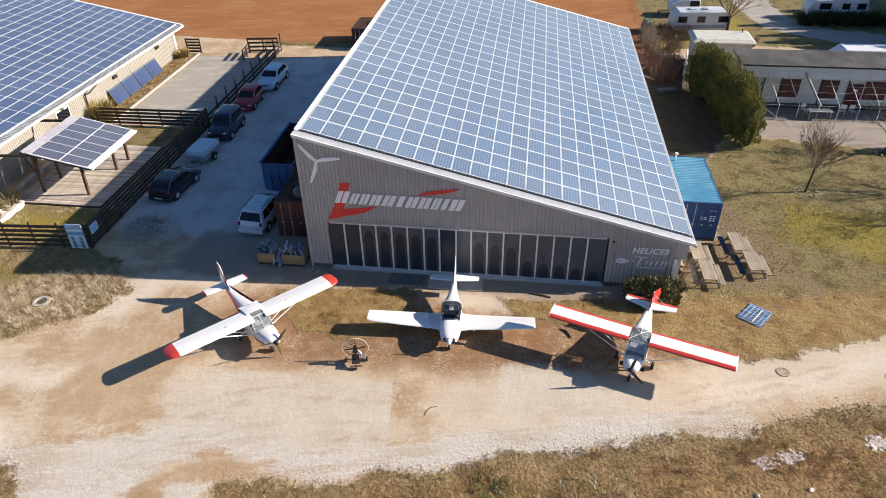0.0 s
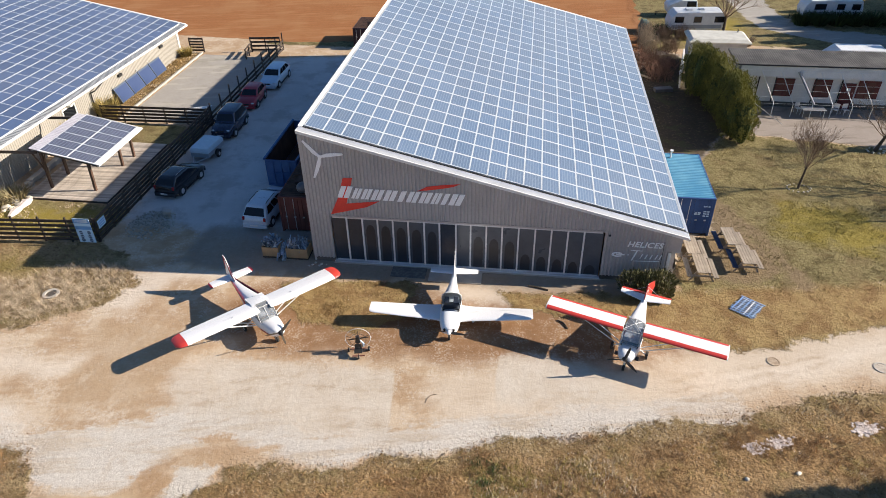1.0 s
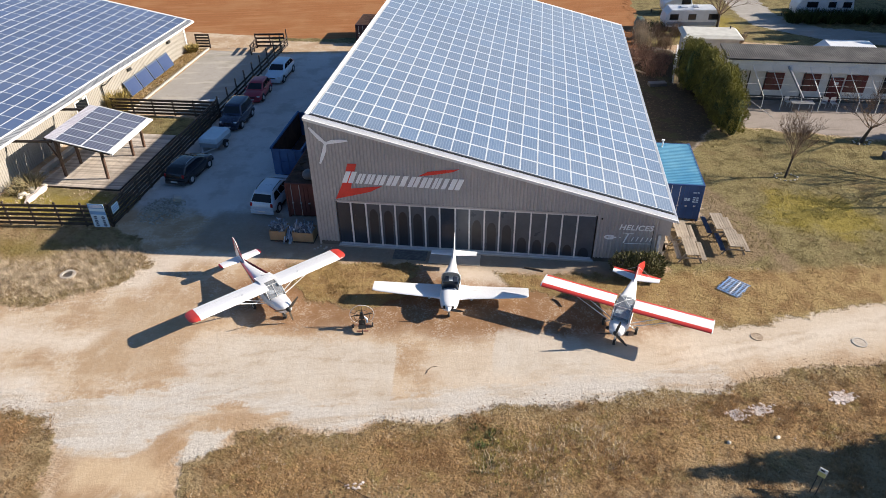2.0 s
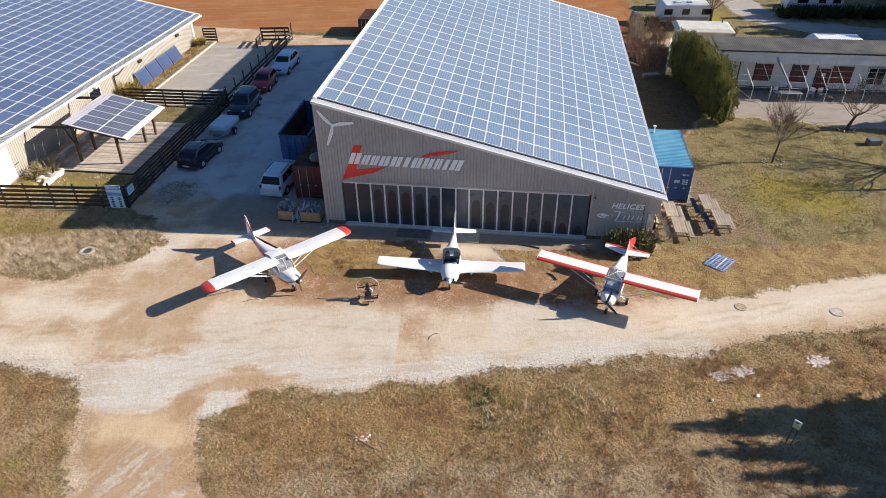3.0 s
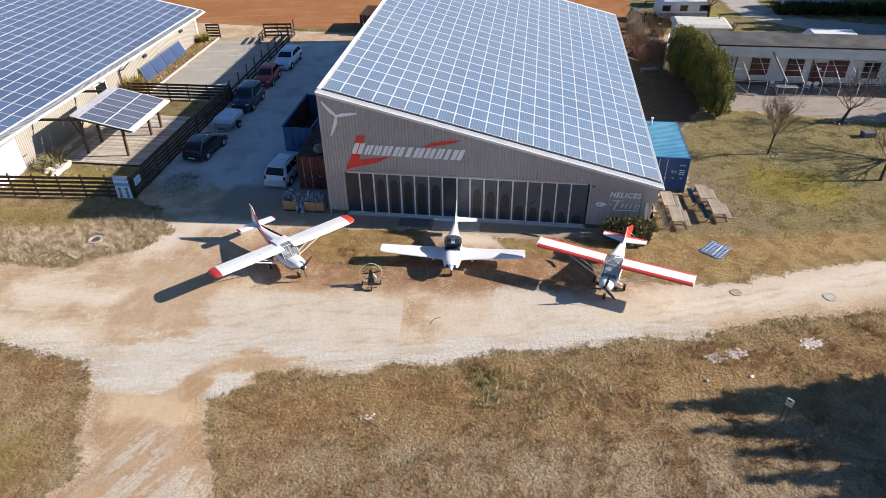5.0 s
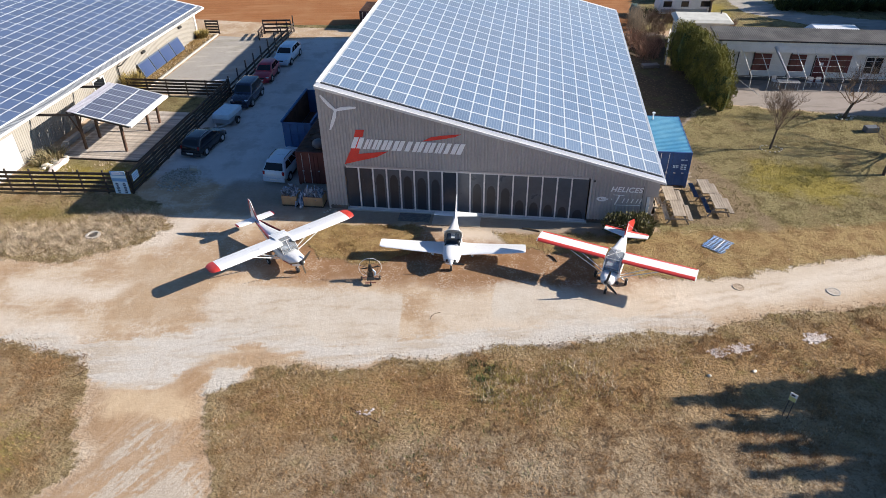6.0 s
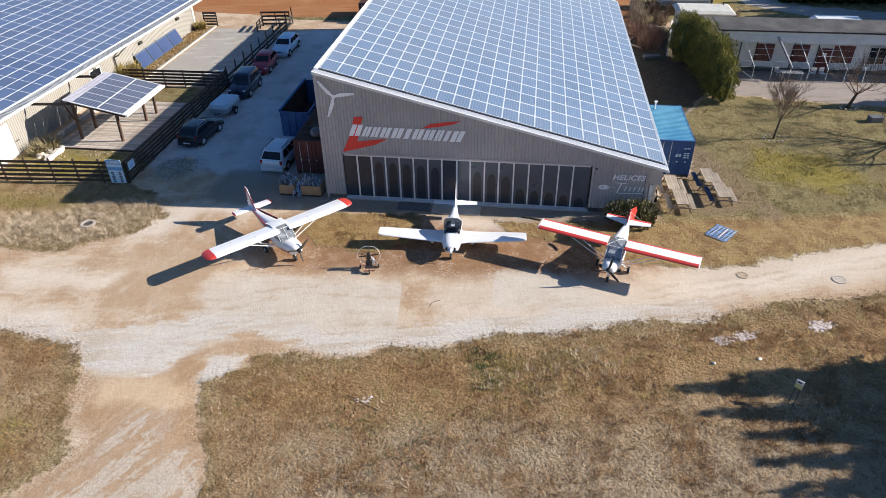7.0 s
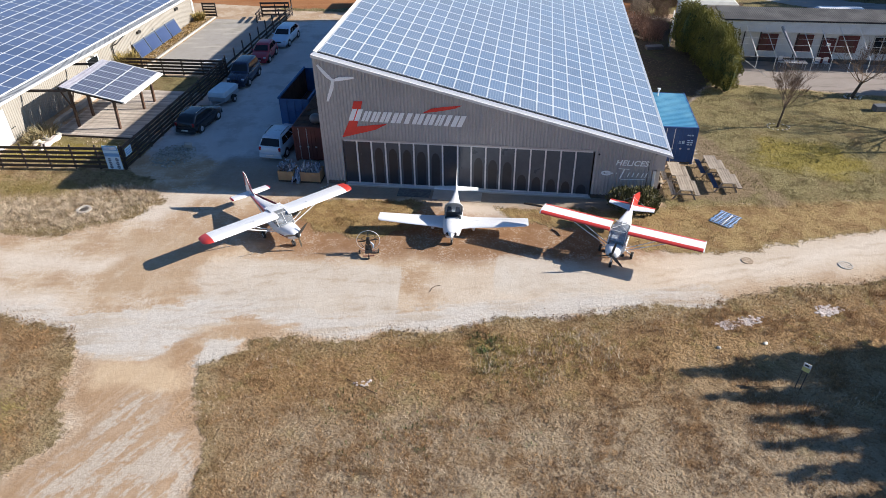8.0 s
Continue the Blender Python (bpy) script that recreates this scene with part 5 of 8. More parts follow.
# ---- fences of dark horizontal boards ----
def fence(p, q, label, tall=1.5, boards=5, gap=1.75, lean=0.0, extra=0.0, name="board_fence"):
    p, q = Vector((*p, 0)), Vector((*q, 0))
    long, d = (q - p).length, (q - p).normalized()
    run = thing(name, pose(p.x, p.y, 0, 0, 0, math.degrees(math.atan2(d.y, d.x))), label, "fence")
    count = max(2, round(long / gap) + 1)
    for k in range(count):
        u = long * k / (count - 1)
        part("post", Mesh().box(u - 0.05, u + 0.05, -0.05, 0.05, 0, tall + 0.12 + extra), FENCE_WOOD, run, bevel=0.008)
    for k in range(boards):
        z = 0.14 + k * (tall - 0.2) / (boards - 1)
        part("board", Mesh().box(-0.05, long + 0.05, -0.085, -0.052, z, z + 0.19), FENCE_WOOD, run)
    return run


fence((-32.0, -0.9), (-15.1, 0.3), "dark-stained board fence at the garden's front", extra=0.14)
fence((-15.05, 0.35), (-15.05, 17.3), "dark-stained board fence along the parked cars", 1.55, 6)
fence((-15.05, 17.6), (-15.15, 36.0), "low board fence with tall posts along the parked cars", 0.95, 3, 2.0, 0, 0.75)
fence((-24.4, 17.2), (-15.3, 17.35), "dark-stained board fence between garden and paved yard", 1.35, 5)
fence((-18.3, 35.2), (-15.3, 35.6), "dark board fence panel at the far end of the yard", 1.4, 4, 1.5)
fence((-18.2, 35.15), (-18.0, 32.9), "short dark board fence by the yard's end", 0.9, 3, 1.1)
fence((-24.6, 34.5), (-23.2, 34.6), "short dark gate fence beside the beige wall", 1.4, 5, 1.4)

# sign board on the fence corner
board = thing("information_board", pose(-15.62, 0.16, 0.1, 0, 0, 2), "blue and white information board leaning on the fence corner", "sign")
SIGN_BLUE = mat("sign_blue", (0.20, 0.46, 0.78), (0.19, 0.38, 0.62), 0.4)
SIGN_NAVY = mat("sign_navy", (0.04, 0.08, 0.16), (0.03, 0.06, 0.12), 0.4)
SIGN_LIGHT = mat("sign_pale_blue", (0.66, 0.83, 0.95), (0.60, 0.79, 0.92), 0.4)
part("sheet", Mesh().box(-0.52, 0.52, -0.16, -0.14, 0.05, 1.75), SIGN_LIGHT, board)
part("band", Mesh().box(-0.52, 0.52, -0.166, -0.1605, 1.42, 1.75), SIGN_BLUE, board)
part("band", Mesh().box(-0.52, 0.52, -0.166, -0.1605, 0.98, 1.22), SIGN_BLUE, board)
for k in range(3):
    part("text_bar", Mesh().box(-0.42, 0.42, -0.172, -0.1665, 1.64 - 0.07 * k, 1.67 - 0.07 * k), WHITE_PAINT, board)
for z in (0.76, 0.48, 0.22):
    for x in (-0.24, 0.26):
        part("picture", Mesh().tube((x, -0.161, z), (x, -0.167, z), 0.12, 0.12, 16), SIGN_NAVY, board, "dark round picture")
        part("text_bar", Mesh().box(x - 0.1, x + 0.12, -0.173, -0.1675, z - 0.015, z + 0.02), SIGN_LIGHT, board)
side_board = single("small_notice", Mesh().box(-0.02, 0.0, 0, 0.75, 0.85, 1.4), SIGN_LIGHT, "small blue and white notice on the board fence", "sign", m=pose(-14.94, 0.5, 0, 0, 0, 0))
for k in range(3):
    part("text_bar", Mesh().box(0.001, 0.006, 0.08, 0.66, 0.95 + 0.14 * k, 1.01 + 0.14 * k), SIGN_BLUE, side_board)

# kerb, solar collectors, garden bed
single("kerb", Mesh().box(-23.42, -23.22, 17.6, 34.3, 0, 0.16), CONCRETE, "pale concrete kerb along the paved yard", "kerb", kind="structure", bevel=0.02)
COLLECTOR = mat("collector_glass", (0.03, 0.05, 0.125), (0.035, 0.058, 0.14), 0.4, 0.0, 0.5, 6.0)
for k in range(4):
    y = 20.55 + 2.1 * k
    col = thing("solar_collector", pose(-25.3, y, 0), "tilted blue solar water collector against the beige wall", "solar collector", "collectors along the wall")
    q = [(0.14, 0.0, 1.42), (0.14, 2.0, 1.42), (0.72, 2.0, 0.18), (0.72, 0.0, 0.18)]
    part("frame", Mesh().prism(q, (0.06, 0, 0.05)), mat("dark_collector_frame", (0.10, 0.12, 0.16), (0.08, 0.1, 0.13), 0.4), col)
    q2 = [(x + 0.064, 0.06 + (yy * 1.88 / 2.0), z + 0.054 + (-0.03 if z > 1 else 0.03)) for x, yy, z in q]
    part("glazing", Mesh().prism(q2, (0.004, 0, 0.004)), COLLECTOR, col, "dark blue collector glazing")
    for yy in (0.12, 1.9):
        part("leg", Mesh().beam((0.14, yy, 0.0), (0.16, yy, 1.4), 0.05), BLACK, col)
        part("foot", Mesh().beam((0.14, yy, 0.03), (0.72, yy, 0.16), 0.05), BLACK, col)
    part("pipe_stub", Mesh().tube((0.15, 0.1, 1.5), (0.12, 0.1, 1.68), 0.03), ALU, col)
rng = random.Random(5)


def boulder(x, y, s, label, material=None, z=0.0):
    m = Mesh().ball((0, 0, 0), s, s * rng.uniform(0.7, 1.0), s * rng.uniform(0.5, 0.8), 8, 0.18, rng)
    return single("stone", m, material or STONE, label, "stone", m=pose(x, y, z + s * 0.3, rng.uniform(-15, 15), rng.uniform(-15, 15), rng.uniform(0, 360)), smooth=50)


for k in range(14):
    boulder(-23.9 + rng.uniform(-0.9, 1.3), 3.4 + rng.uniform(-0.5, 1.3), rng.uniform(0.14, 0.34), "pale garden stone beside the terrace")
single("snow_white_edging", Mesh().loft([[(-22.6 + dx, y, z) for dx, z in ((-0.22 * w, 0), (-0.15 * w, 0.22 * w), (0.12 * w, 0.25 * w), (0.25 * w, 0))] for y, w in ((2.3, 0.5), (2.9, 1.2), (3.5, 0.8), (4.1, 1.3), (4.6, 0.6))]), PLASTER_LUMP, "white rubble edging of the garden bed", "rubble", smooth=60)
single("parasol_base", Mesh().tube((-23.9, 6.4, 0), (-23.9, 6.4, 0.3), 0.32, 0.25, 14), CONCRETE, "pale round concrete pot base in the shade", "pot")
single("white_bench", Mesh().box(-24.2, -23.8, 6.6, 12.4, 0.0, 0.35), CONCRETE, "long low pale bench along the wall", "bench", bevel=0.02)


def tuft(name, x, y, r, h, count, material, label, category="plant", seed=1, wide=0.02, z=0.0):
    """A clump of many bent blades or stems."""
    q = random.Random(seed)
    m = Mesh()
    for _ in range(count):
        a, d = q.uniform(0, 6.283), r * math.sqrt(q.random()) * 0.5
        b, hh = q.uniform(0, 6.283), h * q.uniform(0.5, 1.0)
        bx, by = x + d * math.cos(a), y + d * math.sin(a)
        out = r * q.uniform(0.2, 0.8)
        tx, ty = bx + out * math.cos(a + q.uniform(-0.8, 0.8)), by + out * math.sin(a + q.uniform(-0.8, 0.8))
        sx, sy = wide * math.cos(b), wide * math.sin(b)
        mx, my, mz = bx * 0.6 + tx * 0.4, by * 0.6 + ty * 0.4, z + hh * 0.62
        m.add([(bx - sx, by - sy, z), (bx + sx, by + sy, z), (mx + sx * 0.8, my + sy * 0.8, mz), (mx - sx * 0.8, my - sy * 0.8, mz), (tx, ty, z + hh)], [(0, 1, 2, 3), (3, 2, 4)])
    return single(name, m, material, label, category)


YUCCA = mat("dry_yucca_leaf", (0.30, 0.24, 0.13), (0.20, 0.17, 0.08), 0.7, island=0.4)
OCHRE = mat("ochre_winter_leaf", (0.40, 0.30, 0.10), (0.24, 0.19, 0.06), 0.8, island=0.45)
tuft("garden_plant", -23.7, 4.6, 1.3, 0.95, 260, YUCCA, "spiky dry garden plant by the terrace", seed=2, wide=0.03)
tuft("garden_plant", -24.1, 3.7, 0.9, 0.7, 150, YUCCA, "spiky dry garden plant among stones", seed=3, wide=0.03)
tuft("climbing_shrub", -24.3, 17.9, 1.1, 1.9, 900, OCHRE, "ochre shrub against the wall by the fence", "shrub", 4, 0.03)
tuft("climbing_shrub", -24.1, 13.0, 0.8, 2.2, 500, OCHRE, "thin shrub climbing by the window", "shrub", 5, 0.03)
tuft("wall_shrub", -24.6, 33.2, 0.9, 1.0, 380, OCHRE, "small ochre shrub at the workshop's corner", "shrub", 6, 0.03)

# pale sheet laid behind the fence corner
single("corrugated_sheet", Mesh().prism([(-17.3, 17.85, 0.9), (-15.35, 18.1, 1.15), (-15.35, 18.65, 1.2), (-17.3, 18.4, 0.95)], (0, 0, 0.02)).beam((-16.9, 18.1, 0), (-16.9, 18.1, 0.95), 0.06).beam((-15.6, 18.3, 0), (-15.6, 18.3, 1.14), 0.06), TRIM_WHITE, "pale sheet on two stakes behind the fence", "sheet")


# ---- containers ----
def container(name, x0, x1, y0, y1, h, side, top, label, lid=True):
    c = thing(name, pose((x0 + x1) / 2, y0, 0), label, "container")
    w, l = (x1 - x0) / 2, y1 - y0
    for sx in (-1, 1):
        m = Mesh()
        cladding(m, (0.12, l - 0.12), sx * (w - 0.06), lambda u: 0.16, lambda u: h - 0.1, 0.28, 0.036, sx, True)
        part("side_panel", m, side, c)
        part("side_core", Mesh().box(sx * (w - 0.07) - 0.02, sx * (w - 0.07) + 0.005, 0.1, l - 0.1, 0.12, h - 0.08), side, c)
        for y in (0.0, l - 0.14):
            part("corner_post", Mesh().box(sx * (w - 0.07) - 0.07, sx * (w - 0.07) + 0.07, y, y + 0.14, 0, h), side, c, bevel=0.01)
        part("bottom_rail", Mesh().box(sx * (w - 0.05) - 0.05, sx * (w - 0.05) + 0.05, 0.14, l - 0.14, 0.02, 0.16), side, c)
        part("top_rail", Mesh().box(sx * (w - 0.04) - 0.04, sx * (w - 0.04) + 0.04, 0.14, l - 0.14, h - 0.1, h - 0.004), side, c)
    part("back_panel", Mesh().box(-w + 0.14, w - 0.14, l - 0.08, l - 0.03, 0.05, h - 0.01), side, c)
    part("floor", Mesh().box(-w + 0.1, w - 0.1, 0.05, l - 0.1, 0.1, 0.16), RUST, c)
    for k, s in enumerate((-1, 1)):
        door = part("door", Mesh().box(min(s * 0.01, s * (w - 0.14)), max(s * 0.01, s * (w - 0.14)), 0.03, 0.08, 0.14, h - 0.12), side, c)
        for x in (0.25, 0.75):
            rod = s * (w - 0.14) * x
            part("lock_rod", Mesh().tube((rod, 0.0, 0.12), (rod, 0.0, h - 0.1), 0.02, 0.02, 6), side if k else ALU, door)
            part("cam", Mesh().box(rod - 0.06, rod + 0.06, -0.02, 0.028, 1.05, 1.13), ALU, door)
    part("door_header", Mesh().box(-w + 0.14, w - 0.14, 0.0, 0.1, h - 0.11, h - 0.004), side, c)
    if lid:
        m = Mesh()
        cladding(m, (0.1, l - 0.1), 0, lambda u: -w + 0.04, lambda u: w - 0.04, 0.21, 0.03, 1, True)
        m.v = [(z, y, h - 0.03 + x) for x, y, z in m.v]
        part("roof_sheet", m, top, c, "ribbed roof sheet")
    return c


blue_box = container("shipping_container", 19.62, 21.98, 5.05, 10.95, 2.59, BLUE_CONT, BLUE_ROOF, "dark blue shipping container with a faded light blue roof")
for x0, z0, w_, h_ in ((0.55, 2.0, 0.4, 0.1), (0.1, 1.45, 0.35, 0.22), (0.6, 1.35, 0.35, 0.45)):
    for k in range(3):
        part("marking", Mesh().box(x0, x0 + w_, 0.018, 0.0295, z0 + h_ * k / 3, z0 + h_ * (k + 0.45) / 3), SIGN_LIGHT, blue_box, "pale unreadable marking")
part("vent_pipe", Mesh().tube((-0.75, 5.2, 2.55), (-0.75, 5.2, 3.05), 0.05, 0.05, 8).tube((-0.75, 5.2, 3.05), (-0.75, 5.2, 3.12), 0.11, 0.11, 10), TRIM_WHITE, blue_box, "white vent pipe")
container("shipping_container", -4.2, -1.75, 2.75, 8.8, 2.5, RED_CONT, RUST, "rusty red shipping container beside the hangar wall")
single("plastic_bag", Mesh().ball((-2.35, 3.6, 2.72), 0.42, 0.38, 0.25, 10, 0.08, rng), BLACK, "black plastic sack on the red container", "sack", smooth=60)
single("water_tank", Mesh().ball((-2.75, 3.5, 2.8), 0.42, 0.42, 0.34, 14), mat("dusty_grey_plastic", (0.13, 0.135, 0.15), (0.09, 0.095, 0.11), 0.5), "round grey tank on the red container", "tank", smooth=60)
single("roof_clutter", Mesh().box(-3.6, -2.6, 4.4, 5.6, 2.5, 2.62).beam((-3.9, 5.2, 2.6), (-2.1, 6.4, 2.62), 0.1), RUST, "rusty boards on the red container", "scrap")
container("storage_container", -8.0, -5.9, 37.6, 41.6, 2.0, mat("dark_maroon_paint", (0.06, 0.03, 0.035), (0.04, 0.02, 0.025), 0.6), RUST, "dark maroon storage container by the field")
lean_to = thing("lean_to_shed", pose(-5.0, 37.4, 0), "small lean-to shed with a light blue sheet roof", "shed")
part("wall", Mesh().box(-0.7, 0.9, 0.0, 2.6, 0, 2.1), mat("grey_blue_board", (0.10, 0.12, 0.16), (0.08, 0.1, 0.13)), lean_to)
part("roof", Mesh().prism([(-0.85, -0.2, 2.12), (1.1, -0.2, 2.12), (1.1, 2.8, 2.5), (-0.85, 2.8, 2.5)], (0, 0, 0.05)), BLUE_ROOF, lean_to)

# roll-off skip
skip = thing("roll_off_skip", pose(-5.75, 7.85, 0), "open blue steel roll-off skip, rusty inside", "skip")
for sx in (-1, 1):
    part("side", Mesh().box(sx * 1.1 - 0.03, sx * 1.1 + 0.03, 0.06, 6.4, 0.25, 2.2), BLUE_SKIP, skip)
    part("lining", Mesh().box(sx * 1.065 - 0.003, sx * 1.065 + 0.003, 0.1, 6.3, 0.35, 2.18), RUST, skip, "rusty inner face")
    part("top_rail", Mesh().box(sx * 1.12 - 0.07, sx * 1.12 + 0.07, 0.0, 6.4, 2.2, 2.32), BLUE_SKIP, skip)
    for k in range(8):
        part("rib", Mesh().box(sx * 1.16 - 0.03, sx * 1.16 + 0.03, 0.4 + 0.8 * k, 0.5 + 0.8 * k, 0.25, 2.2), BLUE_SKIP, skip)
    part("runner", Mesh().box(sx * 0.5 - 0.07, sx * 0.5 + 0.07, 0.0, 6.3, 0.0, 0.2), RUST, skip)
part("end", Mesh().box(-1.07, 1.07, 0.0, 0.06, 0.22, 2.22), BLUE_SKIP, skip)
part("end", Mesh().box(-1.07, 1.07, 6.34, 6.4, 0.22, 2.22), BLUE_SKIP, skip)
part("floor", Mesh().box(-1.06, 1.06, 0.06, 6.34, 0.2, 0.3), RUST, skip)
for x in (-0.62, -0.05, 0.5):
    part("end_rib", Mesh().box(x, x + 0.09, -0.07, -0.001, 0.25, 2.2), BLUE_SKIP, skip)
for z in (0.3, 1.2, 2.1):
    part("end_bar", Mesh().box(-1.07, 1.07, -0.05, -0.002, z, z + 0.1), BLUE_SKIP, skip)

# crates of scrap beside the hangar corner
for x, wide in ((-3.95, 1.0), (-2.35, 1.3)):
    crate = thing("scrap_crate", pose(x, 0.35, 0), "pale plywood crate full of blue-grey metal scrap", "crate", "scrap crates at the hangar corner")
    for y in (-0.5, 0.47):
        part("side", Mesh().box(-wide / 2, wide / 2, y, y + 0.03, 0.12, 0.75), CARDBOARD, crate)
    for xx in (-wide / 2, wide / 2 - 0.03):
        part("side", Mesh().box(xx, xx + 0.03, -0.47, 0.47, 0.12, 0.75), CARDBOARD, crate)
    part("pallet", Mesh().box(-wide / 2, wide / 2, -0.5, 0.5, 0.0, 0.11), FENCE_WOOD, crate)
    part("bottom", Mesh().box(-wide / 2 + 0.03, wide / 2 - 0.03, -0.47, 0.47, 0.11, 0.5), INTERIOR, crate)
    pile = Mesh()
    for k in range(70):
        c = Vector((rng.uniform(-wide / 2, wide / 2) * 0.85, rng.uniform(-0.4, 0.4), rng.uniform(0.6, 1.0)))
        d = Vector((rng.uniform(-0.8, 0.8), rng.uniform(-0.8, 0.8), rng.uniform(0.2, 1.8))).normalized() * rng.uniform(0.14, 0.4)
        if k % 3:
            pile.tube(c - d, c + d, rng.uniform(0.02, 0.06), None, 6)
        else:
            pile.beam(c - d, c + d, rng.uniform(0.05, 0.16), 0.02, (rng.random(), rng.random(), 1))
    tagged(part("scrap", pile, SCRAP, crate, "tangle of metal offcuts"), kind="stuff")
loose = Mesh()
for k in range(34):
    lean = rng.random()
    c = Vector((-3.2 + rng.uniform(-0.3, 0.3), -0.35 + 0.6 * lean + rng.uniform(-0.15, 0.15), 0.12 + 0.55 * lean))
    d = Vector((rng.uniform(-0.35, 0.35), 1.0, rng.uniform(0.4, 1.1))).normalized() * rng.uniform(0.12, 0.14 + 0.35 * lean)
    loose.tube(c - d, c + d, rng.uniform(0.025, 0.06), None, 6)
single("scrap_tubes", loose, SCRAP, "blue-grey tubes heaped between the crates", "scrap", kind="stuff")
for k in range(6):
    boulder(-1.2 + rng.uniform(-0.5, 0.8), -0.5 + rng.uniform(-0.3, 0.2), rng.uniform(0.05, 0.12), "grey lump of rubble beside the hangar plinth", CONCRETE)
heap = Mesh()
for k in range(420):
    a, d = rng.uniform(0, 6.283), 1.5 * math.sqrt(rng.random())
    s = rng.uniform(0.03, 0.10)
    heap.ball((-12.9 + d * math.cos(a), 2.6 + 1.2 * d * math.sin(a), max(0.0, 0.28 * (1 - d / 1.5)) * rng.random()), s, s, s * 0.8, 4, 0.2, rng)
single("gravel_heap", heap, STONE, "low heap of grey gravel on the drive", "gravel", kind="stuff")
single("concrete_block", Mesh().box(-0.25, 0.25, -0.15, 0.15, 0, 0.3), CONCRETE, "broken concrete block on the gravel heap", "block", m=pose(-12.3, 3.6, 0.2, 15, 20, 30), bevel=0.02)

# slabs and drain before the hangar doors
single("concrete_slab", Mesh().box(5.6, 8.6, -1.35, -0.2, 0, 0.07), CONCRETE, "pale concrete threshold slab at the doors", "slab", kind="structure", bevel=0.015)
single("dark_slab", Mesh().box(3.4, 5.4, -1.15, -0.22, 0, 0.05), mat("speckled_dark_slab", (0.11, 0.105, 0.10), (0.18, 0.17, 0.16), 0.8, 0.0, 6.0, 30.0), "dark speckled slab at the doors", "slab", kind="structure", bevel=0.015)
single("threshold", Mesh().box(-0.1, 15.2, -0.2, -0.16, 0, 0.06), CONCRETE, "thin concrete threshold", "threshold", kind="structure")


# ---- manholes, rubble, lattice, stake ----
RUSTY = mat("dusty_rusted_iron", (0.46, 0.36, 0.26), (0.34, 0.25, 0.17), 0.8, 0.0, 5.0, 40.0, 0.003)
DUSTY = mat("dust_covered_concrete", (0.52, 0.45, 0.37), (0.44, 0.37, 0.30), 0.9, 0.0, 3.0, 30.0, 0.003)


def manhole(x, y, r, ring_material, label, lid=None, rise=0.03, inner=0.8):
    hole = thing("manhole", pose(x, y, 0), label, "manhole")
    m = Mesh()
    n = 24
    rings = [[(rr * math.cos(2 * math.pi * k / n), rr * math.sin(2 * math.pi * k / n), z) for k in range(n)] for rr, z in ((r, -0.02), (r, rise), (r * inner, rise), (r * inner, 0.01))]
    part("ring", m.loft(rings, caps=False), ring_material, hole, smooth=40)
    part("cover", Mesh().tube((0, 0, 0.0), (0, 0, 0.02), r * (inner - 0.01), r * (inner - 0.01), n), lid or (RUSTY if ring_material is RUSTY else IRON), hole)
    for a in range(6):
        c, s = math.cos(a * math.pi / 3), math.sin(a * math.pi / 3)
        part("cover_rib", Mesh().beam((0.1 * c, 0.1 * s, 0.022), (r * (inner - 0.1) * c, r * (inner - 0.1) * s, 0.022), 0.04, 0.014), lid or RUSTY, hole)


manhole(-15.0, -4.85, 0.44, CONCRETE, "manhole with a pale concrete ring in the dead grass", IRON, 0.09, 0.68)
manhole(23.05, -5.75, 0.3, RUSTY, "round cast-iron manhole cover in the track")
manhole(28.0, -5.6, 0.36, CONCRETE, "manhole with a concrete ring at the track's edge", DUSTY)
for x, y, n, s in ((20.95, -11.2, 120, 0.22), (21.95, -10.75, 120, 0.24), (25.9, -9.5, 180, 0.28)):
    m = Mesh()
    for k in range(n):
        u, v = rng.gauss(0, 0.26), rng.gauss(0, 0.15)
        b = s * rng.uniform(0.08, 0.36) * (1.7 if k < n * 0.2 else 1)
        m.ball((x + 0.9 * u - 0.3 * v, y + v + 0.32 * u, 0.0), b, b * rng.uniform(0.6, 1), min(0.05, b * 0.35), 7, 0.45, rng)
    single("rubble_patch", m, PLASTER_LUMP, "flat heap of white plaster rubble in dry grass", "rubble", kind="stuff")
boulder(22.36, -12.26, 0.12, "small pale stone in dry grass")
boulder(20.23, -12.77, 0.10, "small pale stone in dry grass")
stake = thing("marker_post", pose(22.96, -14.93, 0, -12, 0, -38), "small white and yellow marker sign on two dark stakes", "sign")
for x in (-0.1, 0.1):
    part("stake", Mesh().beam((x, 0, 0), (x, 0.03, 1.0), 0.03), FENCE_WOOD, stake)
part("plate", Mesh().box(-0.15, 0.15, -0.03, 0.0, 0.9, 1.28), TRIM_WHITE, stake)
part("band", Mesh().box(-0.145, 0.145, -0.036, -0.031, 0.905, 1.10), mat("pale_yellow", (0.6, 0.56, 0.2), (0.55, 0.5, 0.2)), stake, "faded yellow lower half")
part("symbol", Mesh().box(-0.1, 0.06, -0.036, -0.031, 1.15, 1.22), BLACK, stake, "dark symbol")
grid = thing("blue_lattice", pose(22.75, -1.75, 0.05, 0, 0, -38), "faded blue lattice panel with white strips lying on the grass", "lattice")
grid.scale = (0.87, 0.87, 1)
LATTICE = mat("blue_lattice_paint", (0.16, 0.30, 0.56), (0.32, 0.45, 0.64), 0.5, 0.0, 2.5)
LATTICE_PALE = mat("faded_blue_paint", (0.42, 0.52, 0.66), (0.26, 0.38, 0.58), 0.5, 0.0, 2.5)
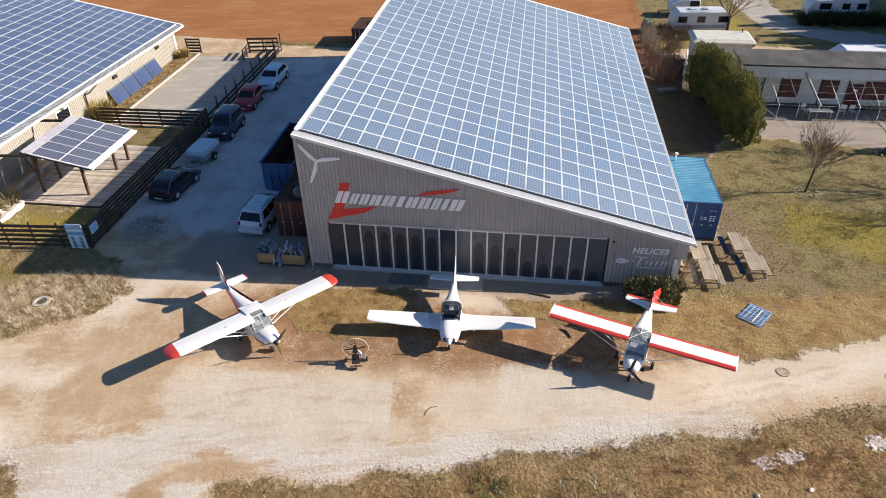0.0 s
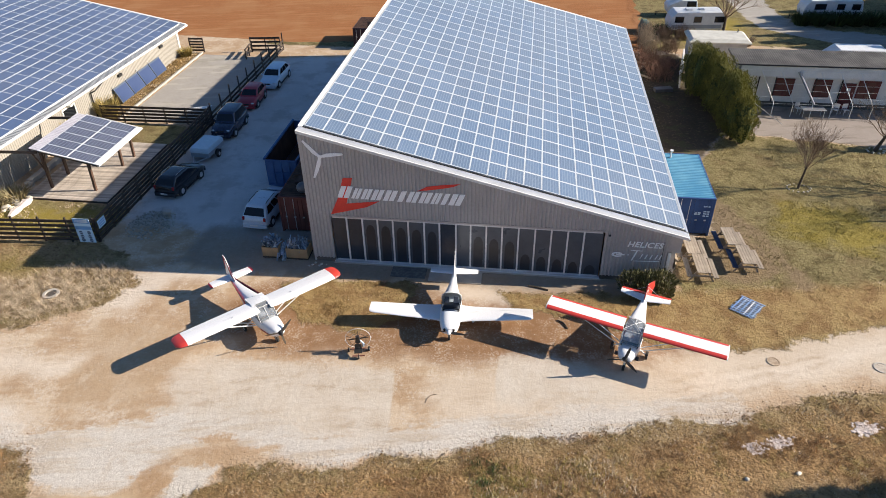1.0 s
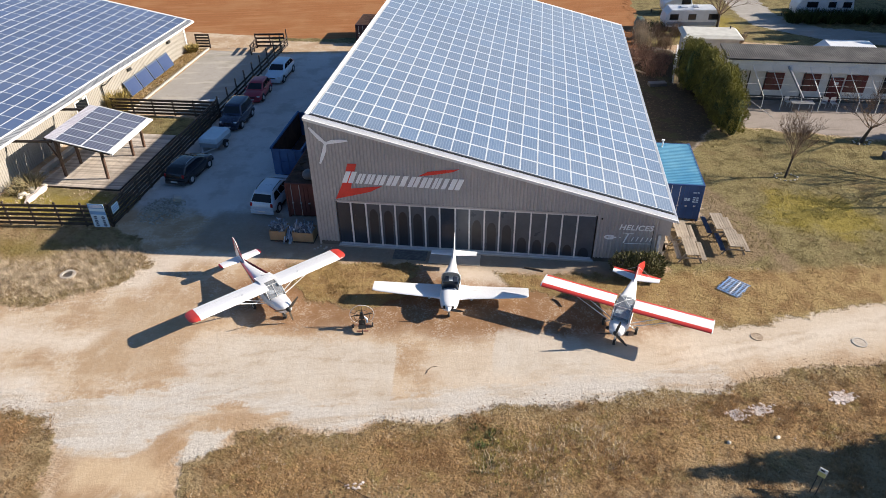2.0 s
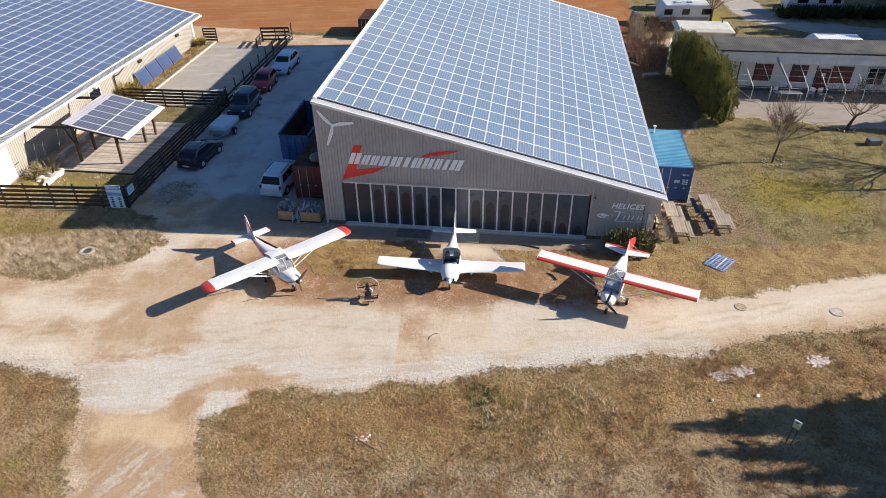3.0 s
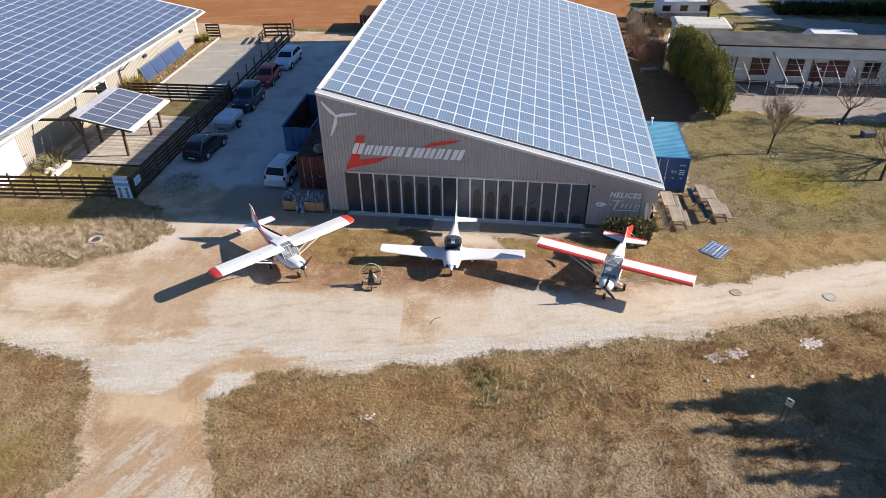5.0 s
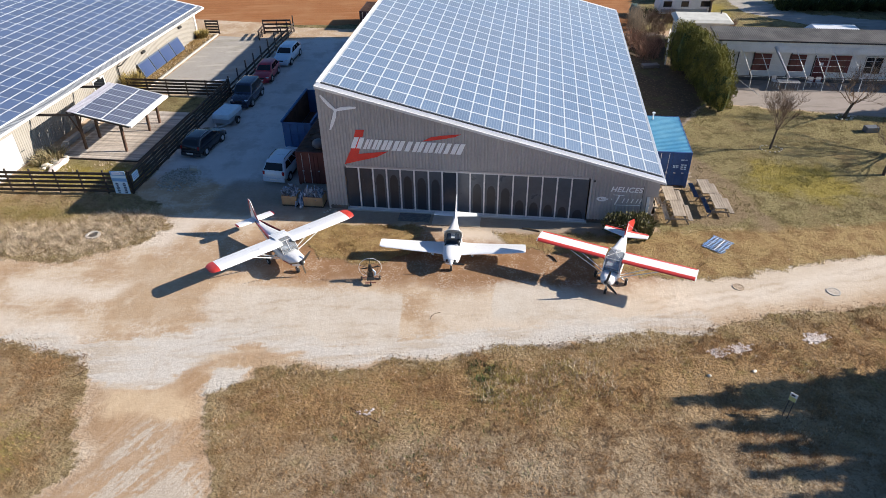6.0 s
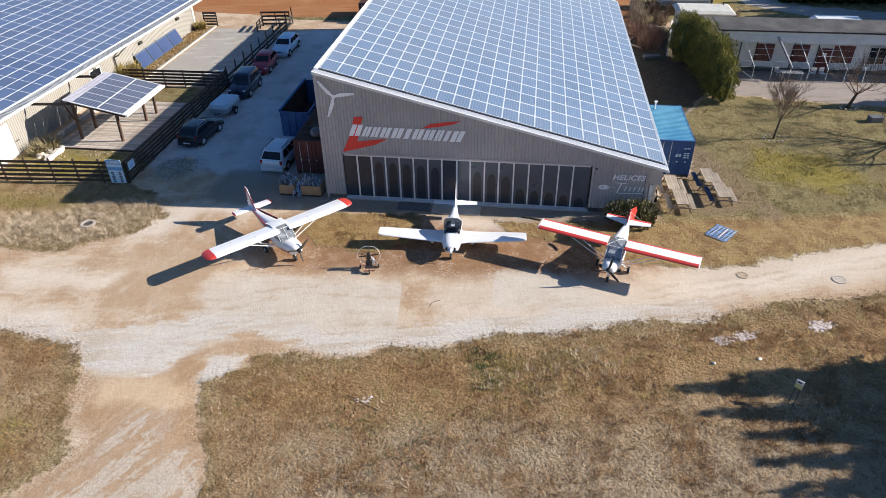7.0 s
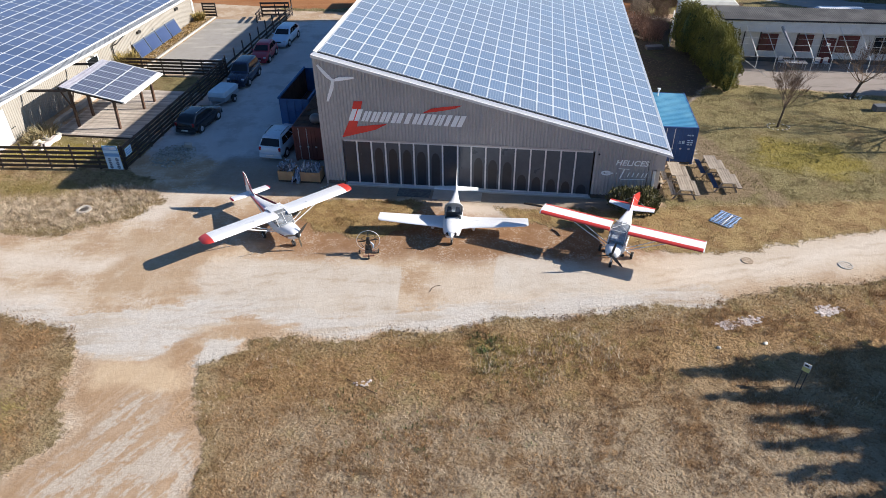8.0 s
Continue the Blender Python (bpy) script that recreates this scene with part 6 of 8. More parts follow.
for k in range(9):
    part("bar", Mesh().box(-0.7 + rng.uniform(-0.1, 0.08), 0.7 + rng.uniform(-0.08, 0.1), -0.84 + 0.205 * k, -0.79 + 0.205 * k + rng.uniform(0, 0.03), -0.02, 0.01, pose(0, 0, 0, 0, 0, rng.uniform(-2, 2))), LATTICE_PALE if k in (4, 7) else LATTICE, grid)
for k in range(6):
    part("strip", Mesh().box(-0.66 + 0.25 * k, -0.60 + 0.25 * k, -0.86 + rng.uniform(0, 0.1), 0.86 - rng.uniform(0, 0.12), 0.012, 0.035, pose(0, 0, 0, 0, 0, rng.uniform(-2, 2))), TRIM_WHITE if k == 3 else LATTICE_PALE if k % 2 else LATTICE, grid)



# ---- picnic tables ----
def picnic(x, y, turn, board, label, seat=None):
    tb = thing("picnic_table", pose(x, y, 0, 0, 0, turn), label, "picnic table", "picnic tables on the lawn")
    for k in range(5):
        part("top_board", Mesh().box(-0.36 + 0.148 * k, -0.36 + 0.148 * k + 0.138, -0.92, 0.92, 0.71, 0.75), board, tb)
    for s in (-1, 1):
        for k in range(2):
            part("seat_board", Mesh().box(s * 0.70 - 0.14 + 0.145 * k, s * 0.70 - 0.006 + 0.145 * k, -0.92, 0.92, 0.41, 0.45), seat if seat and s < 0 else board, tb)
        for y_ in (-0.66, 0.66):
            part("leg", Mesh().beam((s * 0.66, y_, 0), (s * 0.24, y_, 0.71), 0.05, 0.1), board, tb)
    for y_ in (-0.70, 0.70):
        part("crossbar", Mesh().box(-0.84, 0.84, y_ - 0.02, y_ + 0.02, 0.32, 0.41), board, tb)
        part("batten", Mesh().box(-0.36, 0.36, y_ - 0.02, y_ + 0.02, 0.63, 0.71), board, tb)


picnic(20.75, 1.05, 1, TABLE_WOOD, "weathered pale timber picnic table on dry grass")
picnic(20.5, 2.9, 2, TABLE_WOOD, "weathered pale timber picnic table by the blue container")
picnic(23.40, 2.2, 2, TABLE_WOOD, "pale timber picnic table with dark blue bench", BLUE_WOOD)
picnic(22.95, 4.05, 3, TABLE_WOOD, "pale timber picnic table with a dark blue bench", BLUE_WOOD)
for k in range(4):
    single("plank", Mesh().box(-0.9, 0.9, -0.1, 0.1, 0, 0.05), TABLE_WOOD, "loose weathered plank beside the hangar wall", "plank", m=pose(19.35 + 0.15 * k, 1.4 + 0.8 * k, 0.0, 0, 0, 70 + 12 * k))


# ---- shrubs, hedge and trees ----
# in the hedge these two carry shade (core) and sun (outer leaves) as colour
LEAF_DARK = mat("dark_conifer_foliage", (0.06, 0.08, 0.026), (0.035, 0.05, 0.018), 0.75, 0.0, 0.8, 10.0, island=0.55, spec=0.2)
LEAF_LIT = mat("sunlit_conifer_foliage", (0.215, 0.195, 0.045), (0.11, 0.115, 0.032), 0.75, 0.0, 0.9, 10.0, island=0.28, spec=0.2)
LEAF_BUSH = mat("grey_green_foliage", (0.17, 0.155, 0.07), (0.09, 0.09, 0.042), 0.75, 0.0, 1.5, 12.0, island=0.5, spec=0.2)
BARK = mat("grey_brown_bark", (0.10, 0.075, 0.055), (0.065, 0.048, 0.036), 0.9, 0.0, 3.0, 30.0, 0.01)
TWIG = mat("brown_twigs", (0.24, 0.165, 0.11), (0.16, 0.11, 0.075), 0.9, island=0.3)
TWIG_RED = mat("reddish_twigs", (0.26, 0.145, 0.10), (0.18, 0.10, 0.07), 0.9, island=0.35)
TWIG_PALE = mat("pale_dry_stems", (0.36, 0.29, 0.20), (0.26, 0.2, 0.14), 0.9, island=0.35)


def sprays(mesh, centre, radii, count, size, q, hollow=0.55, up=0.35, dense=None):
    """Many small foliage sprays over a rounded mass, each a bent pair of leaf blades."""
    for _ in range(count):
        u, a = q.uniform(-0.75, 1), q.uniform(0, 6.283)
        s = math.sqrt(max(0, 1 - u * u))
        n = Vector((s * math.cos(a), s * math.sin(a), u))
        bulge = 1 + 0.22 * noise.noise(Vector((n.x * 2.2 + centre[0], n.y * 2.2 + centre[1], n.z * 2.2)))
        r = q.uniform(hollow, 1.0) ** 0.5 * bulge
        p = Vector((centre[0] + n.x * radii[0] * r, centre[1] + n.y * radii[1] * r, centre[2] + n.z * radii[2] * r))
        if p.z < 0.03:
            continue
        d = (n + Vector((q.uniform(-0.6, 0.6), q.uniform(-0.6, 0.6), up + q.uniform(-0.4, 0.6)))).normalized()
        w = d.cross(Vector((q.uniform(-1, 1), q.uniform(-1, 1), q.uniform(-1, 1)))).normalized()
        l, h = size * q.uniform(0.6, 1.6), size * q.uniform(0.14, 0.30)
        mesh.add([p - w * h * 0.5, p + d * l * 0.5 - w * h, p + d * l, p + d * l * 0.5 + w * h], [(0, 1, 2, 3)])
    return mesh


q = random.Random(11)
bush = thing("juniper_bush", pose(0, 0, 0), "spiky dark evergreen bush against the hangar wall", "bush")
part("stems", Mesh().tube((17.2, -0.9, 0), (17.1, -0.9, 0.7), 0.06, 0.03).tube((18.2, -0.8, 0), (18.3, -0.85, 0.7), 0.06, 0.03), BARK, bush)
leaves = Mesh()
for x, y, rx, ry, rz in ((16.9, -0.95, 0.85, 0.65, 0.85), (17.7, -1.0, 0.8, 0.7, 0.95), (18.4, -0.9, 0.75, 0.65, 0.9), (17.3, -1.45, 0.7, 0.5, 0.6), (18.2, -1.5, 0.7, 0.5, 0.6)):
    sprays(leaves, (x, y, 0.45), (rx, ry, rz), 900, 0.17, q, 0.4, 0.9)
part("foliage", leaves, LEAF_BUSH, bush)

hedge = thing("conifer_hedge", pose(0, 0, 0), "tall clipped evergreen conifer hedge, olive in the sun", "hedge")
masses = []
for k in range(17):
    u = k / 16
    masses.append((26.1 - 1.0 * u + 0.75 * math.sin(3.0 * u + 0.4) * (1 - 0.5 * u) + q.uniform(-0.35, 0.35), 18.3 + 10.6 * u, q.uniform(0.8, 1.15), q.uniform(0.8, 1.1), q.uniform(1.95, 2.4) + 0.25 * u + 0.12 * math.sin(9 * u)))
stems, core = Mesh(), Mesh()
for x, y, rx, ry, rz in masses:
    stems.tube((x, y, 0), (x, y, rz * 1.1), 0.14, 0.05)
    core.ball((x, y, rz * 0.82), rx * 0.72, ry * 0.72, rz * 0.78, 10, 0.12, q)
part("trunks", stems, BARK, hedge)
# darker core under the brighter sprays, as shade painted between them
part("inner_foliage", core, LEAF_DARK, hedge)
outer = Mesh()
for x, y, rx, ry, rz in masses:
    sprays(outer, (x, y, rz * 0.82), (rx * 0.92, ry * 0.92, rz * 0.95), 1500, 0.13, q, 0.6, 0.9)
    for _ in range(46):
        a, up = q.uniform(0, 6.283), q.uniform(-0.7, 1.0)
        side = math.sqrt(max(0.0, 1 - up * up))
        c = (x + rx * side * math.cos(a), y + ry * side * math.sin(a), rz * (0.82 + 0.95 * up))
        size = q.uniform(0.16, 0.32)
        sprays(outer, c, (size, size, size * q.uniform(1.3, 2.1)), 95, 0.12, q, 0.35, 1.5)
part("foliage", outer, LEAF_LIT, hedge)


def branch(mesh, p, d, length, radius, depth, q, spread, tips, bend=0.25, droop=0.0):
    """A limb that forks into thinner ones, down to twigs."""
    steps = 3
    for k in range(steps):
        e = p + d * length / steps
        mesh.tube(p, e, radius * (1 - 0.22 * k), radius * (1 - 0.22 * (k + 1)), 5 if radius > 0.02 else 3, False)
        p = e
        d = (d + Vector((q.uniform(-bend, bend), q.uniform(-bend, bend), q.uniform(-bend * 0.5, bend) - droop))).normalized()
        if depth and k:
            for _ in range(2 if depth > 1 else tips):
                side = (d + Vector((q.uniform(-1, 1), q.uniform(-1, 1), q.uniform(-0.5, 0.8))) * spread).normalized()
                branch(mesh, p, side, length * q.uniform(0.5, 0.78), radius * 0.5, depth - 1, q, spread, tips, bend, droop)


def bare_tree(x, y, tall, seed, label, limbs=7, fork=1.3, trunk=0.11, depth=3, spread=0.8, lean=0.0, length=1.5, tips=3, material=None, rise=0.75, slim=0.5):
    q = random.Random(seed)
    tree = thing("bare_tree", pose(x, y, 0), label, "tree")
    top = Vector((lean, 0, fork))
    part("trunk", Mesh().tube((0, 0, -0.05), top * 0.5, trunk * 1.25, trunk, 8, False).tube(top * 0.5, top, trunk, trunk * 0.8, 8, False), BARK, tree, smooth=60)
    crown = Mesh()
    for k in range(limbs):
        a = 2 * math.pi * k / limbs + q.uniform(-0.4, 0.4)
        d = Vector((math.cos(a), math.sin(a), rise + q.uniform(-0.2, 0.7))).normalized()
        branch(crown, top * q.uniform(0.8, 1.0), d, length * q.uniform(0.8, 1.15), trunk * slim, depth, q, spread, tips)
    part("crown", crown, material or TWIG, tree, "bare crown of fine twigs")
    return tree


bare_tree(29.1, 11.65, 3.5, 21, "small bare fruit tree in a ring of stones", 15, 1.75, 0.075, 3, 0.6, 0.12, 1.35, 9, None, 1.5, 0.3)
bare_tree(36.35, 18.0, 4, 22, "bare dark fruit tree beside the patio", 8, 1.3, 0.12, 3, 0.85, 0.4, 1.65, 5, TWIG, 0.6, 0.38)
for k in range(14):
    a = k * 0.449
    boulder(29.15 + 0.75 * math.cos(a), 11.65 + 0.55 * math.sin(a), rng.uniform(0.05, 0.10), "pale stone in a ring round the tree")
for k in range(9):
    a = k * 0.69
    boulder(36.4 + 0.6 * math.cos(a), 18.0 + 0.45 * math.sin(a), rng.uniform(0.08, 0.14), "pale stone round the dark fruit tree")
bare_tree(30.9, 45.3, 6, 23, "tall bare tree behind the flat-roofed shed", 8, 2.0, 0.14, 3, 0.7, 0, 2.0, 3)
bare_tree(35.75, 8.3, 4, 24, "bare fruit tree with a dark stem on the lawn", 6, 1.9, 0.10, 3, 0.75, 0, 1.15, 3, TWIG, 0.6, 0.4)
bare_tree(40.4, 12.0, 6, 25, "wide bare tree at the lawn's far side", 9, 1.7, 0.15, 3, 0.8, 0, 1.9, 4)


def conifer(x, y, tall, wide, seed, label):
    """A spruce: a straight trunk with tiers of drooping boughs, thin enough to let light through."""
    q = random.Random(seed)
    tree = thing("spruce_tree", pose(x, y, 0), label, "tree")
    part("trunk", Mesh().tube((0, 0, -0.05), (0, 0, tall * 0.97), 0.2, 0.03, 8), BARK, tree, smooth=60)
    m = Mesh()
    z = tall * 0.12
    while z < tall * 0.98:
        reach = wide * (1 - z / tall) ** 0.95 + 0.05
        for k in range(9):
            a = q.uniform(0, 6.283)
            r = reach * q.uniform(0.6, 1.1)
            for j in range(int(10 + r * 16)):
                s = q.uniform(0.1, 1)
                p = Vector((r * s * math.cos(a), r * s * math.sin(a), z - 0.28 * r * s + q.uniform(-0.12, 0.12)))
                d = Vector((math.cos(a + q.uniform(-1, 1)), math.sin(a + q.uniform(-1, 1)), q.uniform(-0.5, 0.3))).normalized()
                w = d.cross(Vector((0, 0, 1))).normalized()
                e = (0.45 + 0.55 * min(1, r)) * max(1.0, wide / 1.9)
                m.add([p - w * 0.04 * e, p + d * 0.2 * e - w * 0.08 * e, p + d * 0.4 * e, p + d * 0.2 * e + w * 0.08 * e], [(0, 1, 2, 3)])
        z += tall * 0.035 + 0.12
    part("crown", m, LEAF_DARK, tree, "drooping dark needles")


# tall spruces beside the road; each stands up-sun of the spot that its tip shades
for tip_x, tip_y, high in ((25.6, -13.3, 7.2), (17.7, -14.65, 8.6), (20.5, -13.6, 8.0), (22.5, -14.3, 9.5), (20.2, -15.9, 8.4), (22.2, -16.8, 7.8), (24.2, -15.6, 9.0), (22.4, -18.0, 8.6), (24.5, -17.2, 9.4), (23.0, -19.2, 8.0), (25.5, -18.8, 9.2), (24.2, -20.8, 8.8), (22.0, -22.0, 9.4), (26.5, -14.6, 9.0), (27.0, -16.4, 9.6), (27.5, -18.2, 9.0), (26.6, -20.0, 9.4), (25.2, -19.7, 9.0), (26.2, -21.4, 9.4), (27.4, -22.4, 9.0), (28.4, -19.2, 9.6), (24.0, -22.6, 8.6), (27.6, -13.2, 9.0), (28.6, -14.8, 9.5), (29.5, -17.0, 10.0), (27.8, -20.6, 10.0), (26.0, -17.0, 9.6), (25.0, -16.3, 9.4), (24.2, -14.5, 9.0), (26.8, -15.4, 10.0), (25.6, -14.0, 9.4), (29.6, -12.8, 9.6), (19.4, -14.4, 8.4), (21.4, -13.9, 8.8), (18.8, -15.9, 9.4), (20.4, -16.9, 9.6), (20.4, -18.2, 9.6), (20.2, -19.6, 9.2), (22.2, -20.4, 9.6), (22.0, -15.2, 9.4), (23.4, -16.0, 9.8), (24.4, -18.2, 9.8)):
    conifer(tip_x + SUN.x / SUN.z * high, tip_y + SUN.y / SUN.z * high, high, 2.15, int(tip_x * 10), "tall dark spruce beside the road")
for sx, sy, high in ((34.2, -15.0, 5.0), (33.4, -17.4, 4.8), (34.4, -18.4, 5.0), (36.2, -16.4, 6.0), (33.0, -14.4, 4.2), (37.5, -17.0, 6.2), (38.0, -19.0, 6.5), (36.5, -20.5, 6.0), (38.6, -15.2, 6.5), (38.2, -22.5, 6.5), (34.6, -13.9, 4.2), (33.6, -16.2, 4.4), (35.0, -17.6, 5.0), (33.8, -19.2, 4.6), (35.2, -21.0, 5.0), (33.6, -22.6, 4.4)):
    conifer(sx, sy, high, 2.5, int(sx * 10 - sy), "young bushy spruce beside the road")
for sx, sy, high in ((51.5, 20.5, 8.5), (54.5, 37, 9), (57, 40.5, 10), (54.8, 44, 9), (59.5, 43.2, 10), (61.5, 45.2, 11), (64, 47.6, 11), (58, 46.5, 11), (55.5, 50, 8), (61, 53.5, 12), (57, 57, 9), (64, 61, 11), (59, 39, 13), (62, 41.5, 13), (66, 44, 14), (63.5, 50, 13), (55.5, 41, 10), (57.5, 42.6, 11), (56, 46, 11), (58.5, 48.6, 12), (60.5, 47.6, 12), (57, 52, 12), (62.5, 44, 13), (65, 46.4, 13), (60.5, 51, 12), (64.5, 52.6, 13), (58, 55, 11)):
    conifer(sx, sy, high, 3.4, int(sx * 10), "dark spruce on the campsite")


def thicket(name, spots, h, count, material, label, seed, lean=0.5):
    """A thicket of many thin bare stems."""
    q = random.Random(seed)
    m = Mesh()
    for x, y, r in spots:
        for _ in range(count):
            a, d = q.uniform(0, 6.283), r * math.sqrt(q.random())
            p = Vector((x + d * math.cos(a), y + d * math.sin(a), 0))
            hh = h * q.uniform(0.5, 1.1)
            e = p + Vector((q.uniform(-lean, lean), q.uniform(-lean, lean), hh))
            m.tube(p, e, 0.014, 0.006, 3, False)
            for _ in range(3):
                s = p.lerp(e, q.uniform(0.3, 0.9))
                m.tube(s, s + Vector((q.uniform(-0.35, 0.35), q.uniform(-0.35, 0.35), q.uniform(0.1, 0.5))), 0.009, 0.004, 3, False)
    return single(name, m, material, label, "shrub")


thicket("bramble_thicket", [(22.4, 31.5, 1.3), (22.2, 33.6, 1.5), (23.4, 35.0, 1.4), (21.6, 36.0, 1.2)], 1.25, 150, TWIG_RED, "reddish brown leafless thicket behind the hangar", 41)
thicket("dry_reed_clump", [(22.3, 38.2, 0.8), (22.0, 40.2, 0.8), (22.4, 42.0, 0.7)], 2.2, 150, TWIG_PALE, "tall pale dry reeds by the field corner", 42, 0.35)
thicket("leafless_hedge", [(24.4, 43.2, 0.8), (26.4, 43.4, 0.8), (24.5, 39.5, 0.9)], 1.3, 150, TWIG, "leafless hedge before the caravan", 43)
for k in range(9):
    tuft("roadside_shrub", 40.2 + 1.9 * k, 49.6 + 0.1 * k, 1.5, 1.5, 420, LEAF_DARK, "low dark evergreen shrub before the caravan", "shrub", 50 + k, 0.05)
tuft("pampas_clump", 32.5, 41.6, 0.9, 1.2, 240, TWIG_PALE, "dry pampas clump beside the shed", seed=60, wide=0.03)
tuft("evergreen_shrub", 24.1, 44.9, 1.2, 1.1, 420, LEAF_DARK, "dark evergreen shrub by the caravan", "shrub", 61, 0.05)

# small litter on the ground
DARK_STICK = mat("dark_dead_wood", (0.09, 0.065, 0.045), (0.06, 0.045, 0.03), 0.9)


def stick(points, r, label):
    return single("fallen_branch", Mesh().path([Vector(p) for p in points], r, 6), DARK_STICK, label, "branch")


stick([(6.8, -10.3, 0.02), (6.85, -10.0, 0.02), (7.0, -9.8, 0.02), (7.25, -9.7, 0.02)], 0.011, "thin dark bent twig on the dirt apron")
stick([(11.2, -1.2, 0.04), (11.7, -1.28, 0.06), (12.3, -1.45, 0.04)], 0.05, "dark fallen branch before the hangar doors")
stick([(12.8, -3.9, 0.03), (13.1, -4.1, 0.05), (13.3, -4.5, 0.03)], 0.04, "dark crooked branch beside the aeroplane")
stick([(4.1, -16.6, 0.03), (5.1, -17.1, 0.04), (5.6, -17.3, 0.03)], 0.014, "dark branch lying in the dry grass")
scrap = Mesh()
for k in range(14):
    b = rng.uniform(0.03, 0.08)
    scrap.ball((4.8 + rng.gauss(0, 0.2), -16.75 + rng.gauss(0, 0.1), 0.02), b, b * 0.7, 0.03, 6, 0.4, rng)
single("rubble_patch", scrap, PLASTER_LUMP, "small scatter of pale rubble in dry grass", "rubble", kind="stuff")

# ---- low house with a patio trellis ----
house = thing("low_house", pose(0, 0, 0), "low white house with dark red shutters and corrugated roof", "house")
HOUSE_WALL = mat("white_render", (0.80, 0.78, 0.74), (0.70, 0.68, 0.64), 0.85, 0.0, 0.8, 14.0)
HOUSE_ROOF = mat("grey_fibre_cement", (0.055, 0.052, 0.05), (0.115, 0.108, 0.102), 0.85, 0.0, 0.7, 5.0, 0.004)
SHUTTER = mat("dark_red_shutter", (0.14, 0.025, 0.025), (0.10, 0.018, 0.02), 0.5)
SHUTTER_WOOD = mat("brown_shutter", (0.16, 0.055, 0.04), (0.11, 0.04, 0.03), 0.6)
part("wall", Mesh().box(28.2, 62, 25.9, 26.1, 0, 2.85), HOUSE_WALL, house)
part("wall", Mesh().box(28.0, 28.2, 25.9, 28.1, 0, 3.72), HOUSE_WALL, house)
part("wall", Mesh().box(28.2, 62, 27.9, 28.1, 0, 3.85), HOUSE_WALL, house)
part("wall_base", Mesh().box(28.2, 62, 25.85, 25.895, 0, 0.42), mat("dark_plinth", (0.10, 0.095, 0.09), (0.08, 0.075, 0.07)), house, "dark plinth")
part("fascia", Mesh().box(27.6, 62, 25.15, 25.21, 2.82, 3.78), HOUSE_WALL, house, "pale fascia board under the roof")
part("soffit", Mesh().box(27.6, 62, 25.21, 26.1, 2.86, 2.92), mat("dark_soffit", (0.08, 0.07, 0.06), (0.06, 0.05, 0.045)), house)
part("gutter", Mesh().path([(27.3, 25.06, 3.80), (62, 25.06, 3.80)], 0.07, 8), BLACK, house, "dark gutter")


def house_roof_z(y):
    return 3.88 + (y - 24.95) * 0.05


corr = Mesh()
vv, ff = [], []
n = 0
x = 27.1
while x < 62:
    for k, d in ((0, 0.0), (0.088, 0.022)):
        vv += [(x + k, 24.95, house_roof_z(24.95) + d), (x + k, 28.3, house_roof_z(28.3) + d)]
    x += 0.177
for i in range(len(vv) // 2 - 1):
    ff.append((2 * i, 2 * i + 2, 2 * i + 3, 2 * i + 1))
corr.add(vv, ff)
part("roof", corr, HOUSE_ROOF, house, "grey corrugated fibre-cement sheets")
part("roof_edge", Mesh().prism([(27.1, 24.97, 3.78), (27.1, 28.28, 3.94), (27.1, 28.28, 4.03), (27.1, 24.97, 3.87)], (0.06, 0, 0)), BLACK, house)
for x, w_, kind in ((30.85, 1.45, "s"), (33.85, 1.4, "s"), (36.15, 1.7, "d"), (40.2, 1.5, "g"), (42.4, 1.5, "g"), (44.6, 1.5, "g")):
    if kind == "d":
        d = part("door", Mesh().box(x - 0.05, x + 1.0, 25.82, 25.89, 0.02, 2.2), SHUTTER, house, "dark red door")
        part("door_light", Mesh().box(x + 0.3, x + 0.65, 25.805, 25.818, 1.55, 1.8), TRIM_WHITE, d)
        x += 1.15
    z0 = 0.95
    wn = part("window", Mesh().box(x, x + w_, 25.83, 25.89, z0, 2.45), SHUTTER if kind != "g" else CAR_GLASS, house, "window with dark red shutters" if kind != "g" else "dark window in a grey frame")
    if kind == "g":
        part("window_frame", Mesh().box(x, x + 0.07, 25.8, 25.828, z0, 2.45).box(x + w_ - 0.07, x + w_, 25.8, 25.828, z0, 2.45).box(x + w_ / 2 - 0.04, x + w_ / 2 + 0.04, 25.8, 25.828, z0, 2.45).box(x + 0.07, x + w_ - 0.07, 25.79, 25.819, 2.38, 2.45), ALU, wn, "grey metal frame")
    else:
        for s in (0.1, 0.75):
            part("shutter", Mesh().box(x + s, x + s + 0.55, 25.8, 25.828, z0 + 0.08, 2.3), SHUTTER_WOOD, wn, "brown wooden shutter")
for x in (29.4, 30.75, 33.9, 35.95):
    part("drain", Mesh().box(x, x + 0.09, 25.8, 25.845, 0.45, 2.6), BLACK, house)
trellis = thing("patio_trellis", pose(0, 0, 0), "white metal patio trellis with slanting poles and wires", "trellis")
for k in range(8):
    x = 28.35 + 1.52 * k
    part("pole", Mesh().tube((x - 0.6, 25.12, 3.35), (x + 0.5, 23.75, 1.1), 0.028, 0.028, 6), TUBE_WHITE, trellis)
    part("leg", Mesh().tube((x + 0.5, 23.75, 0), (x + 0.5, 23.75, 1.1), 0.028, 0.028, 6), TUBE_WHITE, trellis)
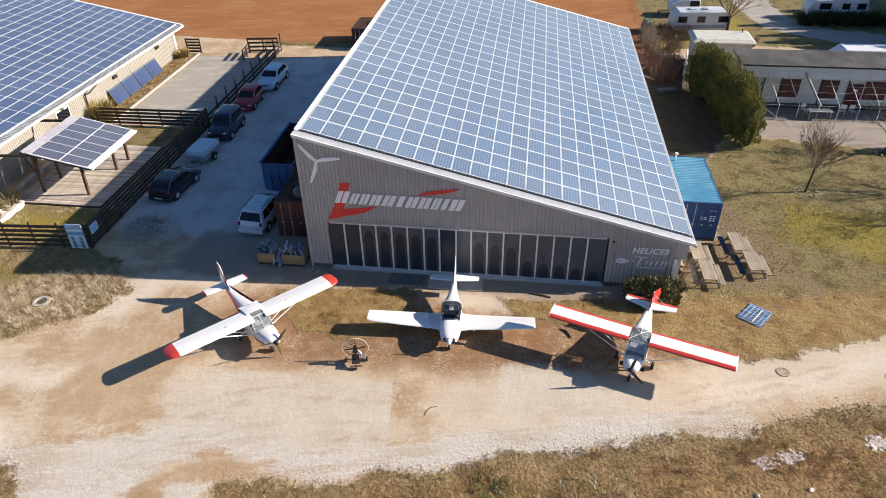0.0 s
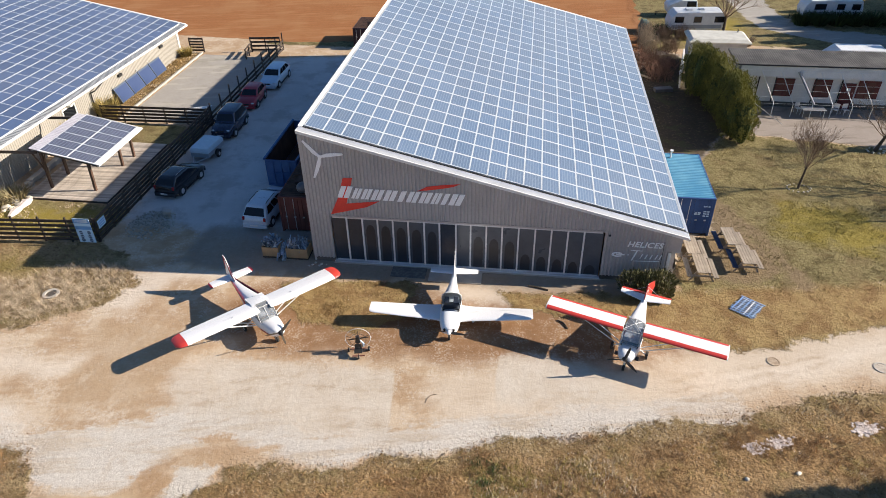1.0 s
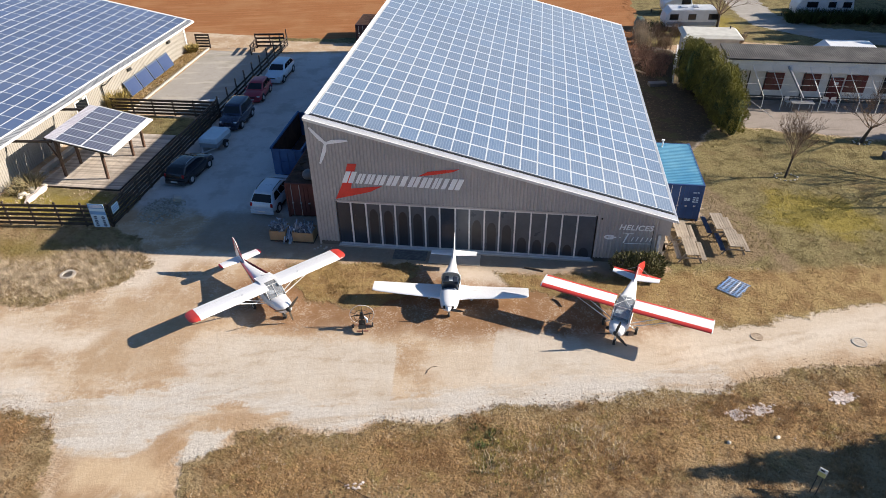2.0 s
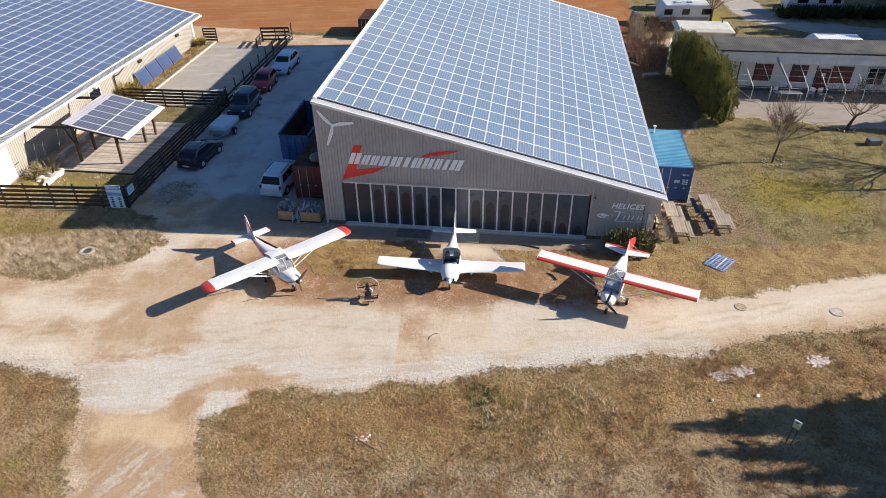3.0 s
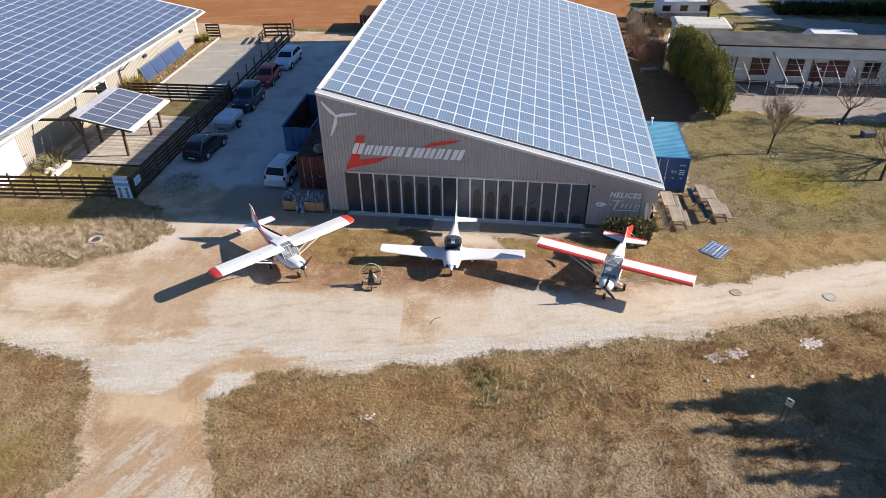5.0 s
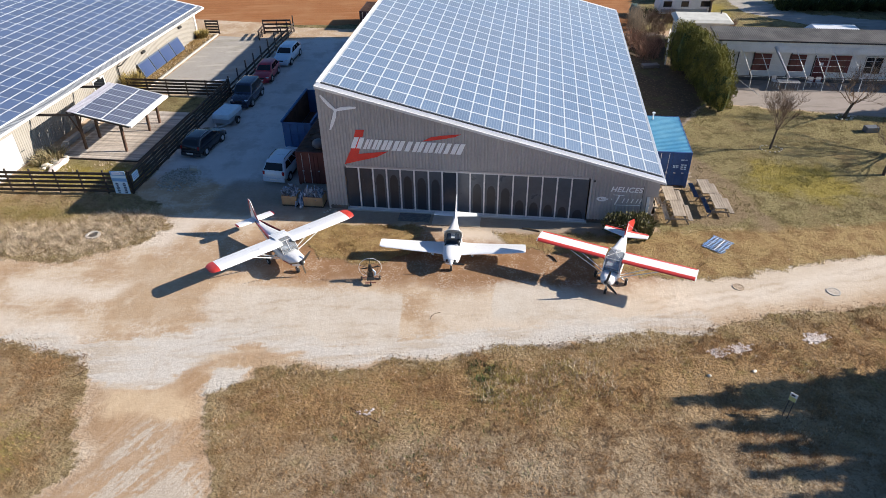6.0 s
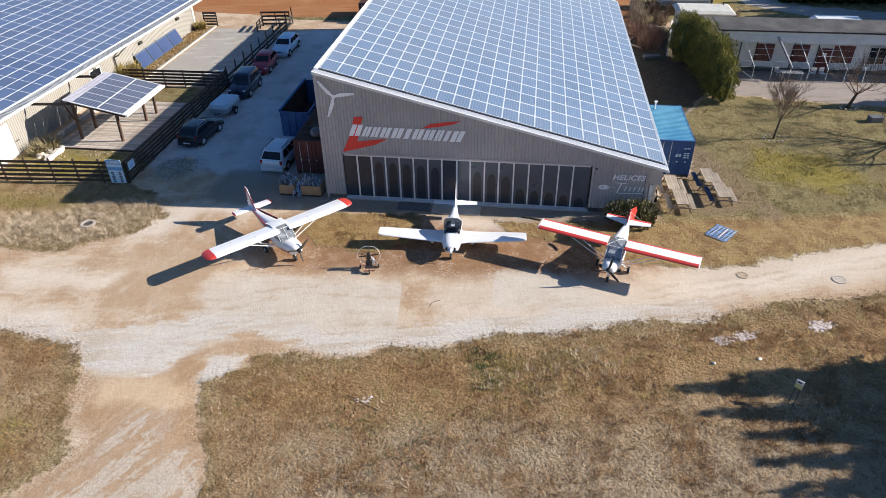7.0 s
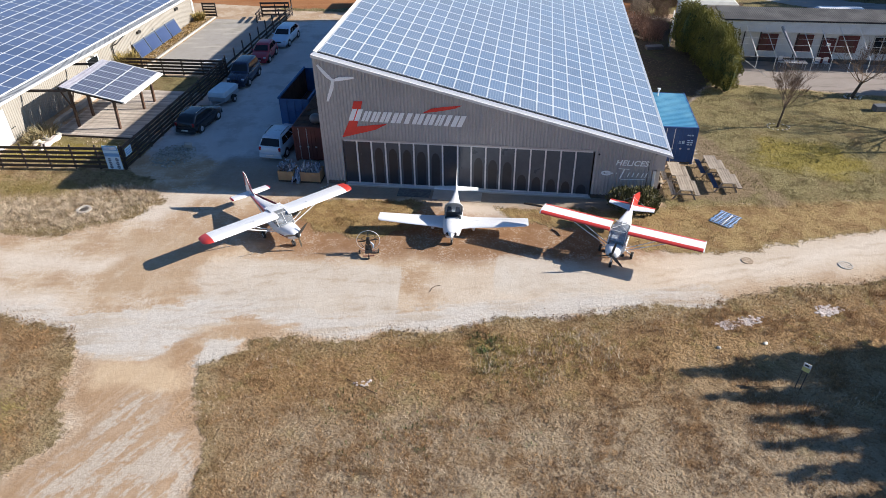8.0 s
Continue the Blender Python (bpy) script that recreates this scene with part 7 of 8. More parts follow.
for k in range(6):
    s = k / 5
    part("wire", Mesh().tube((27.75 + 1.1 * s, 25.12 - 1.37 * s, 3.35 - 2.25 * s), (40.4 + 1.1 * s, 25.12 - 1.37 * s, 3.35 - 2.25 * s), 0.011, 0.011, 4), TUBE_WHITE, trellis)
part("stay", Mesh().tube((28.85, 23.75, 1.1), (30.9, 22.2, 0), 0.02, 0.02, 5), TUBE_WHITE, trellis)
single("rolled_awning", Mesh().tube((32.1, 25.0, 3.35), (33.4, 23.5, 1.2), 0.10, 0.08, 10), mat("grey_awning_cloth", (0.34, 0.35, 0.37), (0.26, 0.27, 0.29), 0.7), "rolled grey awning on the trellis", "awning")
pt = thing("patio_table", pose(33.6, 23.9, 0), "grey patio table before the white house", "table")
part("tabletop", Mesh().box(-0.9, 0.9, -0.4, 0.4, 0.70, 0.74), ALU, pt)
for x in (-0.8, 0.8):
    for y in (-0.32, 0.32):
        part("leg", Mesh().tube((x, y, 0), (x, y, 0.7), 0.025, 0.025, 6), ALU, pt)
for x, turn in ((32.7, 20), (35.6, -30), (36.4, 10)):
    ch = thing("garden_chair", pose(x, 24.6, 0, 0, 0, turn), "grey metal garden chair on the patio", "chair", "patio chairs")
    part("seat", Mesh().box(-0.22, 0.22, -0.22, 0.22, 0.42, 0.45), ALU, ch)
    part("backrest", Mesh().box(-0.22, 0.22, 0.2, 0.23, 0.5, 0.88), ALU, ch)
    for xx in (-0.2, 0.2):
        for yy in (-0.2, 0.21):
            part("leg", Mesh().tube((xx, yy, 0), (xx, yy, 0.88 if yy > 0 else 0.42), 0.015, 0.015, 5), ALU, ch)
single("garden_box", Mesh().box(-0.5, 0.5, -0.3, 0.3, 0, 0.45), mat("grey_plastic_box", (0.12, 0.13, 0.15), (0.09, 0.1, 0.11)), "grey plastic box on the lawn", "box", m=pose(37.5, 15.5, 0, 0, 0, 10), bevel=0.04)

# shed, white wall, caravans, boat
hut = thing("flat_roofed_shed", pose(0, 0, 0), "small white shed with a flat pale roof", "shed")
part("wall", Mesh().box(25.5, 30.5, 34.5, 37.2, 0, 2.5), mat("dull_white_wall", (0.42, 0.42, 0.41), (0.35, 0.35, 0.34), 0.8), hut)
part("roof", Mesh().loft([[(x, y, z) for x, y in ((25.2 + c, 34.2 + c), (30.8 - c, 34.2 + c), (30.8 - c, 37.6 - c), (25.2 + c, 37.6 - c))] for c, z in ((0, 2.5), (0, 2.6), (0.35, 2.82))]), mat("cream_roof_sheet", (0.62, 0.60, 0.53), (0.52, 0.50, 0.44), 0.5), hut, "pale cream roof sheet")
part("vent", Mesh().tube((30.0, 36.8, 2.7), (30.0, 36.8, 3.1), 0.05), BLACK, hut)
single("white_screen_wall", Mesh().box(-0.06, 0.06, 0, 4.6, 0, 2.1), HOUSE_WALL, "white screen wall behind the hedge", "wall", m=pose(23.9, 29.2, 0, 0, 0, -10))
CARAVAN = mat("caravan_white", (0.74, 0.75, 0.76), (0.66, 0.67, 0.68), 0.4)
CARAVAN_GREY = mat("caravan_grey_band", (0.32, 0.36, 0.42), (0.28, 0.32, 0.38), 0.4)


def caravan(x, y, turn, long, tall, label, windows, front=0.5):
    c = thing("caravan", pose(x, y, 0, 0, 0, turn), label, "caravan", "caravans on the campsite")
    prof = [(0, 0.45), (long, 0.45), (long + 0.1, 1.2), (long - 0.15, tall), (front, tall), (0.05, tall - 0.55), (-0.1, 1.1)]
    part("body", Mesh().prism([(u, -1.1, z) for u, z in prof], (0, 2.2, 0)), CARAVAN, c, bevel=0.06)
    part("band", Mesh().box(0.2, long - 0.2, -1.106, -1.102, 0.62, 1.0), CARAVAN_GREY, c, "grey side band")
    for u, w_ in windows:
        wn = part("window", Mesh().box(u, u + w_, -1.118, -1.107, 1.25, 1.85), CAR_GLASS, c)
        part("window_frame", Mesh().box(u - 0.04, u + w_ + 0.04, -1.112, -1.104, 1.21, 1.89), CARAVAN_GREY, wn)
    part("roof_hatch", Mesh().box(long * 0.3, long * 0.3 + 0.7, -0.35, 0.35, tall, tall + 0.12), CARAVAN, c)
    part("roof_hatch", Mesh().box(long * 0.55, long * 0.55 + 0.5, -0.3, 0.3, tall, tall + 0.1), CARAVAN_GREY, c)
    for s in (-0.95, 0.95):
        part("wheel", Mesh().tube((long * 0.5, s - 0.09, 0.31), (long * 0.5, s + 0.09, 0.31), 0.31, 0.31, 16), RUBBER, c)
    part("drawbar", Mesh().beam((-1.2, 0, 0.42), (0.1, 0, 0.45), 0.08), BLACK, c)
    part("jockey_wheel", Mesh().tube((-1.1, 0, 0), (-1.1, 0, 0.45), 0.05), BLACK, c)
    part("step_leg", Mesh().box(long - 0.3, long - 0.2, -0.9, -0.8, 0, 0.46).box(0.3, 0.4, -0.9, -0.8, 0, 0.46), BLACK, c)


caravan(25.1, 45.9, 6, 5.6, 2.3, "large white caravan parked on the campsite lawn", ((0.4, 0.9), (2.4, 0.8), (4.6, 1.0)))
caravan(25.8, 52.1, 3, 3.2, 1.95, "small white caravan with a sloping front", ((2.0, 1.0),), 1.4)
caravan(40.7, 52.2, 3, 6.2, 2.2, "white caravan behind dark shrubs", ((1.0, 1.2), (3.4, 0.8), (5.0, 0.9)))
boat = thing("motorhome", pose(37.9, 34.5, 0), "white motorhome with plain teal marks behind the low house", "vehicle")
part("body", Mesh().prism([(0, -0.5, 0.4), (5.2, -0.5, 0.4), (5.3, -0.5, 1.4), (4.8, -0.5, 2.3), (0.7, -0.5, 2.3), (-0.3, -0.5, 1.5)], (0, 2.0, 0)), CARAVAN, boat, bevel=0.08)
for k in range(3):
    part("mark", Mesh().box(0.9 + 0.5 * k, 1.25 + 0.5 * k, -0.508, -0.502, 1.7, 2.2), mat("teal_mark", (0.03, 0.30, 0.36), (0.04, 0.25, 0.3)), boat, "teal plain mark")
for u in (1.2, 4.4):
    part("wheel", Mesh().tube((u, -0.45, 0.32), (u, 1.4, 0.32), 0.32, 0.32, 14), RUBBER, boat)
single("garden_clutter", Mesh().ball((22.5, 45.4, 0.6), 0.6, 0.5, 0.9, 10, 0.15, rng), mat("faded_green_tarp", (0.10, 0.16, 0.14), (0.07, 0.11, 0.1), 0.6), "faded green tarpaulin over a garden heap", "tarpaulin", smooth=60)
single("wheelbarrow_board", Mesh().box(-0.8, 0.8, -0.35, 0.35, 0.0, 0.3), mat("dull_grey_board", (0.16, 0.15, 0.15), (0.12, 0.11, 0.11)), "dull grey box in the hedge's shade", "box", m=pose(22.4, 28.4, 0, 0, 0, 12), bevel=0.03)
for k, (x, y) in enumerate(((20.9, 33.4), (20.8, 34.4), (21.0, 31.8), (20.7, 35.4))):
    single("log", Mesh().tube((-1.0, 0, 0.12), (1.0, 0.1, 0.12), 0.11, 0.09, 8), TWIG_PALE, "pale cut branch lying behind the hangar", "log", m=pose(x, y, 0, 0, 0, 60 + 35 * k))


# ---- aeroplanes ----
def oval(y, half, low, high, n=18, e=2.6):
    """A rounded fuselage section at y."""
    mid, tall, out = (low + high) / 2, (high - low) / 2, []
    for k in range(n):
        a = 2 * math.pi * k / n
        c, s = math.cos(a), math.sin(a)
        out.append((half * math.copysign(abs(c) ** (2 / e), c), y, mid + tall * math.copysign(abs(s) ** (2 / e), s)))
    return out


FOIL = ((0.0, 0.0), (0.02, 0.035), (0.10, 0.072), (0.28, 0.09), (0.55, 0.07), (0.8, 0.035), (1.0, 0.006), (1.0, -0.004), (0.7, -0.02), (0.3, -0.03), (0.05, -0.025))


def foil(x, lead, chord, z, lo=0.0, hi=1.0):
    """A wing section at x from lead (its front edge) back; lo, hi: the stretch of the chord."""
    pts = []
    top = [p for p in FOIL[:7]]
    low = [p for p in FOIL[7:]] + [FOIL[0]]

    def at(side, t):
        for (a, za), (b, zb) in zip(side, side[1:]):
            if min(a, b) - 1e-9 <= t <= max(a, b) + 1e-9 and a != b:
                return za + (zb - za) * (t - a) / (b - a)
        return 0.0
    steps = [lo + (hi - lo) * k / 7 for k in range(8)]
    if lo == 0.0:
        steps = [0.0, 0.012, 0.04] + [s for s in steps[1:] if s > 0.05]
    for s in steps:
        pts.append((x, lead - chord * s, z + chord * at(top, s)))
    for s in steps[::-1]:
        pts.append((x, lead - chord * s, z + chord * at(low, s) - 0.004))
    return pts


def wing(parent, side, sections, material, lo=0.0, hi=1.0, label="", name="wing"):
    m = Mesh().loft([foil(side * x, lead, chord, z, lo, hi) for x, lead, chord, z in sections])
    return part(name, m, material, parent, label, 35)


def wheel(parent, x, y, r, wide=0.11, fairing=None):
    ob = part("wheel", Mesh().tube((x - wide / 2, y, r), (x + wide / 2, y, r), r, r, 18), RUBBER, parent, "black rubber tyre", bevel=0.02)
    part("hub", Mesh().tube((x - wide / 2 - 0.005, y, r), (x + wide / 2 + 0.005, y, r), r * 0.5, r * 0.5, 12), ALU, ob)
    return ob


def propeller(parent, y, z, reach, blades_, start, material, spinner, long=0.28):
    rings = [[(s * r * math.cos(a), y + d, z + s * r * math.sin(a)) for a in np.linspace(0, 2 * math.pi, 13)[:-1]] for s, d, r in ((1, 0, 0.13), (0.92, 0.3 * long, 0.13), (0.6, 0.75 * long, 0.13), (0.1, long, 0.13))]
    hub = part("spinner", Mesh().loft(rings), spinner, parent, smooth=60)
    for k in range(blades_):
        a = radians(start + 360 * k / blades_)
        d, s = Vector((math.cos(a), 0, math.sin(a))), Vector((-math.sin(a), 0, math.cos(a)))
        c = Vector((0, y + 0.06, z))
        secs = []
        for u, w, tw in ((0.08, 0.04, 50), (0.25, 0.075, 35), (0.55, 0.07, 22), (0.85, 0.05, 14), (1.0, 0.02, 10)):
            v = s * math.cos(radians(tw)) + Vector((0, 1, 0)) * math.sin(radians(tw))
            t = d.cross(v) * 0.008
            p = c + d * reach * u
            secs.append([p - v * w, p + t, p + v * w, p - t])
        part("blade", Mesh().loft(secs), material, hub, "slender dark propeller blade", 40)


def turned(x, y, ax, ay, roll=0.0):
    return pose(x, y, 0, 0, 0, math.degrees(math.atan2(-ax, ay))) @ pose(0, 0, 0, 0, roll, 0)


def seats(parent, y, z):
    for x in (-0.25, 0.25):
        seat = part("seat", Mesh().box(x - 0.2, x + 0.2, y - 0.25, y + 0.25, z - 0.08, z), INTERIOR, parent, "dark seat", bevel=0.03)
        part("seat_back", Mesh().prism([(x - 0.2, y - 0.25, z), (x + 0.2, y - 0.25, z), (x + 0.18, y - 0.45, z + 0.5), (x - 0.18, y - 0.45, z + 0.5)], (0, 0.07, 0.02)), INTERIOR, seat)


# high-wing, white with red tips
p1 = thing("high_wing_aeroplane", turned(-2.25, -6.12, 0.725, -0.69, 0), "white high-wing light aeroplane with red wing tips and stripes", "aeroplane")
part("cowling", Mesh().loft([oval(2.02, 0.14, 0.88, 1.16), oval(1.95, 0.27, 0.76, 1.22), oval(1.7, 0.40, 0.64, 1.24), oval(1.3, 0.48, 0.56, 1.21), oval(0.9, 0.52, 0.52, 1.17)]), PLANE_WHITE, p1, "", 50)
part("cabin_tub", Mesh().loft([oval(0.896, 0.52, 0.52, 1.16, 18, 3), oval(0.3, 0.55, 0.50, 1.06, 18, 3), oval(-0.7, 0.50, 0.54, 1.08, 18, 3)]), PLANE_WHITE, p1, "", 50)
part("tail_cone", Mesh().loft([oval(-0.704, 0.49, 0.55, 1.58, 18, 3), oval(-1.3, 0.40, 0.64, 1.44, 18, 3), oval(-2.3, 0.25, 0.80, 1.27, 18, 3), oval(-3.3, 0.13, 0.93, 1.18, 18, 3), oval(-3.95, 0.05, 1.0, 1.14, 18, 3)]), PLANE_WHITE, p1, "", 50)
for s in (-1, 1):
    part("stripe", Mesh().prism([(s * 0.462, -0.75, 1.45), (s * 0.466, -0.75, 1.22), (s * 0.12, -3.3, 1.06), (s * 0.10, -3.4, 1.17)], (s * 0.022, 0, 0.03)), PLANE_DARKRED, p1, "dark red stripe down the tail cone")
    part("stripe", Mesh().prism([(s * 0.535, 0.9, 0.80), (s * 0.535, 0.9, 0.74), (s * 0.43, 1.7, 0.84), (s * 0.42, 1.7, 0.90)], (s * 0.012, 0, 0)), PLANE_DARKRED, p1, "dark red stripe on the cowling")
part("windscreen", Mesh().loft([oval(0.93, 0.44, 1.1, 1.19, 18, 3), oval(0.72, 0.50, 1.06, 1.42, 18, 3.4), oval(0.45, 0.52, 1.04, 1.66, 18, 3.6), oval(-0.1, 0.52, 1.03, 1.72, 18, 3.6), oval(-0.70, 0.485, 1.05, 1.60, 18, 3.6)], caps=False), HAZY, p1, "clear windscreen and skylight", 60)
part("cabin_roof", Mesh().loft([[(x, y, z + 0.012 - 0.10 * x * x) for x in np.linspace(-0.46, 0.46, 9)] for y, z in ((0.16, 1.735), (-0.2, 1.728), (-0.69, 1.62))] , False, False), PLANE_WHITE, p1, "white cabin roof between the wings", 60)
seats(p1, -0.15, 0.85)
part("instrument_panel", Mesh().box(-0.44, 0.44, 0.62, 0.7, 0.95, 1.22), BLACK, p1)
part("cabin_floor", Mesh().box(-0.4, 0.4, -0.66, 0.86, 1.062, 1.085), INTERIOR, p1, "grey cabin lining")
part("rear_shelf", Mesh().box(-0.42, 0.42, -0.68, -0.22, 1.30, 1.33), TUBE_WHITE, p1, "pale shelf behind the seats", bevel=0.01)
for pts in ([(-0.46, 0.93, 1.16), (-0.44, 0.45, 1.67)], [(0.46, 0.93, 1.16), (0.44, 0.45, 1.67)], [(0, 0.95, 1.19), (0, 0.45, 1.70)], [(-0.5, 0.45, 1.68), (0.5, 0.45, 1.68)], [(-0.5, -0.68, 1.60), (0.5, -0.68, 1.60)], [(-0.44, 0.45, 1.68), (0.0, -0.68, 1.63)], [(0.44, 0.45, 1.68), (0, -0.68, 1.63)]):
    part("cabin_tube", Mesh().path([Vector(v) * 1.012 for v in pts], 0.014), TUBE_WHITE, p1)
for s in (-1, 1):
    w = wing(p1, s, ((0.30, 0.70, 1.06, 1.62), (0.62, 0.76, 1.12, 1.62), (2.4, 0.76, 1.11, 1.63), (4.0, 0.76, 1.10, 1.64)), PLANE_WHITE)
    wing(p1, s, ((4.005, 0.76, 1.10, 1.64), (4.22, 0.73, 1.05, 1.635), (4.40, 0.62, 0.88, 1.61), (4.50, 0.42, 0.58, 1.58)), PLANE_RED, 0, 1, "red rounded wing tip", "wing_tip")
    part("aileron_gap", Mesh().prism([(s * 1.4, -0.075, 1.676), (s * 3.95, -0.075, 1.686), (s * 3.95, -0.087, 1.686), (s * 1.4, -0.087, 1.676)], (0, 0, 0.004)), ALU, w)
    part("fuel_cap", Mesh().tube((s * 1.6, 0.32, 1.71), (s * 1.6, 0.32, 1.73), 0.05, 0.05, 10), ALU, w)
    for y0, y1 in ((0.35, 0.5), (0.15, -0.05)):
        part("strut", Mesh().tube((s * 0.5, y0, 0.62), (s * 2.3, y1, 1.6), 0.03, 0.03, 8), TUBE_WHITE, p1, "white wing strut")
    part("jury_strut", Mesh().tube((s * 1.6, 0.27, 1.22), (s * 1.55, 0.1, 1.6), 0.014), TUBE_WHITE, p1)
    part("gear_leg", Mesh().tube((s * 0.4, -0.3, 0.55), (s * 0.86, -0.38, 0.22), 0.035), TUBE_WHITE, p1)
    wheel(p1, s * 0.9, -0.38, 0.2)
    wing(p1, s, ((0.02, -3.25, 0.66, 1.14), (1.12, -3.33, 0.54, 1.14)), PLANE_WHITE, name="tailplane")
    wing(p1, s, ((1.125, -3.33, 0.54, 1.14), (1.22, -3.42, 0.40, 1.14)), PLANE_DARKRED, label="dark red tailplane tip", name="tailplane_tip")
part("nose_leg", Mesh().tube((0, 1.5, 0.6), (0, 1.43, 0.2), 0.03), TUBE_WHITE, p1)
wheel(p1, 0, 1.41, 0.19)
fin = part("fin", Mesh().prism([(-0.02, -2.8, 1.14), (-0.02, -3.35, 1.62), (-0.02, -3.78, 2.3), (-0.02, -4.1, 2.36), (-0.02, -4.08, 1.1), (-0.02, -3.75, 1.05)], (0.04, 0, 0)), PLANE_WHITE, p1, bevel=0.012)
for s in (-1, 1):
    part("fin_stripe", Mesh().prism([(s * 0.022, -3.0, 1.25), (s * 0.022, -3.74, 2.2), (s * 0.022, -3.86, 2.3), (s * 0.022, -3.48, 1.4)], (s * 0.006, 0, 0)), PLANE_DARKRED, fin, "dark red fin stripe")
    part("fin_stripe", Mesh().prism([(s * 0.022, -3.93, 2.32), (s * 0.022, -4.08, 2.34), (s * 0.022, -4.05, 1.5), (s * 0.022, -3.97, 1.5)], (s * 0.006, 0, 0)), PLANE_RED, fin, "red rudder edge")
propeller(p1, 2.02, 1.03, 0.82, 3, 20, mat("dark_wooden_blade", (0.07, 0.055, 0.04), (0.05, 0.04, 0.03), 0.4), BLACK)

# low-wing, all white
p2 = thing("low_wing_aeroplane", turned(7.29, -4.47, 0.055, -0.998, -0.8), "all-white low-wing light aeroplane with a bubble canopy", "aeroplane")
part("cowling", Mesh().loft([oval(1.80, 0.16, 0.62, 0.98), oval(1.70, 0.36, 0.52, 1.03), oval(1.45, 0.45, 0.44, 1.09), oval(1.1, 0.52, 0.40, 1.14), oval(0.6, 0.55, 0.38, 1.16)]), PLANE_WHITE, p2, "", 50)
for s in (-1, 1):
    part("air_intake", Mesh().tube((s * 0.2, 1.74, 0.86), (s * 0.2, 1.785, 0.86), 0.095, 0.08, 12), BLACK, p2, "black air intake")
part("cabin_tub", Mesh().loft([oval(0.596, 0.55, 0.38, 1.15), oval(0.0, 0.56, 0.37, 1.06), oval(-0.38, 0.53, 0.40, 1.10)]), PLANE_WHITE, p2, "", 50)
part("tail_cone", Mesh().loft([oval(-0.384, 0.52, 0.41, 1.52), oval(-0.75, 0.42, 0.45, 1.44), oval(-1.2, 0.31, 0.52, 1.33), oval(-1.8, 0.21, 0.62, 1.22), oval(-2.5, 0.12, 0.76, 1.15), oval(-3.2, 0.05, 0.9, 1.10)]), PLANE_WHITE, p2, "", 50)
part("canopy", Mesh().loft([oval(0.66, 0.40, 1.08, 1.16, 18, 2.6), oval(0.45, 0.47, 1.04, 1.36), oval(0.2, 0.50, 1.02, 1.52), oval(-0.1, 0.51, 1.0, 1.57), oval(-0.38, 0.505, 1.02, 1.525)], caps=False), CANOPY, p2, "clear bubble canopy", 60)
part("cabin_lining", Mesh().box(-0.45, 0.45, -0.36, 0.55, 1.03, 1.075), BLACK, p2, "dark cabin lining")
part("canopy_bow", Mesh().path([(0.52, -0.34, 1.1), (0.49, -0.34, 1.38), (0.32, -0.34, 1.52), (0, -0.34, 1.55), (-0.32, -0.34, 1.52), (-0.49, -0.34, 1.38), (-0.52, -0.34, 1.1)], 0.025), TUBE_WHITE, p2)
part("instrument_cowl", Mesh().loft([oval(0.5, 0.40, 1.06, 1.24), oval(0.32, 0.42, 1.06, 1.27)]), BLACK, p2, "", 50)
for x in (-0.24, 0.24):
    part("headrest", Mesh().prism([(x - 0.15, -0.10, 1.076), (x + 0.15, -0.10, 1.076), (x + 0.11, -0.26, 1.36), (x - 0.11, -0.26, 1.36)], (0, 0.06, 0.02)), mat("dark_grey_upholstery", (0.10, 0.11, 0.13), (0.06, 0.065, 0.08), 0.7), p2, "grey seat back", bevel=0.02)
for s in (-1, 1):
    w = wing(p2, s, ((0.5, 0.78, 1.34, 0.56), (1.0, 0.72, 1.16, 0.60), (2.4, 0.70, 1.02, 0.70), (4.0, 0.66, 0.86, 0.82), (4.18, 0.58, 0.74, 0.84)), PLANE_WHITE)
    part("control_gap", Mesh().prism([(s * 1.0, -0.15, 0.643), (s * 4.0, 0.04, 0.856), (s * 4.0, 0.03, 0.856), (s * 1.0, -0.16, 0.643)], (0, 0, 0.004)), ALU, w)
    wing(p2, s, ((0.03, -2.56, 0.58, 1.06), (1.30, -2.66, 0.38, 1.06)), PLANE_WHITE, name="tailplane")
    part("gear_leg", Mesh().tube((s * 1.15, 0.1, 0.6), (s * 1.15, 0.05, 0.2), 0.035), TUBE_WHITE, p2)
    tyre = wheel(p2, s * 1.15, 0.05, 0.18)
    part("spat", Mesh().loft([oval(0.32, 0.04, 0.16, 0.28, 12), oval(0.2, 0.10, 0.10, 0.36, 12), oval(-0.05, 0.10, 0.12, 0.38, 12), oval(-0.35, 0.03, 0.2, 0.3, 12)]), PLANE_WHITE, tyre, "white wheel spat", 50).matrix_basis = pose(s * 1.15, 0, 0)
part("nose_leg", Mesh().tube((0, 1.5, 0.5), (0, 1.5, 0.18), 0.03), TUBE_WHITE, p2)
wheel(p2, 0, 1.5, 0.17)
part("fin", Mesh().loft([[(-0.035, -2.2, 1.15), (0.0, -2.05, 1.15), (0.035, -2.2, 1.15), (0.045, -2.7, 1.12), (0.0, -3.3, 1.08), (-0.045, -2.7, 1.12)], [(-0.025, -2.75, 1.5), (0, -2.66, 1.5), (0.025, -2.75, 1.5), (0.03, -3.0, 1.5), (0, -3.4, 1.5), (-0.03, -3.0, 1.5)],
                         [(-0.015, -3.12, 2.1), (0, -3.06, 2.1), (0.015, -3.12, 2.1), (0.018, -3.25, 2.1), (0, -3.5, 2.1), (-0.018, -3.25, 2.1)]]), PLANE_WHITE, p2, "white swept fin", 40)
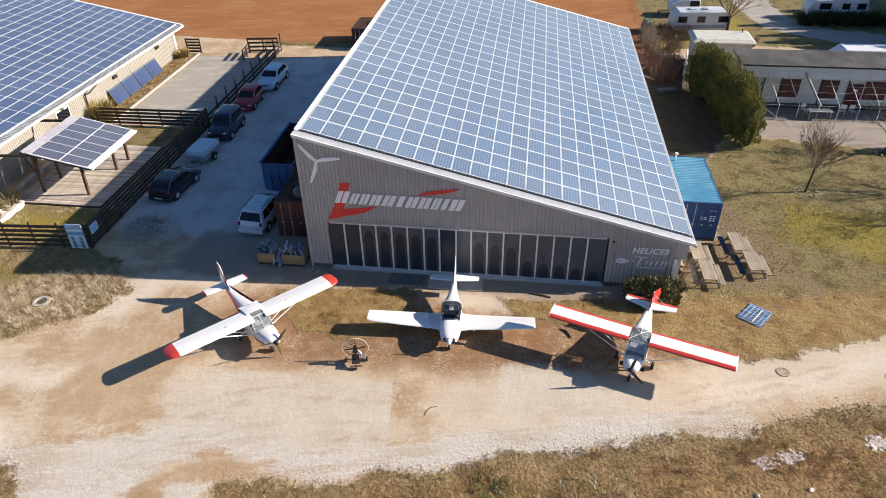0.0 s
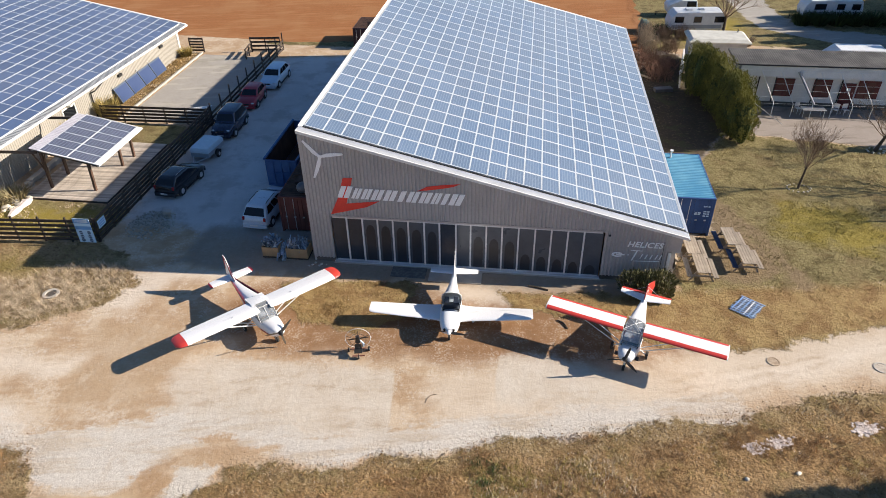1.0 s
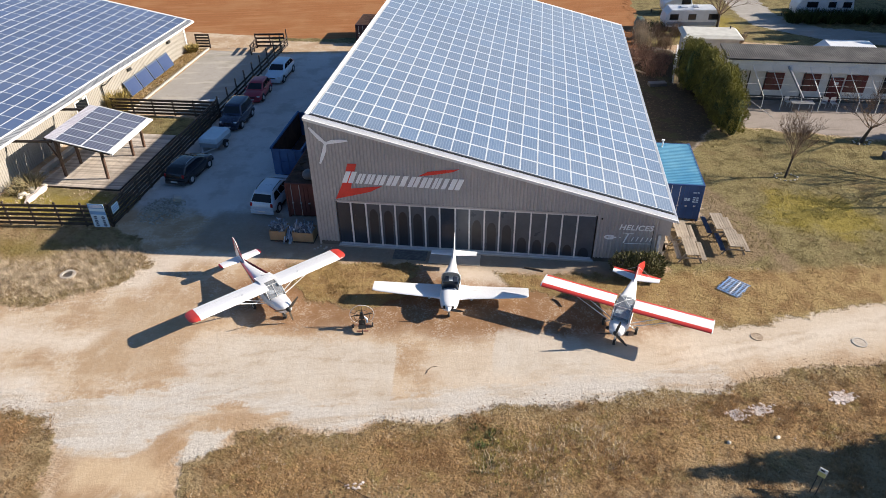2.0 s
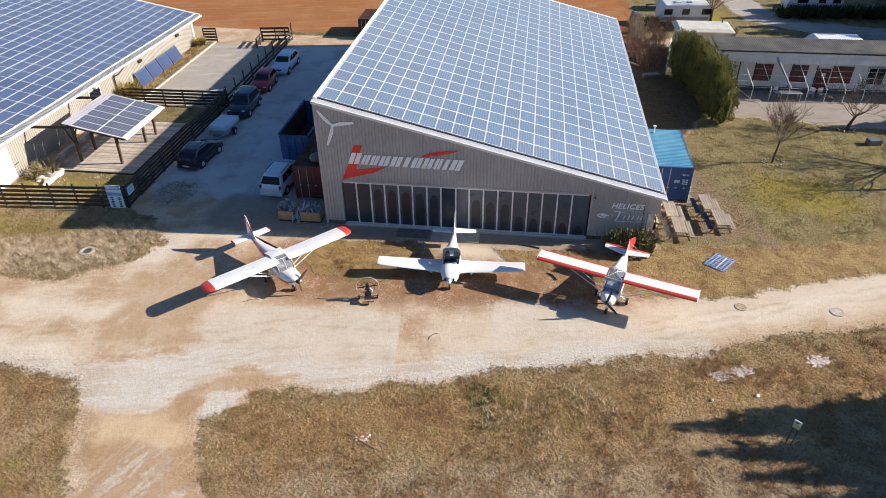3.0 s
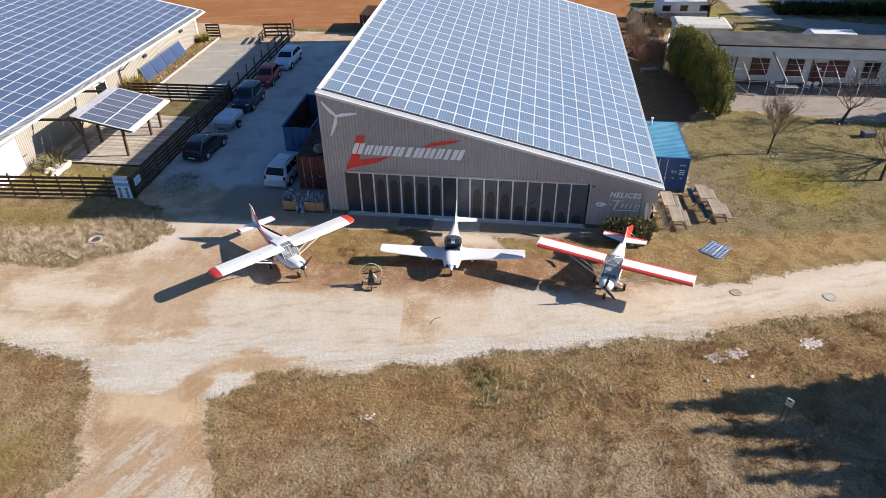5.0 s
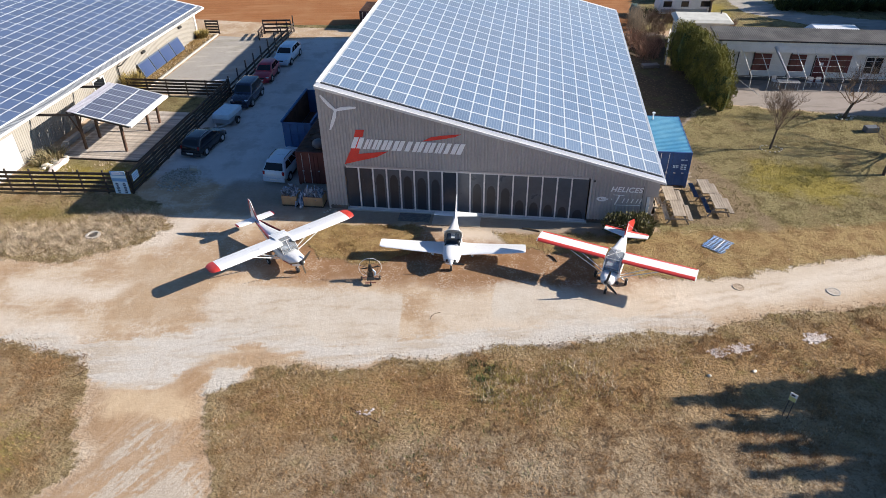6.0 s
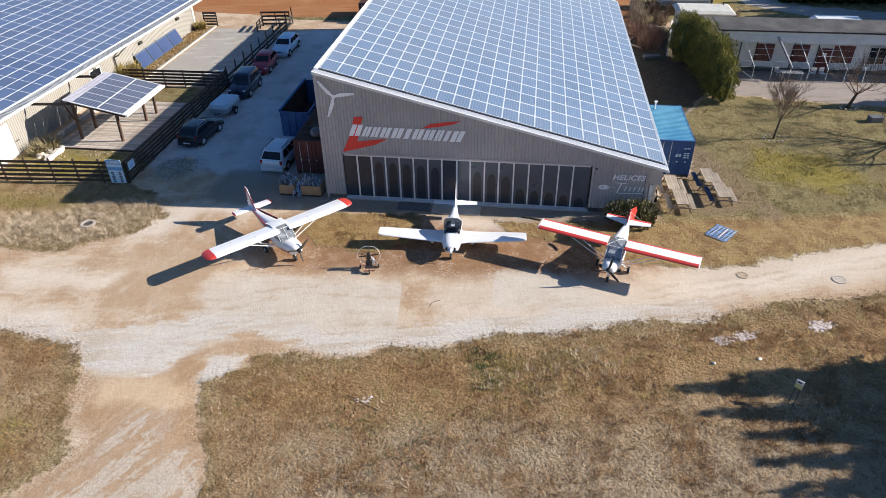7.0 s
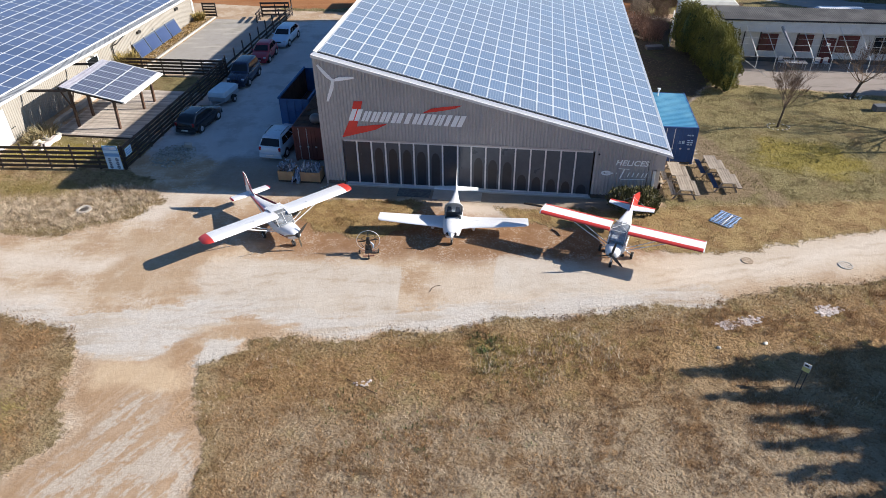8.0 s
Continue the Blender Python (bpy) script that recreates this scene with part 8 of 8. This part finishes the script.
propeller(p2, 1.81, 0.80, 0.80, 2, 8, BLACK, PLANE_WHITE, 0.22)

# high-wing, white with red wing edges
p3 = thing("high_wing_aeroplane", turned(16.16, -6.13, -0.298, -0.9545, -1.3), "white high-wing microlight aeroplane with red wing edges", "aeroplane")
part("cowling", Mesh().loft([oval(1.36, 0.14, 0.86, 1.12), oval(1.28, 0.28, 0.74, 1.18), oval(1.05, 0.38, 0.62, 1.20), oval(0.8, 0.44, 0.56, 1.18), oval(0.58, 0.47, 0.53, 1.15)]), PLANE_WHITE, p3, "", 50)
part("cabin_tub", Mesh().loft([oval(0.576, 0.47, 0.53, 1.14, 18, 3), oval(0.1, 0.50, 0.50, 1.0, 18, 3), oval(-0.9, 0.46, 0.54, 1.02, 18, 3)]), PLANE_WHITE, p3, "", 50)
part("tail_cone", Mesh().loft([oval(-0.904, 0.45, 0.55, 1.62, 18, 4), oval(-1.6, 0.35, 0.66, 1.50, 18, 4), oval(-2.6, 0.20, 0.84, 1.36, 18, 4), oval(-3.45, 0.06, 0.98, 1.26, 18, 4)]), PLANE_WHITE, p3, "white fabric tail cone", 50)
part("windscreen", Mesh().loft([oval(0.62, 0.40, 1.08, 1.17, 18, 3), oval(0.42, 0.47, 1.02, 1.42, 18, 3.4), oval(0.2, 0.49, 0.98, 1.70, 18, 3.6), oval(-0.35, 0.49, 0.97, 1.80, 18, 3.6), oval(-0.90, 0.45, 1.0, 1.66, 18, 3.6)], caps=False), HAZY, p3, "clear windscreen and skylight", 60)
seats(p3, -0.35, 0.80)
part("cabin_lining", Mesh().box(-0.38, 0.38, -0.86, 0.5, 1.005, 1.03), INTERIOR, p3, "dark cabin lining")
part("instrument_panel", Mesh().box(-0.40, 0.40, 0.34, 0.42, 0.92, 1.2), BLACK, p3)
hub_top = (0, -0.3, 1.83)
for pts in ([(-0.42, 0.62, 1.14), (-0.40, 0.2, 1.72)], [(0.42, 0.62, 1.14), (0.40, 0.2, 1.72)], [(-0.45, 0.2, 1.72), (0.45, 0.2, 1.72)], [hub_top, (-0.42, -0.9, 1.66)], [hub_top, (0.42, -0.9, 1.66)], [hub_top, (-0.45, 0.2, 1.73)], [hub_top, (0.45, 0.2, 1.73)], [hub_top, (0, -0.9, 1.68)], [(-0.44, -0.9, 1.66), (0.44, -0.9, 1.66)]):
    part("cage_tube", Mesh().path([Vector(v) * 1.01 for v in pts], 0.013), TUBE_WHITE, p3, "white cabin tube")
for s in (-1, 1):
    secs = ((0.47, 0.36, 1.10, 1.74), (2.4, 0.36, 1.10, 1.76), (4.20, 0.36, 1.10, 1.78))
    wing(p3, s, secs, PLANE_RED, 0.0, 0.20, "red leading edge", "leading_edge")
    wing(p3, s, secs, PLANE_WHITE, 0.202, 0.875)
    wing(p3, s, secs, PLANE_RED, 0.877, 1.0, "red flap along the trailing edge", "flap")
    part("tip_rib", Mesh().loft([foil(s * 4.205, 0.37, 1.11, 1.78), foil(s * 4.26, 0.34, 1.05, 1.78)]), PLANE_WHITE, p3, "", 40)
    for y0, y1 in ((0.1, 0.2), (-0.15, -0.3)):
        part("strut", Mesh().tube((s * 0.45, y0, 0.58), (s * 2.5, y1, 1.73), 0.026, 0.026, 8), ALU, p3, "metal wing strut")
    part("gear_leg", Mesh().tube((s * 0.4, -0.1, 0.55), (s * 0.8, -0.2, 0.22), 0.035), TUBE_WHITE, p3)
    wheel(p3, s * 0.84, -0.2, 0.2, 0.13)
    tail = ((0.03, -2.82, 0.80, 1.30), (1.25, -3.12, 0.48, 1.32))
    wing(p3, s, tail, PLANE_WHITE, 0, 0.66, name="tailplane")
    wing(p3, s, tail, PLANE_RED, 0.662, 1.0, "red elevator", "elevator")
    part("bracing_wire", Mesh().tube((0, -3.4, 1.85), (s * 0.95, -3.2, 1.36), 0.007, 0.007, 4), ALU, p3)
part("nose_leg", Mesh().tube((0, 1.12, 0.62), (0, 1.06, 0.2), 0.035), TUBE_WHITE, p3)
part("nose_fork", Mesh().tube((-0.09, 1.06, 0.2), (0, 1.1, 0.45), 0.018).tube((0.09, 1.06, 0.2), (0, 1.1, 0.45), 0.018), ALU, p3)
wheel(p3, 0, 1.04, 0.2, 0.12)
part("fin", Mesh().prism([(-0.02, -2.6, 1.34), (-0.02, -3.2, 1.95), (-0.02, -3.44, 2.0), (-0.02, -3.44, 1.25)], (0.04, 0, 0)), PLANE_WHITE, p3, bevel=0.012)
part("rudder", Mesh().prism([(-0.025, -3.46, 1.98), (-0.25, -3.78, 2.04), (-0.30, -3.86, 1.7), (-0.22, -3.74, 1.1), (-0.025, -3.46, 1.1)], (0.05, 0.02, 0)), PLANE_RED, p3, "red rudder", bevel=0.012)
part("fin_edge", Mesh().beam((0, -2.75, 1.48), (0, -3.3, 2.02), 0.055, 0.09), PLANE_RED, p3, "red fin edge")
for s in (-1, 1):
    part("exhaust_cooler", Mesh().box(min(s * 0.40, s * 0.56), max(s * 0.40, s * 0.56), 0.75, 0.95, 0.72, 0.8), BLACK, p3)
propeller(p3, 1.36, 1.0, 0.85, 3, 100, BLACK, BLACK, 0.14)

# ---- paramotor trike ----
trike = thing("paramotor_trike", pose(3.05, -7.35, 0, 0, 0, 12), "small black paramotor trike with a pale hoop cage", "paramotor")
loop = [(0.62 * math.cos(a), 0.12, 0.78 + 0.62 * math.sin(a)) for a in np.linspace(0, 2 * math.pi, 25)]
part("cage_hoop", Mesh().path(loop, 0.012), TUBE_WHITE, trike, "pale hoop cage")
loop2 = [(0.40 * math.cos(a), 0.0, 0.78 + 0.40 * math.sin(a)) for a in np.linspace(0, 2 * math.pi, 19)]
part("cage_ring", Mesh().path(loop2, 0.01), BLACK, trike)
for k in range(5):
    a = 2 * math.pi * k / 5 + 0.3
    part("cage_spoke", Mesh().tube((0.1 * math.cos(a), 0.02, 0.78 + 0.1 * math.sin(a)), (0.62 * math.cos(a), 0.12, 0.78 + 0.62 * math.sin(a)), 0.012), BLACK, trike)
motor = part("motor", Mesh().tube((0, -0.16, 0.80), (0, 0.06, 0.80), 0.13, 0.11, 12).tube((0, -0.08, 0.88), (0, -0.08, 1.10), 0.075, 0.065, 10), BLACK, trike, "black two-stroke motor", 40)
for k in range(5):
    part("cooling_fin", Mesh().box(-0.09, 0.09, -0.17, 0.01, 0.92 + 0.035 * k, 0.932 + 0.035 * k), BLACK, motor)
part("exhaust", Mesh().tube((0.12, -0.1, 0.82), (0.26, -0.16, 0.66), 0.045, 0.06, 8).tube((0.26, -0.16, 0.66), (0.24, -0.16, 0.46), 0.06, 0.04, 8), SCRAP, motor)
part("propeller", Mesh().loft([[(u, 0.075 + d, 0.80 + 0.10 * u + w) for d, w in ((0, -c), (0.012, 0), (0, c), (-0.012, 0))] for u, c in ((-0.55, 0.02), (-0.3, 0.045), (0, 0.03), (0.3, 0.045), (0.55, 0.02))]), BLACK, motor, "slender black propeller")
part("tank", Mesh().ball((0, -0.15, 0.42), 0.15, 0.12, 0.14, 10), BLACK, trike, "dark fuel tank", 60)
part("seat", Mesh().box(-0.2, 0.2, -0.5, -0.22, 0.34, 0.4).prism([(-0.18, -0.24, 0.40), (0.18, -0.24, 0.40), (0.16, -0.22, 0.7), (-0.16, -0.22, 0.7)], (0, 0.04, 0)), BLACK, trike, "dark seat", bevel=0.02)
part("chassis", Mesh().tube((0, -0.6, 0.16), (0, 0.0, 0.35), 0.025).tube((-0.6, 0.05, 0.16), (0.6, 0.05, 0.16), 0.022).tube((0, -0.1, 0.3), (0, 0.1, 0.8), 0.022).beam((-0.3, -0.5, 0.2), (0.3, -0.5, 0.2), 0.05), mat("dull_red_tube", (0.25, 0.10, 0.08), (0.2, 0.08, 0.06)), trike, "dull red chassis tubes")
for x, y in ((-0.5, 0.05), (0.5, 0.05), (0, -0.5)):
    wheel(trike, x, y, 0.12, 0.07)


# ---- vehicles ----
def slab(half, y0, y1, z, cut=0.16):
    """A rectangle with cut corners, as a ring."""
    c = cut
    return [(-half + c, y0, z), (half - c, y0, z), (half - c * 0.3, y0 + c * 0.3, z), (half, y0 + c, z), (half, y1 - c, z), (half - c * 0.3, y1 - c * 0.3, z), (half - c, y1, z), (-half + c, y1, z), (-half + c * 0.3, y1 - c * 0.3, z), (-half, y1 - c, z), (-half, y0 + c, z), (-half + c * 0.3, y0 + c * 0.3, z)]


def car(x, y, turn, long, wide, tall, paint, label, bonnet=1.0, wind=0.75, tail=0.35, belt=0.92, rails=False, name="car"):
    """A car that faces its own +y: bonnet and wind are the lengths of bonnet and windscreen on the plan, tail that of the rear window."""
    c = thing(name, pose(x, y, 0, 0, 0, turn), label, "car", "parked cars")
    r, f, w = -long / 2, long / 2, wide / 2
    body = [(r, 0.80, 0.42, 0.80), (r + 0.08, 0.92, 0.30, belt), (r + 0.5, 1.0, 0.20, belt + 0.03), (0, 1.0, 0.19, belt), (f - bonnet - 0.1, 1.0, 0.19, belt), (f - bonnet * 0.6, 0.99, 0.20, belt - 0.03), (f - 0.32, 0.94, 0.22, belt - 0.12), (f - 0.06, 0.86, 0.28, belt - 0.26), (f, 0.76, 0.38, belt - 0.34)]
    part("body", Mesh().loft([oval(yy, w * k, z0, z1, 20, 4.5) for yy, k, z0, z1 in body]), paint, c, "", 45)
    levels = ((belt - 0.06, 0.95, r + 0.06, f - bonnet + 0.06), (belt + 0.05, 0.93, r + 0.10, f - bonnet - 0.04), (tall - 0.10, 0.76, r + 0.06 + tail, f - bonnet - wind + 0.08), (tall - 0.03, 0.70, r + 0.14 + tail, f - bonnet - wind - 0.06), (tall, 0.55, r + 0.34 + tail, f - bonnet - wind - 0.28))
    part("cabin", Mesh().loft([slab(w * k, a, b, z) for z, k, a, b in levels]), paint, c, "", 40)
    z0, k0, a0, b0 = levels[1]
    z1, k1, a1, b1 = levels[2]

    def side(s, u, t):
        return (s * (w * (k0 + (k1 - k0) * t) + 0.006), (a0 + (a1 - a0) * t) * (1 - u) + (b0 + (b1 - b0) * t) * u, z0 + (z1 - z0) * t)

    for s in (-1, 1):
        for u0, u1, u2, u3 in ((0.09, 0.36, 0.34, 0.13), (0.385, 0.64, 0.63, 0.365), (0.665, 0.93, 0.88, 0.655)):
            part("side_window", Mesh().prism([side(s, u0, 0.05), side(s, u1, 0.05), side(s, u2, 0.93), side(s, u3, 0.93)], (s * 0.004, 0, 0.002)), CAR_GLASS, c, "dark side window")
    for aa, bb, dy, nm in ((b0, b1, 0.008, "windscreen"), (a0, a1, -0.008, "rear_window")):
        q = [(sx * w * (k0 + (k1 - k0) * t) * 0.86, aa + (bb - aa) * t + dy, z0 + (z1 - z0) * t) for t, sx in ((0.06, -1), (0.06, 1), (0.94, 1), (0.94, -1))]
        part(nm, Mesh().prism(q, (0, dy * 0.6, 0.004)), CAR_GLASS, c, "dark " + nm.replace("_", " "))
    for s in (-1, 1):
        for yy in (r + 0.78, f - 0.82):
            arch = part("wheel_arch", Mesh().tube((s * (w - 0.10), yy, 0.32), (s * (w + 0.004), yy, 0.32), 0.38, 0.38, 20), BLACK, c)
            wh = part("wheel", Mesh().tube((s * (w - 0.19), yy, 0.31), (s * (w + 0.012), yy, 0.31), 0.31, 0.31, 20), RUBBER, c, "black tyre", bevel=0.03)
            part("rim", Mesh().tube((s * (w + 0.0), yy, 0.31), (s * (w + 0.02), yy, 0.31), 0.2, 0.19, 14), ALU, wh, "silver wheel rim")
        part("headlight", Mesh().ball((s * w * 0.68, f - 0.13, belt - 0.28), 0.17, 0.10, 0.075, 8), HEADLIGHT, c, "clear headlight", 60)
        part("tail_light", Mesh().box(s * w * 0.80 - 0.07, s * w * 0.80 + 0.07, r - 0.006, r + 0.11, belt - 0.22, belt + 0.02), TAILLIGHT, c, "red tail light", bevel=0.02)
        part("door_mirror", Mesh().ball((s * (w + 0.08), f - bonnet - 0.30, belt + 0.06), 0.1, 0.06, 0.07, 8), paint, c, "", 60)
        part("sill", Mesh().box(min(s * (w - 0.04), s * (w + 0.006)), max(s * (w - 0.04), s * (w + 0.006)), r + 1.25, f - 1.3, 0.2, 0.3), BLACK, c)
        if rails:
            part("roof_rail", Mesh().path([(s * w * 0.66, r + tail + 0.4, tall - 0.01), (s * w * 0.66, r + tail + 0.6, tall + 0.05), (s * w * 0.66, f - bonnet - wind - 0.5, tall + 0.05), (s * w * 0.66, f - bonnet - wind - 0.3, tall - 0.01)], 0.022), ALU if rails == 1 else BLACK, c)
    for yy, d in ((r, -1), (f, 1)):
        part("bumper", Mesh().loft([slab(w * 0.86, yy - 0.10, yy + 0.07, z, 0.05) if d > 0 else slab(w * 0.92, yy - 0.06, yy + 0.10, z, 0.05) for z in (0.22, 0.50)]), paint, c, bevel=0.02)
        part("number_plate", Mesh().box(-0.26, 0.26, yy + d * 0.105 - 0.004, yy + d * 0.105 + 0.004, 0.40, 0.50), TRIM_WHITE, c, "plain white plate")
    part("grille", Mesh().box(-0.3, 0.3, f - 0.03, f + 0.006, belt - 0.36, belt - 0.26), BLACK, c)
    return c


HEADLIGHT = mat("headlight_glass", (0.7, 0.72, 0.75), (0.6, 0.62, 0.65), 0.1, 0.2)
TAILLIGHT = mat("tail_light_red", (0.35, 0.02, 0.02), (0.28, 0.015, 0.015), 0.15)
SILVER = mat("silver_car_paint", (0.54, 0.63, 0.72), (0.50, 0.59, 0.68), 0.3, 0.1, 0.6, 14.0, coat=0.6)
PALE_BLUE = mat("pale_blue_car_paint", (0.56, 0.69, 0.80), (0.52, 0.65, 0.76), 0.3, 0.1, 0.6, 14.0, coat=0.6)
NAVY = mat("navy_car_paint", (0.020, 0.030, 0.066), (0.016, 0.025, 0.055), 0.25, 0.2, 0.6, 14.0, coat=0.8)
BLACK_CAR = mat("black_car_paint", (0.016, 0.017, 0.022), (0.02, 0.021, 0.026), 0.25, 0.2, 0.6, 14.0, coat=0.8)
RED_CAR = mat("red_car_paint", (0.40, 0.030, 0.045), (0.34, 0.025, 0.04), 0.35, 0.0, 0.6, 14.0, coat=0.5)
car(-13.15, 7.65, -6, 4.0, 1.72, 1.42, BLACK_CAR, "black estate car with chrome roof rails", 0.95, 0.8, 0.45, 0.95, 1)
car(-13.2, 16.75, 181, 4.0, 1.8, 1.70, NAVY, "dark navy off-road car parked by the fence", 1.1, 0.5, 0.25, 1.05)
car(-13.4, 22.3, 183, 3.7, 1.66, 1.42, RED_CAR, "dull red hatchback parked by the fence", 1.0, 0.75, 0.4, 0.9)
car(-13.0, 27.25, 180, 4.4, 1.74, 1.46, PALE_BLUE, "pale silver-blue estate car parked by the fence", 1.15, 0.8, 0.5, 0.92)
car(-5.75, 4.8, -4, 4.5, 1.74, 1.56, SILVER, "silver people carrier with dark roof rails", 0.95, 1.05, 0.42, 0.95, 2)

trailer = thing("box_trailer", pose(-13.1, 12.15, 0, 0, 0, -5), "small grey trailer under a pale blue tarpaulin", "trailer")
part("box", Mesh().box(-0.72, 0.72, -1.15, 1.15, 0.42, 0.86), mat("grey_trailer_panel", (0.36, 0.40, 0.44), (0.30, 0.34, 0.38), 0.5, 0.2), trailer, bevel=0.02)
part("tarpaulin", Mesh().loft([slab(0.75, -1.18, 1.18, 0.78, 0.08), slab(0.75, -1.18, 1.18, 1.0, 0.1), slab(0.70, -1.1, 1.1, 1.14, 0.14), slab(0.4, -0.9, 0.9, 1.17, 0.2)]), mat("pale_blue_tarpaulin", (0.54, 0.67, 0.75), (0.48, 0.61, 0.69), 0.55, 0.0, 2.0, 12.0, 0.01), trailer, "pale blue tarpaulin cover", 40)
for s in (-1, 1):
    wheel(trailer, s * 0.84, 0.0, 0.28, 0.15)
    part("mudguard", Mesh().loft([[(s * 0.84 - 0.1, 0.36 * math.cos(a), 0.28 + 0.36 * math.sin(a)), (s * 0.84 + 0.1, 0.36 * math.cos(a), 0.28 + 0.36 * math.sin(a)), (s * 0.84 + 0.1, 0.34 * math.cos(a), 0.28 + 0.34 * math.sin(a)), (s * 0.84 - 0.1, 0.34 * math.cos(a), 0.28 + 0.34 * math.sin(a))] for a in np.linspace(0.2, math.pi - 0.2, 8)]), BLACK, trailer)
    part("drawbar", Mesh().beam((s * 0.55, -1.15, 0.44), (0, -2.1, 0.42), 0.06), ALU, trailer)
    part("tail_light", Mesh().box(s * 0.55 - 0.1, s * 0.55 + 0.1, 1.151, 1.18, 0.5, 0.6), TAILLIGHT, trailer)
part("jockey_wheel", Mesh().tube((0, -1.9, 0.0), (0, -1.9, 0.6), 0.035), ALU, trailer)


# ---- pieces: terrace boards and solar panels ----
deck_board = Mesh().box(-3.05, 3.05, -0.062, 0.062, 0, 0.03)
board_me = link("deck_board", deck_board, DECK_WOOD)
for k in range(62):
    ob = new("deck_board", board_me)
    ob.matrix_basis = pose(-20.12 + 0.004 * ((k * 7) % 5), 4.75 + 0.141 * k, 0.118 + 0.0008 * ((k * 5) % 3))
    ob.parent = terrace
NEAR_COUNT = 294
for m in spots[:NEAR_COUNT]:
    ob = new("solar_panel", roof_panel)
    ob.matrix_basis = m
    ob.parent = hangar
joined_panels("far_solar_array", roof_panel, spots[NEAR_COUNT:], hangar, "blue solar panels in white frames")
near_shed = [m for k, m in enumerate(shed_spots) if k % 22 < 13 and k // 22 < 23]
for m in near_shed:
    ob = new("solar_panel", shed_panel)
    ob.matrix_basis = m
    ob.parent = workshop
joined_panels("far_solar_array", shed_panel, [m for k, m in enumerate(shed_spots) if not (k % 22 < 13 and k // 22 < 23)], workshop, "dark blue solar panels in white frames")
